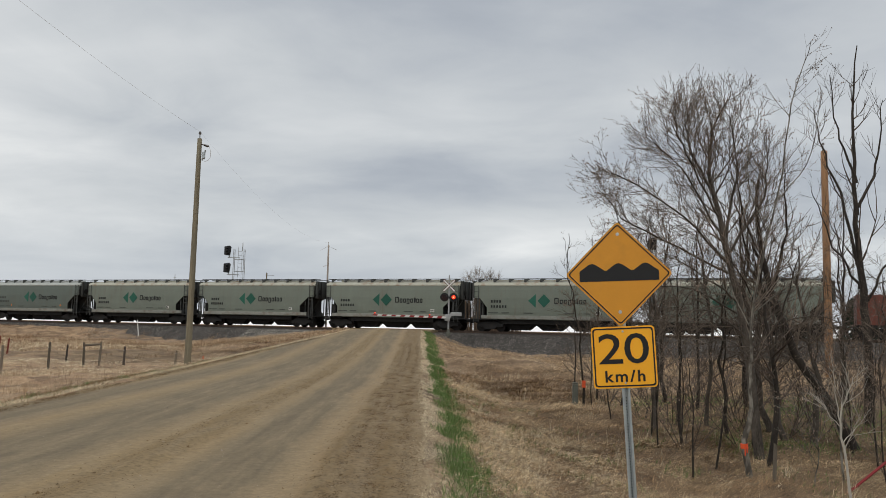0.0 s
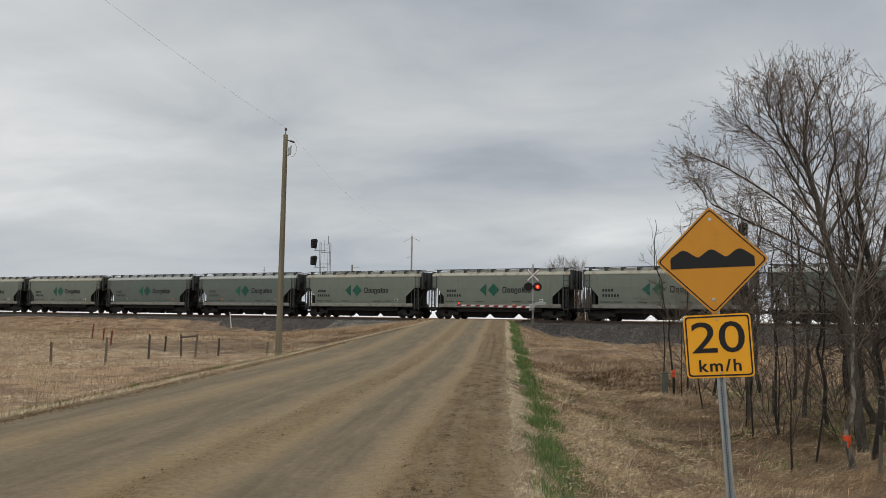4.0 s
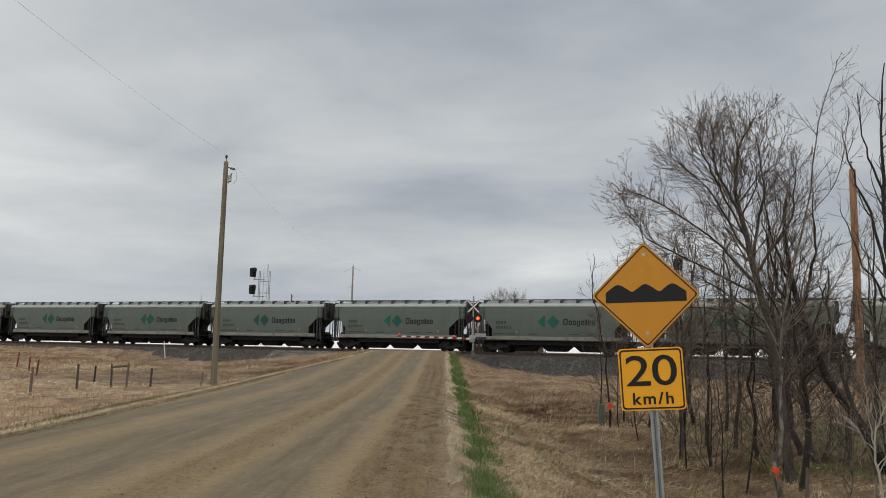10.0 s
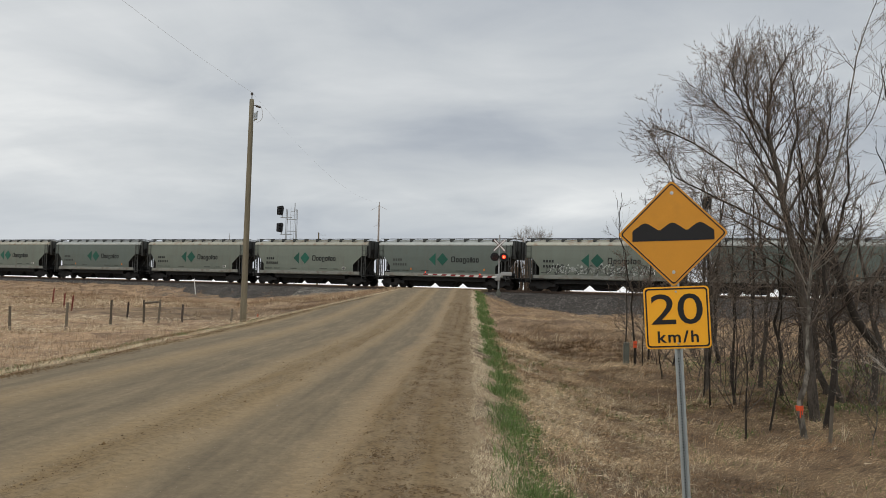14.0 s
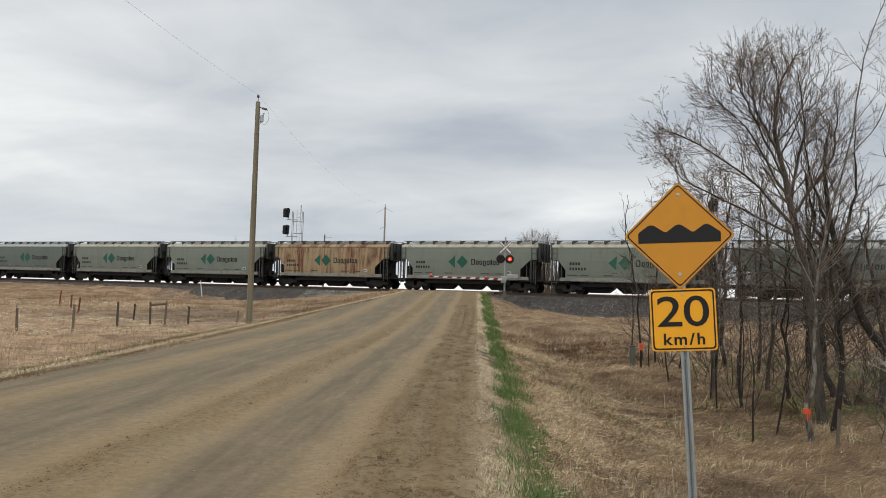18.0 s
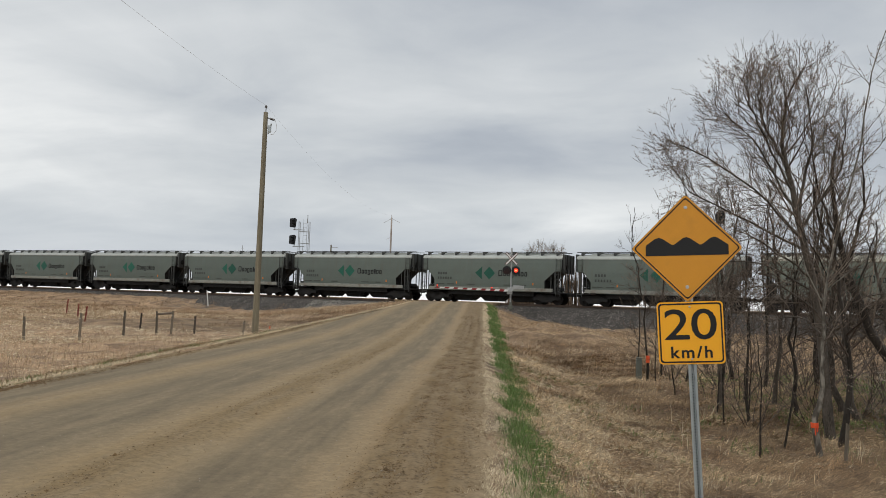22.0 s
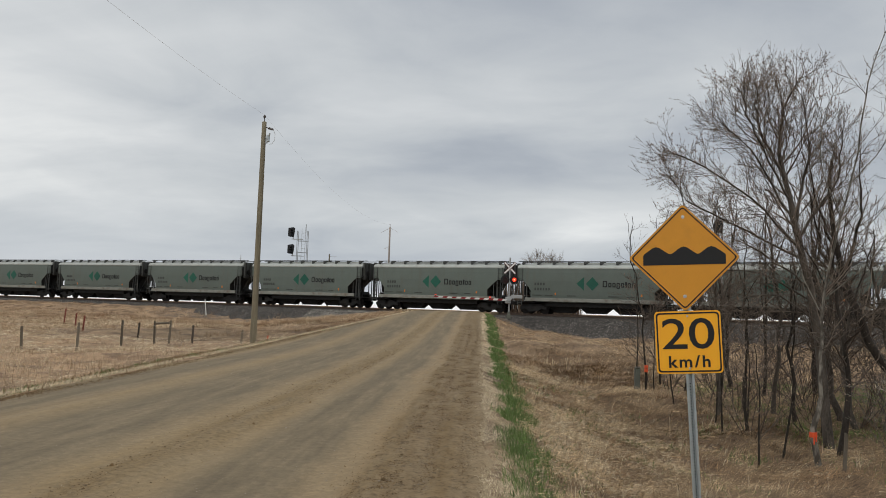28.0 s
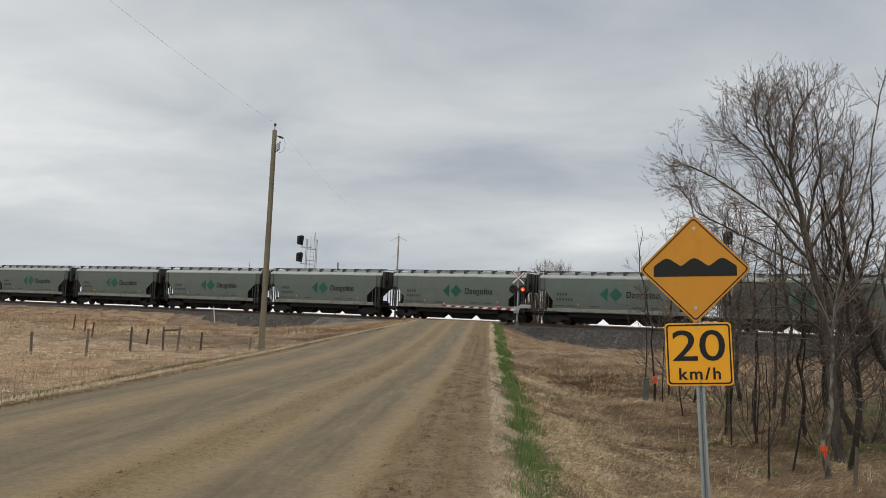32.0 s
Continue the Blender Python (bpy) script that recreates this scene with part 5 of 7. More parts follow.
def build_poles():
    p = thing("utility_pole", Matrix.Translation((-9.66, 34.5, -0.1)), "tall weathered wooden utility pole beside the gravel road", "utility pole", "utility poles")
    part("pole", pole_mesh(9.55, 0.142, 0.098, 0.02), "pole", p, smooth=True)
    bm = tube((0.02, 0, 9.5), (0.02, 0, 9.78), 0.018, seg=6)
    part("insulator_pin", bm, "signal_black", p)
    bm = tube((0.02, 0, 9.74), (0.02, 0, 9.80), 0.05, 0.06, 10)
    add_tube(bm, (0.02, 0, 9.81), (0.02, 0, 9.86), 0.06, 0.035, 10)
    part("insulator", bm, "insulator", p)
    bm = tube((0.08, -0.02, 9.32), (0.46, -0.1, 9.20), 0.022, seg=6)
    for i in range(4):
        add_tube(bm, (0.24 + i * 0.05, -0.05 - i * 0.01, 9.268 - i * 0.016), (0.262 + i * 0.05, -0.055 - i * 0.01, 9.26 - i * 0.016), 0.05, seg=8)
    part("side_arm", bm, "insulator", p)
    bm = box(0.16, 0.30, -0.1, 0.0, 8.66, 8.98, 0.03)
    add_tube(bm, (0.17, -0.05, 8.6), (0.31, -0.08, 9.05), 0.035, seg=8)
    add_tube(bm, (0.08, -0.02, 8.85), (0.2, -0.05, 8.85), 0.02, seg=6)
    part("fuse_cutout", bm, "galv", p)
    bm = bmesh.new()
    pts = [Vector((0.46, -0.1, 9.2)), Vector((0.54, -0.1, 9.0)), Vector((0.53, -0.1, 8.75)), Vector((0.42, -0.1, 8.58)), Vector((0.28, -0.08, 8.56))]
    for a, b in zip(pts, pts[1:]):
        add_tube(bm, a, b, 0.010, seg=5)
    part("jumper_wire", bm, "wire", p)
    p2 = thing("utility_pole", Matrix.Translation((20.1, 39.9, -0.4)), "plain reddish-brown wooden pole rising among bare trees", "utility pole", "utility poles")
    part("pole", pole_mesh(11.35, 0.205, 0.155, -0.03), "pole_new", p2, smooth=True)
    bm = tube((-0.12, -0.1, 11.0), (-0.12, -0.1, 11.75), 0.02, seg=6)
    add_tube(bm, (-0.12, -0.1, 11.66), (-0.12, -0.1, 11.75), 0.08, 0.05, 8)
    part("insulator", bm, "insulator", p2)
    p3 = thing("utility_pole", Matrix.Translation((-9.6, 83.0, -0.8)), "far pale utility pole with slanting side arms beyond the track", "utility pole", "utility poles")
    part("pole", pole_mesh(10.65, 0.115, 0.08), "pole_pale", p3, smooth=True)
    bm = tube((0, 0, 10.55), (-0.85, -0.1, 10.05), 0.014, seg=6)
    add_tube(bm, (0, 0, 10.55), (0.85, 0.1, 10.15), 0.014, seg=6)
    add_tube(bm, (0, 0, 10.5), (0, 0, 10.95), 0.03, seg=6)
    add_tube(bm, (-0.1, 0, 8.6), (-0.5, 0, 8.4), 0.016, seg=6)
    part("side_arm", bm, "pole_pale", p3)
    p4 = thing("utility_pole", Matrix.Translation((-18.4, 97.0, -1.0)), "distant pole with a short crossarm behind the train", "utility pole", "utility poles")
    part("pole", pole_mesh(8.75, 0.11, 0.08), "pole", p4)
    part("crossarm", box(-0.05, 0.85, -0.02, 0.02, 8.44, 8.47), "pole", p4)
    part("pole_box", box(0.08, 0.32, -0.2, 0.1, 7.5, 8.0, 0.03), "signal_black", p4)
    far = thing("radio_mast", Matrix.Translation((-49.0, 163.0, -1.0)), "distant slim radio mast above the train", "radio mast")
    part("mast_pole", tube((0, 0, 0), (0, 0, 12.3), 0.10, 0.05, 6), "silver_paint", far)
    part("antenna", tube((-0.25, 0, 11.6), (0.25, 0, 11.6), 0.04, seg=6), "silver_paint", far)
    # conductors, sagging between the poles
    def wire(name, a, b, sag, r=0.009):
        a, b = Vector(a), Vector(b)
        w = Wood(0)
        w.limb([a.lerp(b, t) - Vector((0, 0, sag * 4 * t * (1 - t))) for t in np.linspace(0, 1, 25)], [r] * 25, "trunk")
        v, f = w.sets["trunk"]
        ob = array_mesh(name, np.array([tuple(p) for p in v]), np.array(f), "wire", smooth=True)
        tagged(ob, "thin overhead conductor strung between wooden poles", "overhead wire", "overhead wires")
    wire("overhead_wire", (-9.64, 34.5, 9.76), (-9.2, -14.0, 9.6), 0.85, 0.0035)
    wire("overhead_wire", (-9.64, 34.5, 9.76), (-9.6, 83.0, 10.1), 1.1, 0.003)
    wire("overhead_wire", (20.0, 39.8, 11.3), (44, 30.0, 11.3), 0.5, 0.005)


POSTS = ((-16.09, 28.1, 0.86, 0), (-13.99, 27.9, 0.98, 0), (-13.99, 31.4, 1.0, 0), (-16.53, 38.9, 0.9, 1), (-13.61, 33.7, 1.0, 0), (-12.95, 33.6, 0.97, 0),
         (-12.15, 34.1, 0.78, 1), (-10.38, 35.2, 0.6, 0))
STAKES = ((-27.5, 52.9, 1.05), (-24.0, 47.5, 0.92), (-21.3, 43.0, 0.85))


def build_fences():
    def at(x, y):
        return float(ground_z(np.array(x), np.array(y)))
    for i, (x, y, h, dark) in enumerate(POSTS):
        g = at(x, y)
        post = thing("fence_post", Matrix.Translation((x, y, g)) @ pose(0, 0, 0, random.uniform(-3, 3), random.uniform(-4, 4), 0), "dark stained fence post in dry grass" if dark else "weathered grey wooden fence post in dry grass", "fence post", "fence posts in the field")
        part("post", tube((0, 0, -0.4), (0, 0, h), 0.052, 0.044, 8), "tie" if dark else "fence_wood", post)
        part("wire_staple", tube((-0.02, -0.075, h * 0.8), (0.02, -0.075, h * 0.8), 0.008, seg=5), "wire", post)
    a, b = POSTS[4], POSTS[5]
    ga, gb = at(*a[:2]), at(*b[:2])
    rail = part("brace_rail", tube((a[0], a[1], ga + a[2] - 0.12), (b[0], b[1], gb + b[2] - 0.1), 0.045, seg=8), "fence_wood")
    tagged(rail, "horizontal wooden brace between two fence posts", "fence rail")
    for x, y, h in STAKES:
        st = thing("fence_stake", Matrix.Translation((x, y, at(x, y))) @ pose(0, 0, 0, 0, random.uniform(2, 6), 0), "faded red steel stake standing in dry grass", "stake", "red stakes in the field")
        part("stake", box(-0.033, 0.033, -0.025, 0.025, -0.3, h, 0.008), "fence_red", st)
        part("flange", box(-0.012, 0.012, -0.08, -0.03, -0.2, h - 0.05), "fence_red", st)
    mk = thing("track_marker", Matrix.Translation((-27.95, 82.0, 0.5)) @ pose(0, 0, 0, 0, -7, 0), "slim white marker post leaning on the railway bank", "marker post")
    part("marker_post", tube((0, 0, -0.3), (0, 0, 1.25), 0.05, seg=8), "white_paint", mk)
    part("marker_cap", tube((0, 0, 1.25), (0, 0, 1.33), 0.055, 0.03, 8), "white_paint", mk)
    flag = thing("marker_stake", Matrix.Translation((-8.95, 34.2, at(-8.95, 34.2))), "short orange-tipped marker stake at the road edge", "stake")
    part("stake", tube((0, 0, -0.2), (0, 0, 0.24), 0.014, seg=6), "fence_wood", flag)
    part("marker_sleeve", tube((0, 0, 0.16), (0, 0, 0.28), 0.02, seg=8), "tape", flag, "bright orange plastic sleeve")
    ped = thing("cable_pedestal", Matrix.Translation((4.53, 23.9, at(4.53, 23.9))), "grey-green cable pedestal in the dry ditch", "cable pedestal")
    part("cabinet", box(-0.075, 0.075, -0.07, 0.07, -0.1, 0.70, 0.015), "box_grey", ped)
    part("cap", box(-0.083, 0.083, -0.078, 0.078, 0.70, 0.75, 0.02), "box_grey", ped)
    mp = thing("flagged_stake", Matrix.Translation((4.82, 24.1, at(4.82, 24.1))), "wooden stake with an orange marker cap in the ditch", "stake")
    part("stake", tube((0, 0, -0.2), (0, 0, 0.75), 0.035, seg=8), "bark_dark", mp)
    part("marker_sleeve", tube((0, 0, 0.66), (0, 0, 0.86), 0.055, seg=10), "tape", mp, "bright orange plastic sleeve")
    for x, y, lean, h in ((5.32, 14.7, 9, 0.95), (5.35, 18.9, 2, 0.95), (5.0, 17.2, -2, 0.8), (6.6, 21.0, 1, 0.9)):
        st = thing("steel_stake", Matrix.Translation((x, y, at(x, y))) @ pose(0, 0, 0, 0, lean, 0), "thin rusty steel fence stake among saplings", "stake", "rusty stakes in the ditch")
        part("stake", box(-0.016, 0.016, -0.012, 0.012, -0.2, h, 0.003), "bark_dark", st)
        part("flange", box(-0.004, 0.004, -0.03, -0.012, -0.1, h), "bark_dark", st)
    st = thing("wooden_stake", Matrix.Translation((5.54, 12.8, at(5.54, 12.8))) @ pose(0, 0, 0, 1, 2, 0), "weathered grey wooden stake in the ditch grass", "stake")
    part("stake", prism(rounded([(-0.022, -0.2), (0.022, -0.2), (0.02, 0.56), (-0.016, 0.60)], 0.006), -0.025, 0.025), "fence_wood", st)
    bar = thing("red_rail", Matrix.Translation((6.45, 12.6, at(6.45, 12.6) - 0.1)) @ pose(0, 0, 0, 0, 52, 0), "slanting red-painted steel bar in the brush", "steel bar")
    part("bar", tube((0, 0, -0.3), (0, 0, 1.35), 0.022, seg=8), "red_stripe", bar)


# ---------------------------------------------------------------- trees
class Wood:
    """Collects tapered limbs as tubes, thick ones and twigs apart, and buds."""

    def __init__(self, seed):
        self.rnd = random.Random(seed)
        self.sets = {"trunk": ([], []), "crown": ([], [])}
        self.stems = 0
        self.buds = []

    def limb(self, pts, radii, where):
        v, f = self.sets[where]
        seg = 7 if radii[0] > 0.05 else 5 if radii[0] > 0.018 else 3
        start = len(v)
        for i, p in enumerate(pts):
            d = (pts[min(i + 1, len(pts) - 1)] - pts[max(i - 1, 0)]).normalized()
            a = d.orthogonal().normalized()
            b = d.cross(a)
            for j in range(seg):
                w = 2 * math.pi * j / seg
                v.append(p + (a * math.cos(w) + b * math.sin(w)) * radii[i])
        for i in range(len(pts) - 1):
            for j in range(seg):
                k = start + i * seg
                f.append((k + j, k + (j + 1) % seg, k + seg + (j + 1) % seg, k + seg + j))

    def curve(self, pts, n):
        """A smooth run of n points through a few."""
        out = []
        m = len(pts)
        for i in range(n):
            t = i / (n - 1) * (m - 1)
            k = min(int(t), m - 2)
            u = t - k
            p0, p1, p2, p3 = pts[max(k - 1, 0)], pts[k], pts[k + 1], pts[min(k + 2, m - 1)]
            out.append(0.5 * (2 * p1 + (p2 - p0) * u + (2 * p0 - 5 * p1 + 4 * p2 - p3) * u * u + (3 * p1 - p0 - 3 * p2 + p3) * u ** 3))
        return out

    def stem(self, pts, r0, r1, wobble=0.03, n=14, where="trunk"):
        rnd = self.rnd
        pts = self.curve([Vector(p) for p in pts], n)
        pts = [p + Vector((rnd.gauss(0, 1), rnd.gauss(0, 1), 0)) * wobble * (i > 0) for i, p in enumerate(pts)]
        radii = [r0 + (r1 - r0) * (i / (n - 1)) ** 0.85 for i in range(n)]
        if where == "trunk" and self.stems:
            where = "limb %d" % self.stems
            self.sets[where] = ([], [])
        self.stems += 1
        self.limb(pts, radii, where)
        return pts, radii

    def grow(self, p, d, length, r, level, upward=0.25, buds=True, where="crown"):
        """A limb that bends on its way and bears smaller ones."""
        rnd = self.rnd
        n = max(3, min(7, int(length / 0.16)))
        pts, q, step = [p], p.copy(), length / n
        dirs = []
        for i in range(n):
            d = (d + Vector((rnd.gauss(0, 1), rnd.gauss(0, 1), rnd.gauss(0, 0.8))) * 0.07 + Vector((0, 0, upward * 0.22))).normalized()
            q = q + d * step
            pts.append(q.copy())
            dirs.append(d.copy())
        tip = max(0.0018, r * 0.3)
        self.limb(pts, [r + (tip - r) * i / n for i in range(n + 1)], where)
        if level <= 0 or length < 0.12:
            if buds:
                for i in range(1, n + 1):
                    if rnd.random() < 0.55:
                        self.buds.append(pts[i] + Vector((rnd.gauss(0, 1), rnd.gauss(0, 1), rnd.gauss(0, 1))) * 0.01)
            return
        count = rnd.randint(3, 5) if level > 1 else rnd.randint(3, 4)
        for c in range(count):
            i = rnd.randint(max(1, n // 4), n)
            side = Vector((rnd.gauss(0, 1), rnd.gauss(0, 1), rnd.gauss(0, 1)))
            side = (side - dirs[i - 1] * side.dot(dirs[i - 1])).normalized()
            spread = rnd.uniform(0.4, 0.85)
            nd = (dirs[i - 1] + side * spread).normalized()
            self.grow(pts[i], nd, length * rnd.uniform(0.42, 0.72), max(0.0022, r * 0.55), level - 1, upward, buds)

    def clothe(self, pts, radii, count, reach, level, start=0.25, upward=0.25, out=None, buds=True):
        """Side branches along a stem."""
        rnd = self.rnd
        n = len(pts)
        for c in range(count):
            t = start + (1 - start) * rnd.random() ** 0.85
            i = min(n - 2, int(t * (n - 1)))
            d = (pts[i + 1] - pts[i]).normalized()
            side = Vector((rnd.gauss(0, 1), rnd.gauss(0, 1), rnd.gauss(0, 0.5)))
            if out:
                side += Vector(out)
            side = (side - d * side.dot(d)).normalized()
            nd = (d * rnd.uniform(0.5, 1.1) + side * rnd.uniform(0.6, 1.0)).normalized()
            k = 1 - 0.55 * t
            self.grow(pts[i].lerp(pts[i + 1], rnd.random()), nd, reach * k * rnd.uniform(0.6, 1.2), max(0.004, min(radii[i] * 0.5, 0.012 + 0.012 * reach * k)), level, upward, buds)

    def finish(self, name, foot, label, bark, twig, buds="bud", group="bare trees beside the road", bud_size=0.0105):
        foot = Vector(foot)
        tree = thing(name, Matrix.Translation(foot), label, "tree" if name != "shrub" else "shrub", group)
        for key, (v, f) in self.sets.items():
            mat = twig if key == "crown" else bark
            if f:
                ob = array_mesh(key.split()[0], np.array([tuple(p - foot) for p in v]), np.array(f), mat, smooth=True)
                ob.parent = tree
        if self.buds and buds:
            rng = np.random.RandomState(len(self.buds))
            P = np.array([tuple(p - foot) for p in self.buds])
            n = len(P)
            o = np.array([(1, 0, -0.4), (-0.6, 0.9, -0.4), (-0.6, -0.9, -0.4), (0, 0, 1.5)])
            v = P[:, None] + o[None] * (bud_size * rng.uniform(0.6, 1.5, (n, 1, 1)))
            f = (np.array([(0, 1, 3), (1, 2, 3), (2, 0, 3), (0, 2, 1)])[None] + 4 * np.arange(n)[:, None, None]).reshape(-1, 3)
            ob = array_mesh("budding", v.reshape(-1, 3), f, buds)
            ob.parent = tree
            ob["kind"] = "stuff"
        return tree


def gz(x, y):
    return float(ground_z(np.array(float(x)), np.array(float(y))))


def build_big_tree():
    """The spreading tree whose limbs lean out towards the road."""
    w = Wood(21)
    y = 16.1
    pts, rad = w.stem([(6.71, y, gz(6.71, y) - 0.2), (6.42, y, 1.68), (6.05, y, 3.4), (5.8, y + 0.1, 4.7), (5.85, y + 0.2, 5.6), (6.2, y + 0.2, 6.45)], 0.105, 0.01, 0.02, 20)
    w.clothe(pts, rad, 36, 1.15, 2, 0.3, 0.38)
    limbs = (
        ([(6.15, y, 3.0), (5.2, y - 0.3, 3.85), (4.3, y - 0.5, 4.4), (3.55, y - 0.6, 4.7)], 0.029),
        ([(6.0, y, 3.5), (5.3, y + 0.2, 4.9), (4.5, y + 0.3, 5.7)], 0.029),
        ([(5.9, y, 4.0), (5.15, y - 0.2, 5.3), (4.9, y - 0.2, 6.1)], 0.027),
        ([(6.2, y, 2.8), (5.0, y + 0.5, 3.5), (4.1, y + 0.6, 4.0), (3.8, y + 0.7, 4.5)], 0.027),
        ([(6.05, y, 3.4), (6.4, y + 0.3, 4.9), (6.3, y + 0.4, 6.1)], 0.04),
        ([(5.85, y, 4.4), (5.45, y + 0.4, 5.5), (5.5, y + 0.5, 6.3)], 0.04),
        ([(6.35, y, 2.2), (5.5, y - 0.4, 2.75), (4.7, y - 0.6, 3.1)], 0.026),
        ([(6.1, y, 3.2), (6.75, y - 0.1, 4.3), (6.85, y - 0.2, 5.3)], 0.034),
        ([(6.5, y, 1.5), (5.7, y - 0.3, 2.05), (4.9, y - 0.5, 2.0), (4.3, y - 0.6, 1.7)], 0.02),
        ([(6.45, y, 1.9), (5.6, y + 0.4, 2.5), (4.6, y + 0.5, 2.55), (4.0, y + 0.5, 2.35)], 0.022),
        ([(6.55, y, 1.1), (5.9, y - 0.5, 1.5), (5.1, y - 0.8, 1.35), (4.6, y - 0.9, 1.0)], 0.018),
        ([(6.5, y, 1.3), (7.1, y - 0.4, 1.9), (7.7, y - 0.6, 2.0), (8.2, y - 0.7, 1.8)], 0.018),
    )
    for line, r in limbs:
        p, q = w.stem(line, r, 0.008, 0.025, 12)
        w.clothe(p, q, 38, 1.0, 2, 0.15, 0.35) if r > 0.025 else w.clothe(p, q, 15, 0.8, 2, 0.1, 0.0, buds=False)
    w.finish("bare_tree", (6.71, y, gz(6.71, y)), "spreading bare tree with budding reddish twigs beside the ditch", "bark_grey", "twig")


def build_aspen():
    """The slim pale tree with a taped trunk."""
    w = Wood(5)
    y = 13.6
    g = gz(5.51, y)
    w.stem([(5.51, y, g - 0.2), (5.39, y, -0.17), (5.47, y, 0.12), (5.52, y, 0.39)], 0.056, 0.037, 0.004, 9)
    pts, rad = w.stem([(5.52, y, 0.37), (5.50, y, 0.7), (5.51, y, 1.2), (5.6, y, 2.2), (5.77, y, 3.03), (6.06, y, 4.14), (6.25, y, 5.37), (6.42, y, 6.04), (6.67, y, 6.73)], 0.036, 0.005, 0.010, 24)
    w.clothe(pts, rad, 34, 1.05, 1, 0.2, 0.5)
    for line, r in (([(6.0, y, 3.9), (6.5, y - 0.2, 4.6), (6.7, y - 0.2, 5.6)], 0.015), ([(5.85, y, 3.3), (5.6, y + 0.2, 4.4), (5.8, y + 0.2, 5.6)], 0.013),
                    ([(5.55, y, 1.7), (5.2, y + 0.2, 2.6), (5.0, y + 0.2, 3.5)], 0.013), ([(5.6, y, 2.0), (6.3, y - 0.2, 2.7), (6.7, y - 0.3, 3.6)], 0.013)):
        p, q = w.stem(line, r, 0.005, 0.015, 10)
        w.clothe(p, q, 10, 0.75, 1, 0.25, 0.5)
    tree = w.finish("aspen", (5.51, y, g), "slim pale-barked tree with orange tape round its trunk", "bark_pale", "twig")
    bm = tube((5.395 - 5.51, 0, -0.25 - g), (5.39 - 5.51, 0, -0.17 - g), 0.062, 0.060, 12)
    add_box(bm, -0.14, -0.12, -0.074, -0.066, -0.36 - g, -0.2 - g)
    add_box(bm, -0.105, -0.09, -0.074, -0.066, -0.31 - g, -0.2 - g)
    part("flagging_tape", bm, "tape", tree, "bright orange flagging tape")


def build_dark_trees():
    w = Wood(9)
    y = 19.5
    g = gz(10.7, y)
    pts, rad = w.stem([(10.75, y, g - 0.2), (10.75, y, 2.0), (10.62, y, 3.5), (10.6, y, 4.9), (10.55, y, 6.9), (10.72, y, 8.9)], 0.13, 0.012, 0.03, 18)
    w.clothe(pts, rad, 12, 1.6, 1, 0.35, 0.6, buds=False)
    for line, r in (([(10.62, y, 3.2), (10.2, y, 5.0), (9.75, y, 6.2), (9.6, y, 7.2)], 0.05), ([(10.6, y, 4.6), (11.1, y, 6.0), (11.3, y, 7.5)], 0.05),
                    ([(10.6, y, 5.4), (10.2, y, 6.6), (10.0, y, 8.1)], 0.04), ([(10.6, y, 2.8), (9.9, y, 3.9), (9.5, y, 5.2)], 0.04), ([(10.65, y, 2.4), (11.3, y, 3.4), (11.7, y, 4.8)], 0.045)):
        p, q = w.stem(line, r, 0.008, 0.03, 12)
        w.clothe(p, q, 8, 1.1, 1, 0.3, 0.6, buds=False)
    w.finish("bare_tree", (10.75, y, g), "tall dark-barked leafless tree with upswept limbs", "bark_dark", "twig_dark")
    w = Wood(13)
    y = 16.9
    g = gz(9.08, y)
    pts, rad = w.stem([(9.08, y, g - 0.2), (8.52, y, 0.2), (7.81, y, 1.24), (7.3, y, 2.55), (7.05, y, 3.7), (7.1, y, 4.9)], 0.125, 0.03, 0.02, 16)
    w.clothe(pts, rad, 15, 1.3, 2, 0.35, 0.4)
    for line, r in (([(7.5, y, 1.9), (7.0, y + 0.3, 3.2), (6.7, y + 0.3, 4.6)], 0.05), ([(7.3, y, 2.6), (7.7, y, 3.9), (7.6, y, 5.2)], 0.045), ([(7.25, y, 2.9), (6.7, y - 0.2, 4.0), (6.55, y - 0.2, 5.4)], 0.04)):
        p, q = w.stem(line, r, 0.008, 0.03, 12)
        w.clothe(p, q, 10, 1.0, 1, 0.25, 0.4)
    w.finish("leaning_tree", (9.08, y, g), "dark trunk leaning over the ditch among other trees", "bark_dark", "twig")


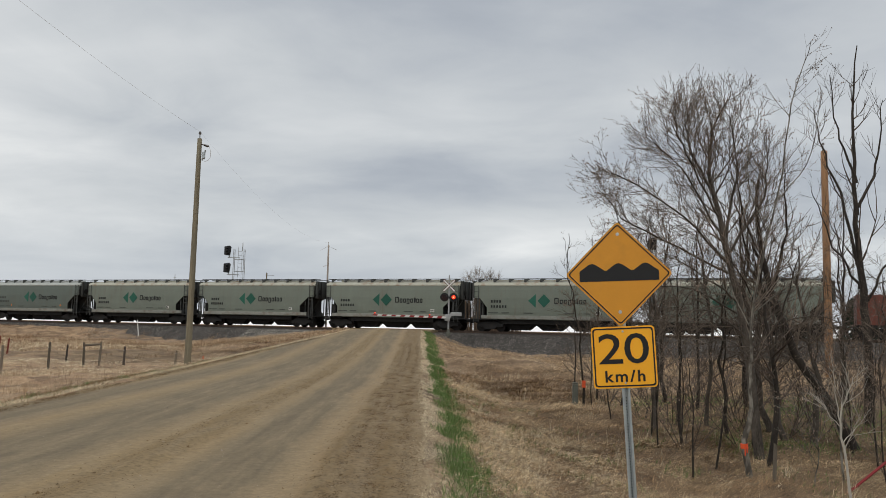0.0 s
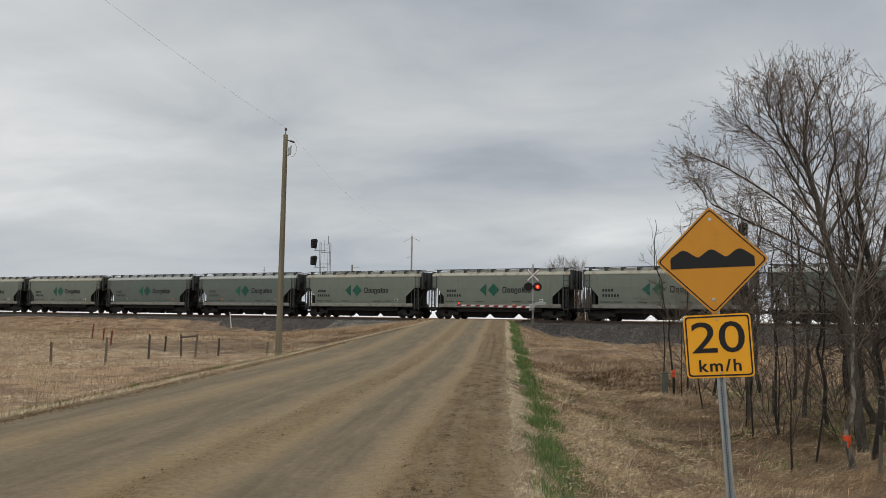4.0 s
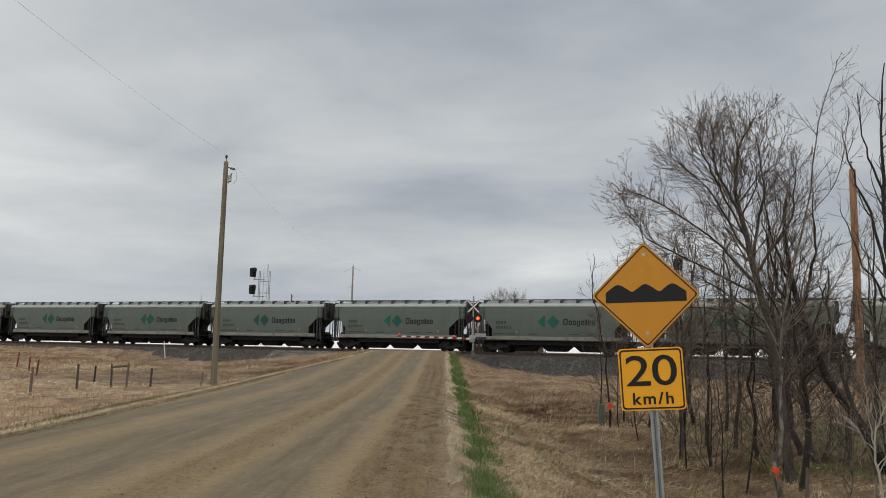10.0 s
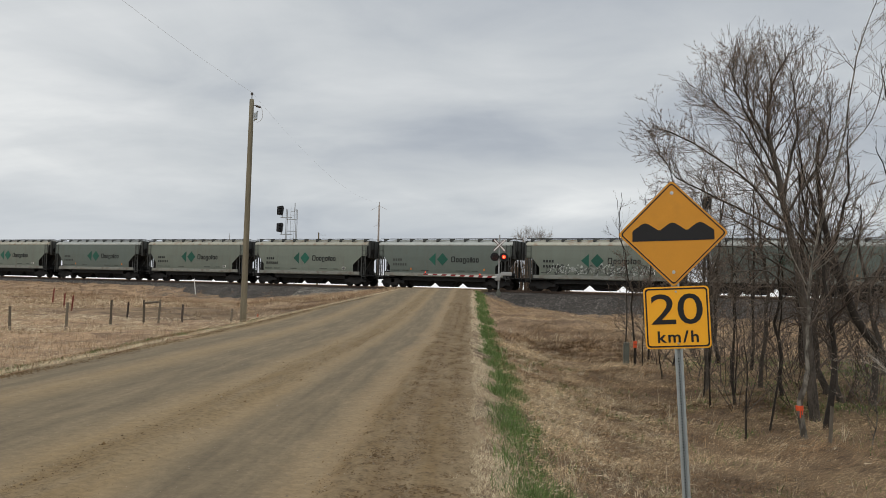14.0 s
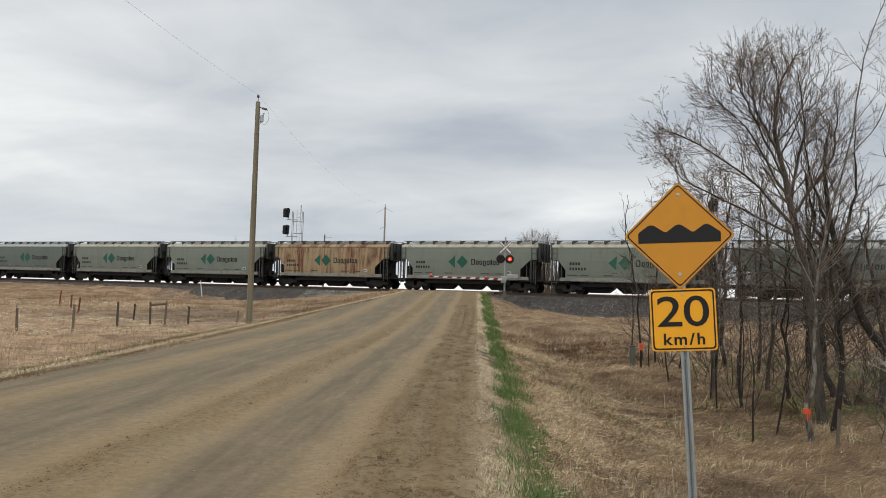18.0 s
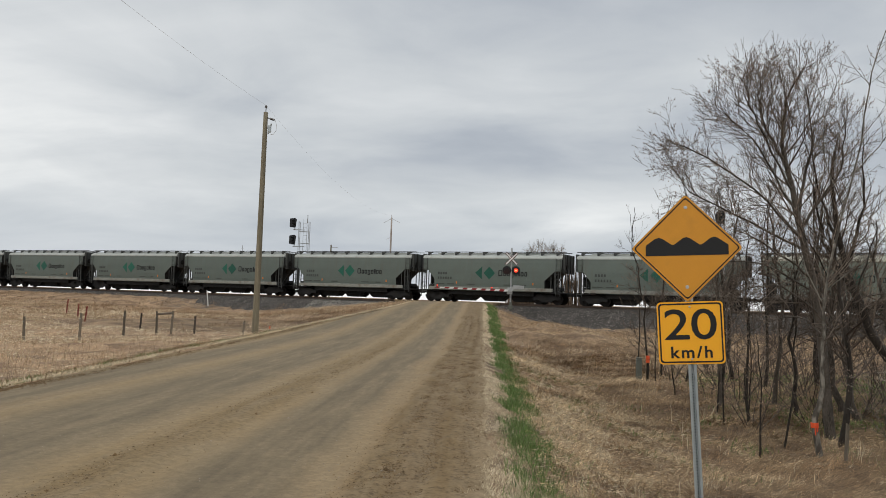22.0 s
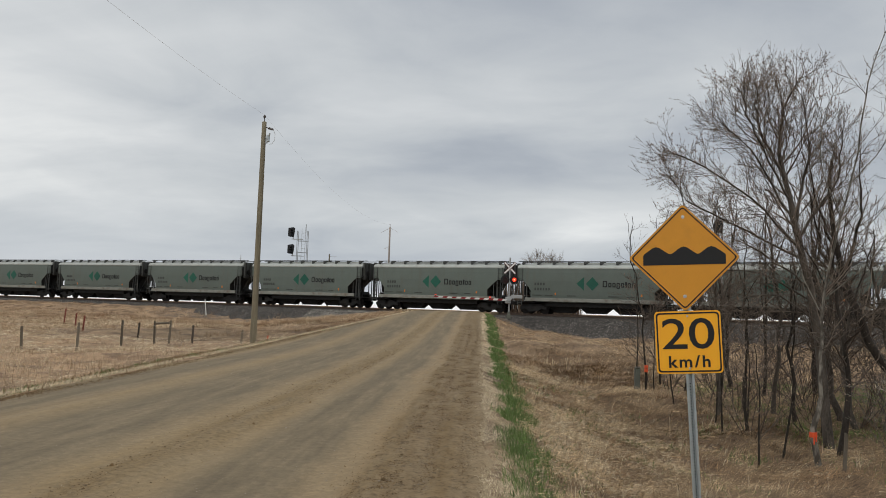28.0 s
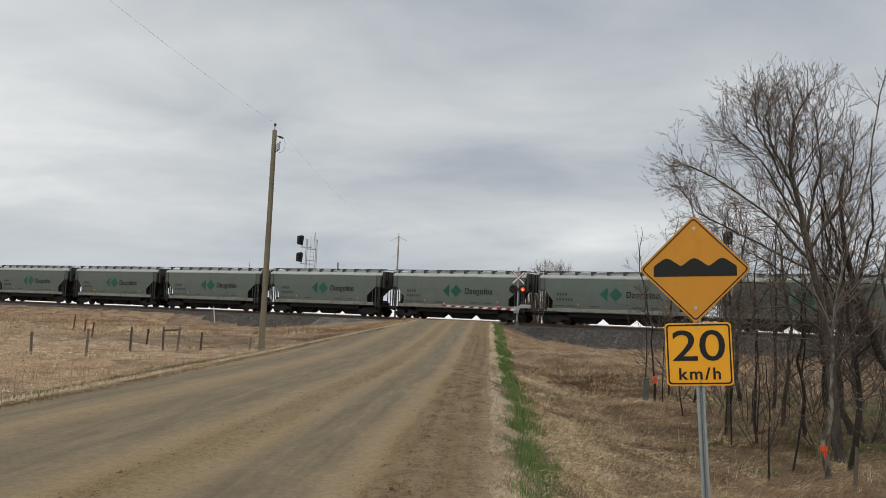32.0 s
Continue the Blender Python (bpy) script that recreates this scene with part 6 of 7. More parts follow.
# foot x, y, top x, top z, radius, side branches, reach, bark
STEMS = (
    (7.72, 25.7, 7.8, 5.0, 0.10, 16, 1.4, "bark_dark"), (5.57, 17.6, 5.55, 4.3, 0.05, 14, 1.0, "bark_dark"), (8.11, 18.1, 7.85, 4.2, 0.10, 14, 1.1, "bark_grey"),
    (8.45, 17.6, 8.2, 4.6, 0.11, 16, 1.1, "bark_grey"), (6.41, 15.0, 6.3, 4.4, 0.09, 16, 1.0, "bark_dark"), (7.43, 26.2, 7.4, 5.2, 0.10, 16, 1.4, "bark_dark"),
    (5.45, 19.4, 5.4, 5.2, 0.07, 14, 1.1, "bark_grey"), (9.6, 24.0, 9.5, 5.6, 0.09, 18, 1.4, "bark_dark"), (8.9, 21.5, 8.7, 5.0, 0.08, 16, 1.3, "bark_dark"),
    (10.4, 26.0, 10.5, 5.4, 0.08, 16, 1.4, "bark_dark"), (7.1, 20.3, 7.0, 4.9, 0.08, 18, 1.3, "bark_grey"), (6.5, 22.5, 6.3, 4.6, 0.07, 16, 1.2, "bark_dark"),
    (12.0, 23.0, 12.1, 5.4, 0.09, 18, 1.4, "bark_dark"), (9.9, 17.0, 9.8, 3.9, 0.05, 14, 1.0, "bark_dark"), (8.8, 15.0, 8.9, 3.4, 0.04, 12, 0.9, "bark_grey"),
    (6.0, 24.5, 5.9, 5.2, 0.06, 16, 1.3, "bark_dark"), (5.41, 27.2, 4.9, 4.6, 0.05, 14, 1.1, "bark_dark"), (5.77, 26.7, 5.95, 4.9, 0.05, 14, 1.2, "bark_dark"),
    (11.5, 19.0, 11.6, 4.4, 0.06, 14, 1.1, "bark_dark"), (13.5, 26.0, 13.4, 5.2, 0.08, 16, 1.4, "bark_dark"), (8.0, 23.5, 8.0, 5.0, 0.07, 16, 1.3, "bark_dark"),
    (8.2, 19.2, 8.1, 5.2, 0.12, 14, 1.2, "bark_grey"), (6.9, 18.6, 6.95, 4.4, 0.07, 16, 1.1, "bark_dark"),
)
SAPLINGS = ((4.59, 13.8, 2.0, 0.022, "bark_dark"), (7.0, 13.5, 1.9, 0.026, "bark_pale"), (6.2, 12.9, 1.1, 0.014, "bark_pale"), 
            (4.9, 21.0, 2.4, 0.022, "bark_dark"), (7.6, 13.3, 1.8, 0.02, "bark_dark"),
            (8.2, 14.6, 2.3, 0.024, "bark_dark"), (5.2, 24.8, 2.6, 0.022, "bark_dark"), (4.9, 26.0, 3.3, 0.03, "bark_dark"), (6.9, 16.9, 2.6, 0.025, "bark_dark"),
            (8.6, 16.2, 2.6, 0.025, "bark_dark"), (9.4, 15.6, 2.3, 0.022, "bark_dark"), (6.0, 18.8, 2.6, 0.022, "bark_dark"))


def build_pale_sapling():
    w = Wood(31)
    y = 10.06
    g = gz(5.37, y)
    pts, rad = w.stem([(5.37, y, g - 0.1), (5.28, y, -0.24), (5.23, y, 0.26), (5.18, y, 0.59), (5.26, y, 0.84), (5.36, y, 1.12)], 0.024, 0.005, 0.006, 16)
    w.clothe(pts, rad, 9, 0.5, 1, 0.3, 0.4, buds=False)
    for line, r in (([(5.18, y, 0.59), (5.14, y, 0.88), (5.11, y, 1.25)], 0.011), ([(5.22, y, 0.32), (5.32, y, 0.44), (5.42, y - 0.1, 0.62)], 0.010), ([(5.2, y, 0.5), (5.05, y, 0.66), (4.97, y, 0.84)], 0.009)):
        p, q = w.stem(line, r, 0.003, 0.006, 8)
        w.clothe(p, q, 5, 0.35, 1, 0.3, 0.4, buds=False)
    w.finish("shrub", (5.37, y, g), "pale grey forked sapling standing in dry grass", "bark_white", "bark_white", group="saplings in the ditch")


BRUSH = ((5.4, 16.6, 1.6), (6.9, 17.4, 1.9), (8.3, 18.6, 2.1), (6.2, 20.4, 2.2), (7.6, 21.4, 2.4), (9.4, 20.2, 2.3), (10.6, 21.8, 2.5), (5.8, 25.4, 2.4), (11.4, 18.6, 2.1), (9.6, 24.6, 2.6),
         (5.9, 21.6, 2.3), (6.8, 23.6, 2.8), (7.9, 20.2, 2.5), (8.6, 22.5, 2.9), (9.3, 18.9, 2.4), (10.2, 23.2, 3.0), (11.0, 20.4, 2.8), (12.0, 22.4, 3.0), (7.2, 26.4, 3.2), (8.9, 27.0, 3.2))


def build_grove():
    build_big_tree()
    build_aspen()
    build_dark_trees()
    build_pale_sapling()
    for i, (x, y, tx, tz, r, n, reach, bark) in enumerate(STEMS):
        tz = tz - 1.0 if y < 20 else tz + 0.3
        w = Wood(100 + i)
        g = gz(x, y)
        bend = w.rnd.uniform(-0.2, 0.2)
        pts, rad = w.stem([(x, y, g - 0.2), (x * 0.6 + tx * 0.4 + bend, y, g + (tz - g) * 0.35), (tx + bend * 0.5, y, g + (tz - g) * 0.7), (tx, y, tz)], r * 0.78, 0.008, 0.045, 14)
        if y < 20:
            w.clothe(pts, rad, n + 7, reach * 1.15, 2, 0.24, -0.05, buds=False)
        else:
            w.clothe(pts, rad, n - 4, reach * 0.8, 2, 0.3, 0.25, buds=False)
            w.clothe(pts[:8], rad[:8], 10, reach * 0.95, 2, 0.35, -0.06, buds=False)
        for c in range(2 if y < 20 else 1):
            k = w.rnd.randint(4, 9)
            p = pts[k]
            q = p + Vector((w.rnd.uniform(-0.8, 0.8), w.rnd.uniform(-0.5, 0.5), (tz - p.z) * 0.9))
            a, b = w.stem([p, p.lerp(q, 0.5) + Vector((w.rnd.uniform(-0.2, 0.2), 0, 0)), q], rad[k] * 0.6, 0.008, 0.02, 9)
            w.clothe(a, b, 4, reach * 0.7, 1, 0.2, 0.4)
        w.finish("bare_tree", (x, y, g), {"bark_dark": "leafless dark-stemmed tree in the roadside grove", "bark_grey": "leafless grey-barked tree in the roadside grove"}[bark], bark, "twig" if i % 2 else "twig_dark")
    for i, (x, y, h, r, bark) in enumerate(SAPLINGS):
        w = Wood(300 + i)
        g = gz(x, y)
        pts, rad = w.stem([(x, y, g - 0.1), (x + w.rnd.uniform(-0.1, 0.1), y, g + h * 0.5), (x + w.rnd.uniform(-0.2, 0.2), y, g + h)], r, 0.005, 0.012, 9)
        w.clothe(pts, rad, 11, 0.85, 2, 0.15, 0.3)
        w.finish("shrub", (x, y, g), "small bare sapling with thin twigs in dry grass", bark, "twig" if bark != "bark_pale" else "bark_pale", group="saplings in the ditch")
    for i, (x, y, h) in enumerate(BRUSH):
        w = Wood(400 + i)
        g = gz(x, y)
        for k in range(6):
            a = w.rnd.uniform(0, 6.283)
            p = Vector((x + 0.12 * math.cos(a), y + 0.12 * math.sin(a), g - 0.05))
            w.grow(p, Vector((math.cos(a) * w.rnd.uniform(0.2, 1.0), math.sin(a) * 0.6, 1.0)).normalized(), h * w.rnd.uniform(0.7, 1.1), 0.012, 2, -0.03, False, "trunk")
        w.finish("shrub", (x, y, g), "tangled bare bush of thin brown stems", "twig_dark", "twig_dark", group="brush among the trees")
    # far crown behind the train, shaped small and set over four times as large
    w = Wood(55)
    for k in range(15):
        a = (k - 7) / 7
        tip = Vector((0.62 * a + w.rnd.uniform(-0.05, 0.05), w.rnd.uniform(-0.4, 0.4), 2.08 - 0.28 * a * a + w.rnd.uniform(-0.1, 0.05)))
        pts, rad = w.stem([(0.02 * a, 0, 0), (0.12 * a, tip.y * 0.3, 0.7), (0.40 * a, tip.y * 0.8, 1.5), tip], 0.014, 0.003, 0.01, 9)
        w.clothe(pts, rad, 30, 0.36, 1, 0.45, 0.5, buds=False)
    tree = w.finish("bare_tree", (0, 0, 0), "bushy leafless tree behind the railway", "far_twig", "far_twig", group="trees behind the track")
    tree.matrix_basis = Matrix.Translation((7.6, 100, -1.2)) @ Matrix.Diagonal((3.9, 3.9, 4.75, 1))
    # brown thicket of bare bushes round the foot of that tree
    for i, (x, y, h) in enumerate(((3.7, 98.5, 7.2), (5.4, 97.0, 7.8), (7.2, 98.0, 8.2), (9.1, 97.2, 8.0), (11.0, 98.4, 7.4))):
        w = Wood(500 + i)
        g = gz(x, y)
        for k in range(64):
            p = Vector((x + w.rnd.uniform(-1.0, 1.0), y + w.rnd.uniform(-0.9, 0.9), g - 0.2))
            top = Vector((p.x + w.rnd.uniform(-0.5, 0.5), p.y + w.rnd.uniform(-0.4, 0.4), g + h * w.rnd.uniform(0.65, 1.0)))
            r = w.rnd.uniform(0.035, 0.075)
            w.limb(w.curve([p, p.lerp(top, 0.5) + Vector((w.rnd.uniform(-0.2, 0.2), 0, 0)), top], 5), [r, r * 0.9, r * 0.75, r * 0.6, r * 0.3], "trunk")
        for k in range(16):
            a = w.rnd.uniform(0, 6.283)
            p = Vector((x + w.rnd.uniform(-0.8, 0.8), y + w.rnd.uniform(-0.6, 0.6), g + w.rnd.uniform(0.5, h * 0.6)))
            w.grow(p, Vector((math.cos(a), 0.5 * math.sin(a), 0.9)).normalized(), 1.7, 0.03, 2, 0.1, False)
        w.finish("shrub", (x, y, g), "dense bare brown bush behind the railway", "thicket", "thicket", group="trees behind the track")
    # dark spruces behind the track at the far end of the view
    for i, (x, y, h) in enumerate(((35.0, 65.5, 4.6), (37.3, 67.0, 5.2), (33.6, 70.0, 4.2))):
        rnd = random.Random(70 + i)
        g = gz(x, y)
        tree = thing("spruce", Matrix.Translation((x, y, g)), "small dark spruce behind the railway", "tree", "trees behind the track")
        part("trunk", tube((0, 0, -0.2), (0, 0, h), 0.12, 0.02, 8), "bark_dark", tree)
        v, f = [], []
        for c in range(900):
            t = rnd.random() ** 0.8
            a = rnd.uniform(0, 6.283)
            rr = (1 - t) * 1.5 * rnd.uniform(0.5, 1.0) + 0.05
            p = Vector((math.cos(a) * rr, math.sin(a) * rr, 0.4 + t * (h - 0.3) - rr * 0.25))
            q = Vector((math.cos(a), math.sin(a), -0.3)) * rnd.uniform(0.2, 0.45)
            s = Vector((-math.sin(a), math.cos(a), 0)) * rnd.uniform(0.06, 0.14)
            k = len(v)
            v += [p - q * 0.4 - s, p - q * 0.4 + s, p + q, p + Vector((0, 0, 0.1))]
            f += [(k, k + 1, k + 2), (k, k + 2, k + 3), (k + 1, k + 3, k + 2)]
        ob = array_mesh("crown", np.array([tuple(p) for p in v]), np.array(f), "spruce")
        ob.parent = tree


# ---------------------------------------------------------------- grass
def blades(name, x, y, z, h, w, lean, mat, label, category, seed, comb=False, stray=0.6):
    """Bent blades of grass in one mesh: a foot, a knee and a tip each."""
    rng = np.random.RandomState(seed)
    n = len(x)
    a, b = rng.uniform(0, 2 * np.pi, n), rng.uniform(0, 2 * np.pi, n)
    if comb and stray < 0.5:         # laid over in broad swathes
        a = 1.0 * bumps(x, y, 0.45, 5.0) + 0.45 * bumps(x, y, 1.8, 6.0) - 0.35 + rng.normal(0, stray, n)
        b = a + np.pi / 2 + rng.normal(0, 0.3, n)
    elif comb:
        a = 1.3 * bumps(x, y, 0.8, 5.0) + 1.2 * bumps(x, y, 2.1, 6.0) - 0.5 + rng.normal(0, stray, n)
        b = a + np.pi / 2 + rng.normal(0, 0.5, n)
    d = np.stack([np.cos(a), np.sin(a), np.zeros(n)], 1)
    s = np.stack([np.cos(b), np.sin(b), np.zeros(n)], 1) * (w / 2)[:, None]
    p = np.stack([x, y, z], 1)
    knee = p + d * (h * lean * 0.35)[:, None] + np.array([0, 0, 1]) * (h * np.sqrt(np.maximum(0.05, 1 - lean ** 2)) * 0.6)[:, None]
    tip = p + d * (h * lean)[:, None] + np.array([0, 0, 1]) * (h * np.sqrt(np.maximum(0.02, 1 - lean ** 2)))[:, None]
    v = np.stack([p - s, p + s, knee + s * 0.8, knee - s * 0.8, tip], 1)
    f = np.array([(0, 1, 2), (0, 2, 3), (3, 2, 4)])
    ob = array_mesh(name, v.reshape(-1, 3), (f[None] + 5 * np.arange(n)[:, None, None]).reshape(-1, 3), mat)
    return tagged(ob, label, category, kind="stuff")


def litter(name, x, y, z, length, w, mat, label, category, seed):
    """Loose broken straws lying every way, a sliver each, in one mesh."""
    rng = np.random.RandomState(seed)
    n = len(x)
    a, tilt = rng.uniform(0, 2 * np.pi, n), rng.normal(0.12, 0.22, n)
    d = np.stack([np.cos(a) * np.cos(tilt), np.sin(a) * np.cos(tilt), np.sin(tilt)], 1) * length[:, None]
    c = np.stack([-np.sin(a), np.cos(a), np.full(n, 0.6)], 1) * (w / 2)[:, None]
    p = np.stack([x, y, z], 1)
    v = np.stack([p - d * 0.5 - c, p - d * 0.5 + c, p + d * 0.5], 1)
    ob = array_mesh(name, v.reshape(-1, 3), np.arange(3 * n).reshape(-1, 3), mat)
    return tagged(ob, label, category, kind="stuff")


def clumpy(rng, n, x0, x1, y0, y1, power=1.0, clump=0.0, per=10):
    k = max(1, n // per)
    cx, cy = rng.uniform(x0, x1, k), y0 + (y1 - y0) * rng.rand(k) ** power
    i = rng.randint(0, k, n)
    return cx[i] + rng.normal(0, clump, n), cy[i] + rng.normal(0, clump, n)


def build_grass():
    rng = np.random.RandomState(8)
    L, C = "dry straw-coloured grass, bent and matted", "grass"
    # ditch and shoulder on the near side of the trees
    for nm, mat, n, hm, sd in (("dry_grass", "dry_grass", 150000, 0.17, 1), ("matted_grass", "dark_grass", 90000, 0.15, 2), ("bleached_grass", "pale_grass", 56000, 0.15, 3)):
        x, y = clumpy(rng, n, 0.7, 12.5, 4.5, 34, 1.7, 0.12, 9)
        patch = 0.45 * bumps(x, y, 0.9, 7.0) + 0.5 * bumps(x, y, 3.7, 8.0) + 0.45 * rng.randn(n)
        keep = patch > 0.0 - 0.08 * np.clip(x - 3, 0, 5) if mat == "dark_grass" else patch < (0.35 if mat == "dry_grass" else -0.05) - 0.24 * np.clip(x - 3.6, 0, 6)
        ok = (x > 0.55) & (y > 3.5) & keep
        x, y = x[ok], y[ok]
        far = np.clip(y / 14, 0.75, 2.0)
        blades(nm, x, y, ground_z(x, y) - 0.005, rng.uniform(0.5, 1.5, len(x)) * hm, rng.uniform(0.0025, 0.007, len(x)) * far, 1 - 0.45 * rng.rand(len(x)) ** 3.5, mat, L + " in the ditch", C, sd, True)
    for nm, mat, n, sd in (("straw_litter", "dry_grass", 90000, 41), ("bleached_litter", "pale_grass", 34000, 42)):
        x, y = clumpy(rng, n, 0.75, 9.5, 4.4, 28, 1.8, 0.15, 14)
        ok = (x > 0.6) & ((x < 2.9 + 0.5 * rng.randn(n)) | (rng.rand(n) < 0.3)) & (bumps(x, y, 1.1, 15.0) + 0.5 * bumps(x, y, 4.0, 16.0) + 0.4 * rng.randn(n) < (0.5 if mat == "dry_grass" else -0.1))
        x, y = x[ok], y[ok]
        litter(nm, x, y, ground_z(x, y) + rng.uniform(0.005, 0.075, len(x)), rng.uniform(0.05, 0.17, len(x)), rng.uniform(0.004, 0.008, len(x)) * np.clip(y / 12, 0.7, 2.2), mat, "broken dead straw lying loose in the ditch", C, sd)
    x, y = clumpy(rng, 90000, -44, -8, 10, 62, 1.5, 0.3, 14)
    ok = (x < road_left(y) - 0.3) & (np.hypot(x + 13.5, y - 46) > 8.5 + 2 * rng.rand(len(x))) & (track_d(x, y) < -24 + 4 * rng.rand(len(x)) + 12 * sstep(-26, -36, x)) & (x > -0.72 * y - 8) & (bumps(x, y * 1.6, 0.5, 21.0) + 0.4 * rng.randn(len(x)) < 0.35)
    x, y = x[ok], y[ok]
    litter("field_litter", x, y, ground_z(x, y) + rng.uniform(0.01, 0.16, len(x)), rng.uniform(0.08, 0.26, len(x)), rng.uniform(0.008, 0.016, len(x)) * np.clip(y / 30, 0.6, 2.0), "pale_grass", "broken bleached straw matted over the field", C, 43)
    x, y = clumpy(rng, 34000, 0.7, 22, 27, 64, 1.0, 0.3, 16)
    ok = (track_d(x, y) < -6.3) & ((x > 7) | (y + 0.5 * x > 36 + rng.rand(len(x)))) & (bumps(x, y, 0.8, 22.0) + 0.4 * rng.randn(len(x)) < 0.45)
    x, y = x[ok], y[ok]
    litter("bank_litter", x, y, ground_z(x, y) + rng.uniform(0.02, 0.16, len(x)), rng.uniform(0.10, 0.26, len(x)), rng.uniform(0.007, 0.013, len(x)), "dry_grass", "broken straw on the bank below the railway", C, 45)
    x, y = clumpy(rng, 34000, -26, -9.5, 36, 66, 1.3, 0.45, 34)
    d = track_d(x, y)
    ok = (x < road_left(y) - 0.8) & (d < -6.5 - rng.rand(len(x))) & (d > -25 - 4 * rng.rand(len(x)) + 9 * sstep(-18, -28, x)) & (bumps(x, y * 1.5, 0.5, 23.0) + 0.3 * rng.randn(len(x)) > -0.35)
    x, y = x[ok], y[ok]
    blades("hollow_weeds", x, y, ground_z(x, y) - 0.02, rng.uniform(0.1, 0.3, len(x)), rng.uniform(0.010, 0.022, len(x)), 1 - 0.4 * rng.rand(len(x)) ** 1.4, "tangle", "dark dead weeds in the hollow below the bank", C, 44, True)
    # long grass beaten flat, lying in combed swathes
    for nm, mat, n, sd in (("lodged_grass", "dark_grass", 46000, 31), ("lodged_straw", "dry_grass", 22000, 32), ("lodged_weeds", "tangle", 36000, 33)):
        x, y = clumpy(rng, n, 1.7, 9.5, 4.6, 24, 1.6, 0.16, 22)
        wave = bumps(x, y, 1.5, 12.0) + 0.6 * bumps(x, y, 4.5, 13.0)
        ok = (x > 1.5 + 0.35 * rng.rand(n)) & ((wave > -0.35) if mat == "dark_grass" else (wave < 0.1) if mat == "tangle" else (wave > 0.1))
        x, y = x[ok], y[ok]
        blades(nm, x, y, ground_z(x, y) - 0.004, rng.uniform(0.22, 0.55, len(x)), rng.uniform(0.003, 0.0065, len(x)) * np.clip(y / 13, 0.7, 1.8), 1 - 0.09 * rng.rand(len(x)) ** 1.5, mat, "long dead grass beaten flat in the ditch", C, sd, True, 0.2)
    # dark tangle of weeds on the steep bank in front of the railway
    x, y = clumpy(rng, 20000, 1.9, 6.2, 24, 37, 1.0, 0.3, 30)
    ok = (np.abs(y + 0.5 * x - 32.5 + 0.8 * bumps(x, y, 0.8, 14.0)) < 4.2 + 0.8 * rng.randn(len(x))) & (x > 2.2 + 0.5 * rng.randn(len(x)))
    x, y = x[ok], y[ok]
    blades("bank_tangle", x, y, ground_z(x, y) - 0.01, rng.uniform(0.10, 0.32, len(x)), rng.uniform(0.006, 0.013, len(x)), 1 - 0.3 * rng.rand(len(x)) ** 1.6, "tangle", "dark tangled dead weeds on the steep bank", C, 34, True, 1.1)
    x, y = clumpy(rng, 12000, 6.5, 13, 16, 27, 1.0, 0.35, 60)
    blades("grove_green", x, y, ground_z(x, y) - 0.01, rng.uniform(0.05, 0.15, len(x)), rng.uniform(0.006, 0.013, len(x)), rng.uniform(0.2, 0.85, len(x)), "green_grass", "thin new green grass under the bare trees", C, 35)
    x, y = clumpy(rng, 700, 0.9, 12, 5, 34, 1.5, 0.15, 3)
    blades("standing_stalks", x, y, ground_z(x, y) - 0.01, rng.uniform(0.2, 0.5, len(x)), rng.uniform(0.003, 0.006, len(x)) * np.clip(y / 14, 0.8, 2.4), rng.uniform(0.1, 0.6, len(x)), "pale_grass", "thin dead grass stalks still standing in the ditch", C, 15)
    x, y = clumpy(rng, 9000, 0.95, 3.0, 5, 30, 1.5, 0.08, 30)
    blades("ditch_tussocks", x, y, ground_z(x, y) - 0.01, rng.uniform(0.08, 0.22, len(x)), rng.uniform(0.0025, 0.005, len(x)) * np.clip(y / 14, 0.8, 2.0), 1 - 0.55 * rng.rand(len(x)) ** 1.4, "pale_grass", "bleached grass tussocks in the ditch", C, 19)
    # pale fringe along the road edge
    x, y = clumpy(rng, 46000, 0.04, 0.50, 4.2, 66, 1.9, 0.08, 9)
    ok = bumps(x * 3, y * 1.3, 1.4, 3.0) + 0.3 * rng.randn(len(x)) > -0.15
    x, y = x[ok], y[ok]
    z = np.maximum(ground_z(x, y), np.where(x < 0.15, road_z(x, y), -9))
    blades("road_edge_grass", x, y, z, rng.uniform(0.02, 0.07, len(x)), rng.uniform(0.003, 0.0055, len(x)) * np.clip(y / 14, 0.8, 3), rng.uniform(0.7, 0.99, len(x)), "pale_grass", "bleached short grass along the road edge", C, 4)
    # fresh green strip
    x, y = clumpy(rng, 42000, 0.36, 1.02, 4.2, 68, 1.9, 0.09, 24)
    ok = bumps(x * 2.2, y * 1.5, 1.3, 4.0) + 0.8 * bumps(x * 2, y, 4.0, 2.0) + 0.35 * sstep(26, 46, y) - 2.6 * np.abs(x - 0.66 - 0.08 * bumps(y * 0, y, 0.8, 1.0)) + 0.25 * rng.randn(len(x)) > -0.55
    x, y = x[ok], y[ok]
    blades("green_verge", x, y, ground_z(x, y) - 0.01, (0.05 + 0.15 * rng.rand(len(x)) ** 1.6) * (1 + 0.4 * bumps(x, y, 3.0, 8.0)), rng.uniform(0.004, 0.0085, len(x)) * np.clip(y / 12, 0.8, 3.8), rng.uniform(0.2, 0.92, len(x)), "green_grass", "strip of fresh green grass along the road shoulder", C, 5)
    x, y = clumpy(rng, 5000, 0.9, 9, 5, 24, 1.2, 0.25, 60)
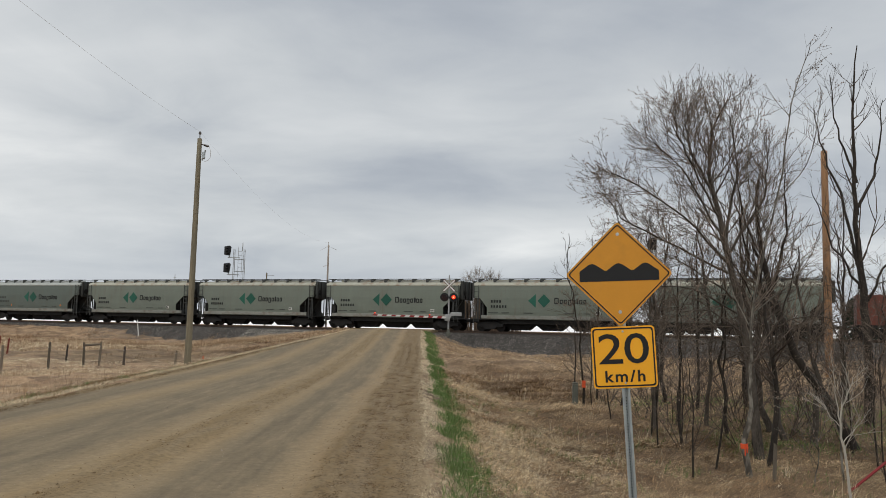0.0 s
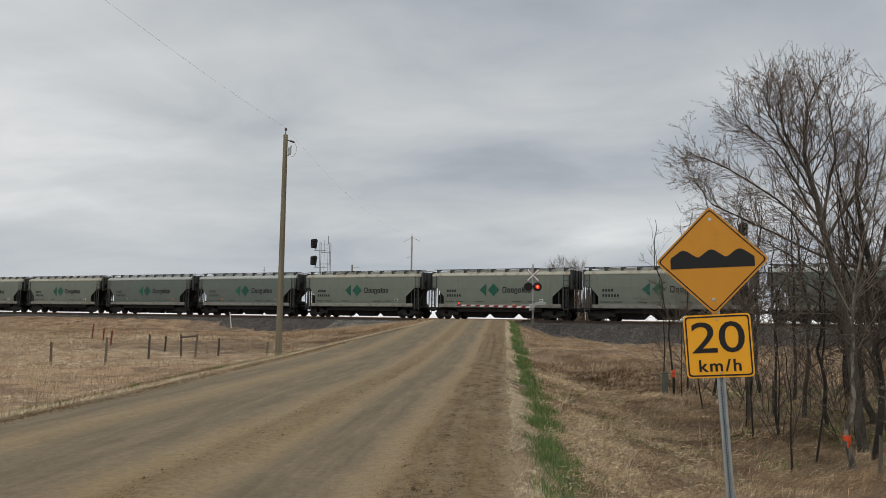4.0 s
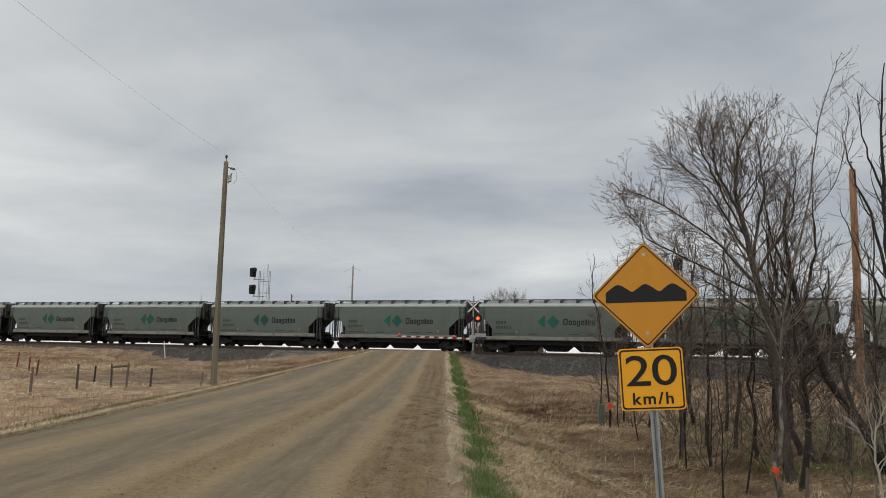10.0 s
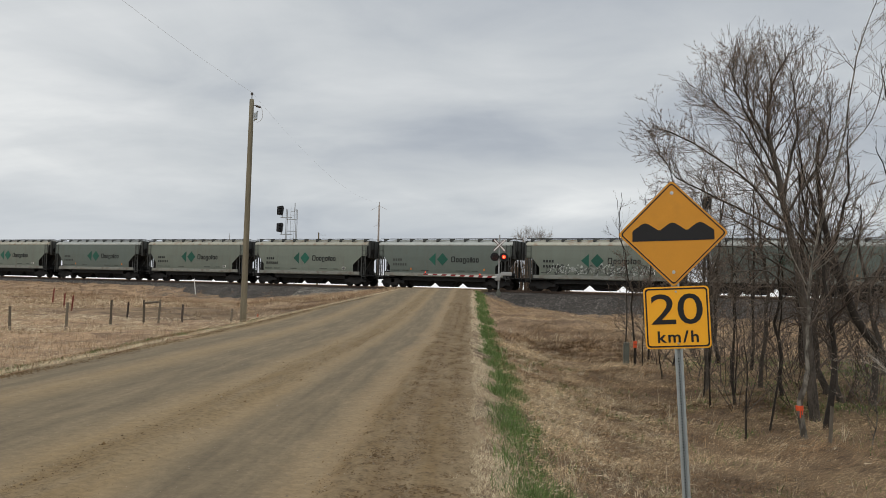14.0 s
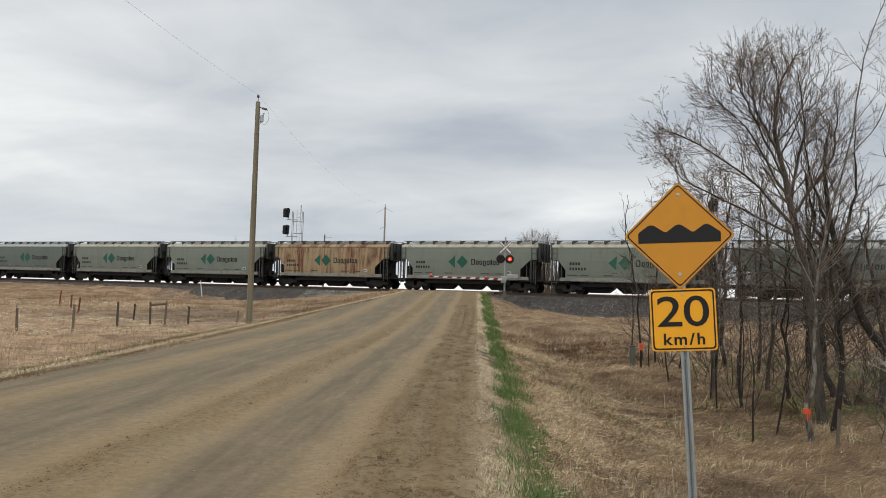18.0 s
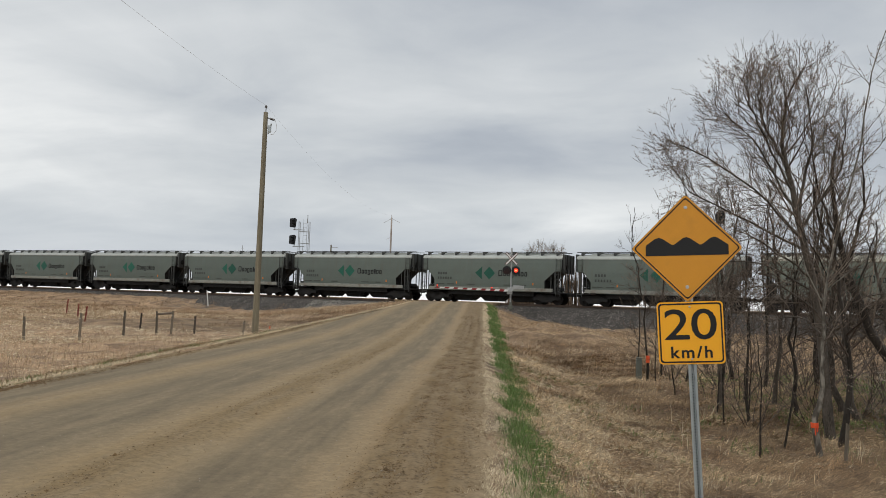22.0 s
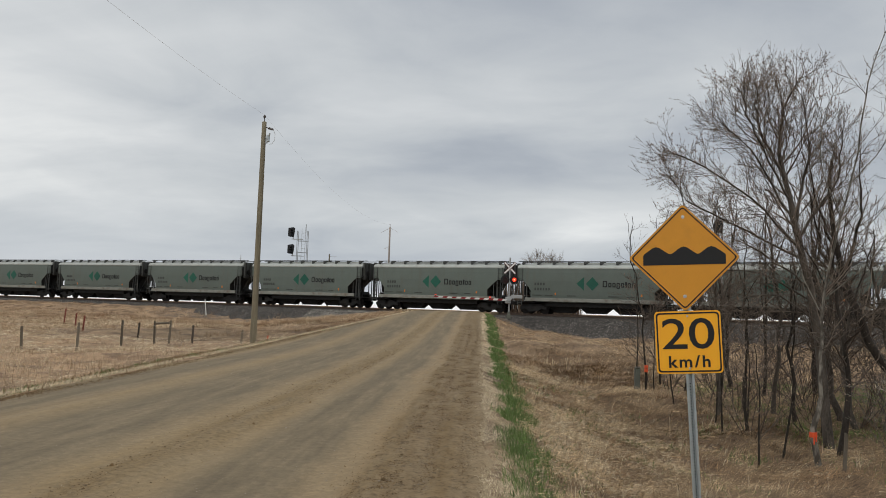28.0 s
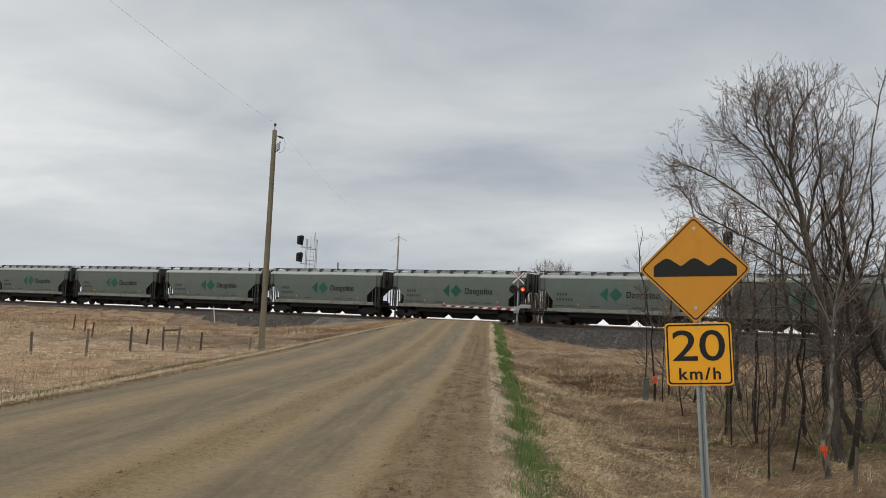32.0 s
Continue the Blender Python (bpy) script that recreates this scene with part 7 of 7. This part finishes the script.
    blades("green_tufts", x, y, ground_z(x, y) - 0.01, rng.uniform(0.06, 0.16, len(x)), rng.uniform(0.005, 0.011, len(x)) * np.clip(y / 12, 0.8, 2), rng.uniform(0.2, 0.85, len(x)), "green_grass", "scattered tufts of new green grass in the ditch", C, 6)
    # bank between ditch and railway, far side of the field
    for nm, mat, n, sd in (("bank_grass", "field_straw", 40000, 7), ("bank_brown_grass", "dark_grass", 30000, 8)):
        x, y = clumpy(rng, n, 0.6, 26, 28, 66, 0.9, 0.22, 12)
        patch = bumps(x, y, 0.42, 3.0) + 0.4 * bumps(x, y, 1.3, 4.0) + 0.25 * rng.randn(n) + 1.7 * np.exp(-((y + 0.5 * x - 32.5) / 4.0) ** 2) * (x < 7) * (x > 1.8) - 1.2 * np.exp(-((y + 0.5 * x - 43) / 4.0) ** 2) * (x < 9)
        ok = (track_d(x, y) < -5.6 - rng.rand(len(x)) * 1.6 + 0.8 * bumps(x, y, 0.6, 9.0)) & ((patch > 0.35) if mat == "dark_grass" else (patch < 0.55))
        x, y = x[ok], y[ok]
        blades(nm, x, y, ground_z(x, y) - 0.02, rng.uniform(0.10, 0.30, len(x)), rng.uniform(0.008, 0.017, len(x)), 1 - 0.35 * rng.rand(len(x)) ** 2, mat, "tall dead grass on the bank below the railway", C, sd, True)
    for nm, mat, n, sd in (("field_grass", "field_straw", 190000, 9), ("field_pale_grass", "pale_grass", 60000, 10), ("field_brown_grass", "dark_grass", 60000, 11)):
        x, y = clumpy(rng, n, -62, -5.5, 11, 96, 1.3, 0.3, 14)
        d = track_d(x, y)
        patch = bumps(x, y * 1.6, 0.33, 2.0) + 0.5 * bumps(x, y * 1.5, 1.1, 4.0) + 0.9 * np.exp(-((d + 8) / 5.0) ** 2) + 1.1 * np.exp(-((y - 42) / 6.0) ** 2 - ((x + 14) / 4.5) ** 2) - 0.5 * np.exp(-((y - 27) / 9.0) ** 2) + 0.25 * rng.randn(n)
        keep = patch > 0.3 if mat == "dark_grass" else patch < (0.75 if mat == "field_straw" else 0.3)
        ok = keep & ((mat == "dark_grass") | (np.hypot(x + 13.5, y - 45) > 7.5 + 3 * rng.rand(len(x)))) & (x < road_left(y) - 0.15 - 0.3 * rng.rand(len(x))) & (d < -3.9 + 0.9 * left_bank(x) - rng.rand(len(x)) ** 2 * 2.2 * (1 - 0.6 * left_bank(x))) & (x > -0.72 * y - 8)
        x, y = x[ok], y[ok]
        low = 1 - 0.6 * np.exp(-((y - 36) / 8) ** 2) * (x > -20)
        blades(nm, x, y, ground_z(x, y) - 0.02, rng.uniform(0.10, 0.36, len(x)) * low, rng.uniform(0.006, 0.014, len(x)) * np.clip(y / 34, 0.6, 2), 1 - 0.75 * rng.rand(len(x)) ** 1.3, mat, "dead prairie grass in the field beside the road", C, sd, True, 0.9)
    x, y = clumpy(rng, 26000, -46, -8.2, 13, 78, 1.4, 0.16, 45)
    ok = (x < road_left(y) - 0.4) & (track_d(x, y) < -9) & (x > -0.72 * y - 8) & (np.hypot(x + 13.5, y - 45) > 9)
    x, y = x[ok], y[ok]
    blades("field_tussocks", x, y, ground_z(x, y) - 0.02, rng.uniform(0.16, 0.42, len(x)) * (1 - 0.6 * np.exp(-((y - 38) / 9) ** 2) * (x > -20)), rng.uniform(0.006, 0.012, len(x)) * np.clip(y / 34, 0.6, 2), 1 - 0.5 * rng.rand(len(x)) ** 1.8, "field_straw", "bleached grass tussocks in the field", C, 20)
    x, y = clumpy(rng, 9000, -52, -8, 28, 94, 1.0, 0.5, 60)
    d = track_d(x, y)
    ok = (x < road_left(y) - 0.5) & (d < -3.6) & (d > -22 - 6 * rng.rand(len(x))) & (x > -0.72 * y - 8)
    x, y = x[ok], y[ok]
    blades("rusty_weeds", x, y, ground_z(x, y) - 0.02, rng.uniform(0.12, 0.42, len(x)), rng.uniform(0.014, 0.03, len(x)), 1 - 0.7 * rng.rand(len(x)), "rusty_weed", "patches of rust-brown dead weeds below the railway", C, 18)
    x, y = clumpy(rng, 17000, 0, 1, 9, 66, 1.3, 0.05, 5)
    x = road_left(y) + rng.normal(-0.22, 0.14, len(x))
    gx, gy = clumpy(rng, 5000, -0.9, -0.05, 11, 46, 1.2, 0.08, 25)
    gx = road_left(gy) + gx
    blades("verge_green", gx, gy, ground_z(gx, gy), rng.uniform(0.04, 0.13, len(gx)), rng.uniform(0.006, 0.014, len(gx)), rng.uniform(0.3, 0.9, len(gx)), "green_grass", "new green grass along the far road edge", C, 16)
    tx, ty = clumpy(rng, 9000, -15.5, -6.2, 46, 66, 0.9, 0.25, 25)
    keep = (tx < road_left(ty) - 0.6) & (track_d(tx, ty) < -7.5)
    tx, ty = tx[keep], ty[keep]
    blades("tall_bank_grass", tx, ty, ground_z(tx, ty) - 0.03, rng.uniform(0.15, 0.42, len(tx)), rng.uniform(0.010, 0.02, len(tx)), 1 - 0.4 * rng.rand(len(tx)) ** 1.8, "field_straw", "tall bleached grass on the bank by the crossing", C, 17, True)
    half = rng.rand(len(x)) < 0.68
    px = road_left(y[half]) + rng.normal(0.0, 0.05, half.sum())
    blades("verge_pale_grass", px, y[half], road_z(px, y[half]) + 0.02, rng.uniform(0.04, 0.10, half.sum()), rng.uniform(0.007, 0.013, half.sum()), rng.uniform(0.3, 0.97, half.sum()), "pale_grass", "bleached grass along the far road edge", C, 14)
    x, y = x[~half], y[~half]
    blades("verge_grass", x, y, np.maximum(ground_z(x, y), -9), rng.uniform(0.05, 0.16, len(x)), rng.uniform(0.010, 0.02, len(x)), rng.uniform(0.3, 0.9, len(x)), "dark_grass", "short brown grass at the far road edge", C, 12)


build_ground()
build_track()
build_train()
build_sign()
build_crossing()
build_signals()
build_poles()
build_fences()
build_grove()
build_grass()
build_stones()


# ---------------------------------------------------------------- what moves
def run(t):
    """Metres that the train has gone."""
    return 19.33 * t - 0.005 * t * t


def motions():
    for k, car in CARS:
        walk(car, [(t, RAIL @ Matrix.Translation((5.016 + k * CAR + run(t), 0, 0))) for t in range(0, 33, 4)])
    # wheels roll without slipping; all the wheelsets turn alike
    sets = [o for _, car in CARS for o in car.children_recursive if o.name.startswith("wheelset")]
    lead = sets[0]
    home = lead.matrix_basis.copy()
    walk(lead, [(i / FPS, home @ Matrix.Rotation(run(i / FPS) / 0.457, 4, "Y")) for i in range(961)])
    keys = lead.animation_data
    for o in sets[1:]:
        o.rotation_mode = "QUATERNION"
        o.animation_data_create()
        o.animation_data.action = keys.action
        o.animation_data.action_slot = keys.action_slot
    # lamps take turns: an added disc stands in for switching, turning its lit face to the road for about half of every
    # second
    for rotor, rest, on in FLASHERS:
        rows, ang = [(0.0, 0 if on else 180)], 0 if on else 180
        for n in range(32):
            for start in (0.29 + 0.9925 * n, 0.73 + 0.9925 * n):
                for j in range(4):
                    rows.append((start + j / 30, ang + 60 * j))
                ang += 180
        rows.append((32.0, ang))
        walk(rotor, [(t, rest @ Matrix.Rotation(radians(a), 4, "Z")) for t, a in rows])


motions()
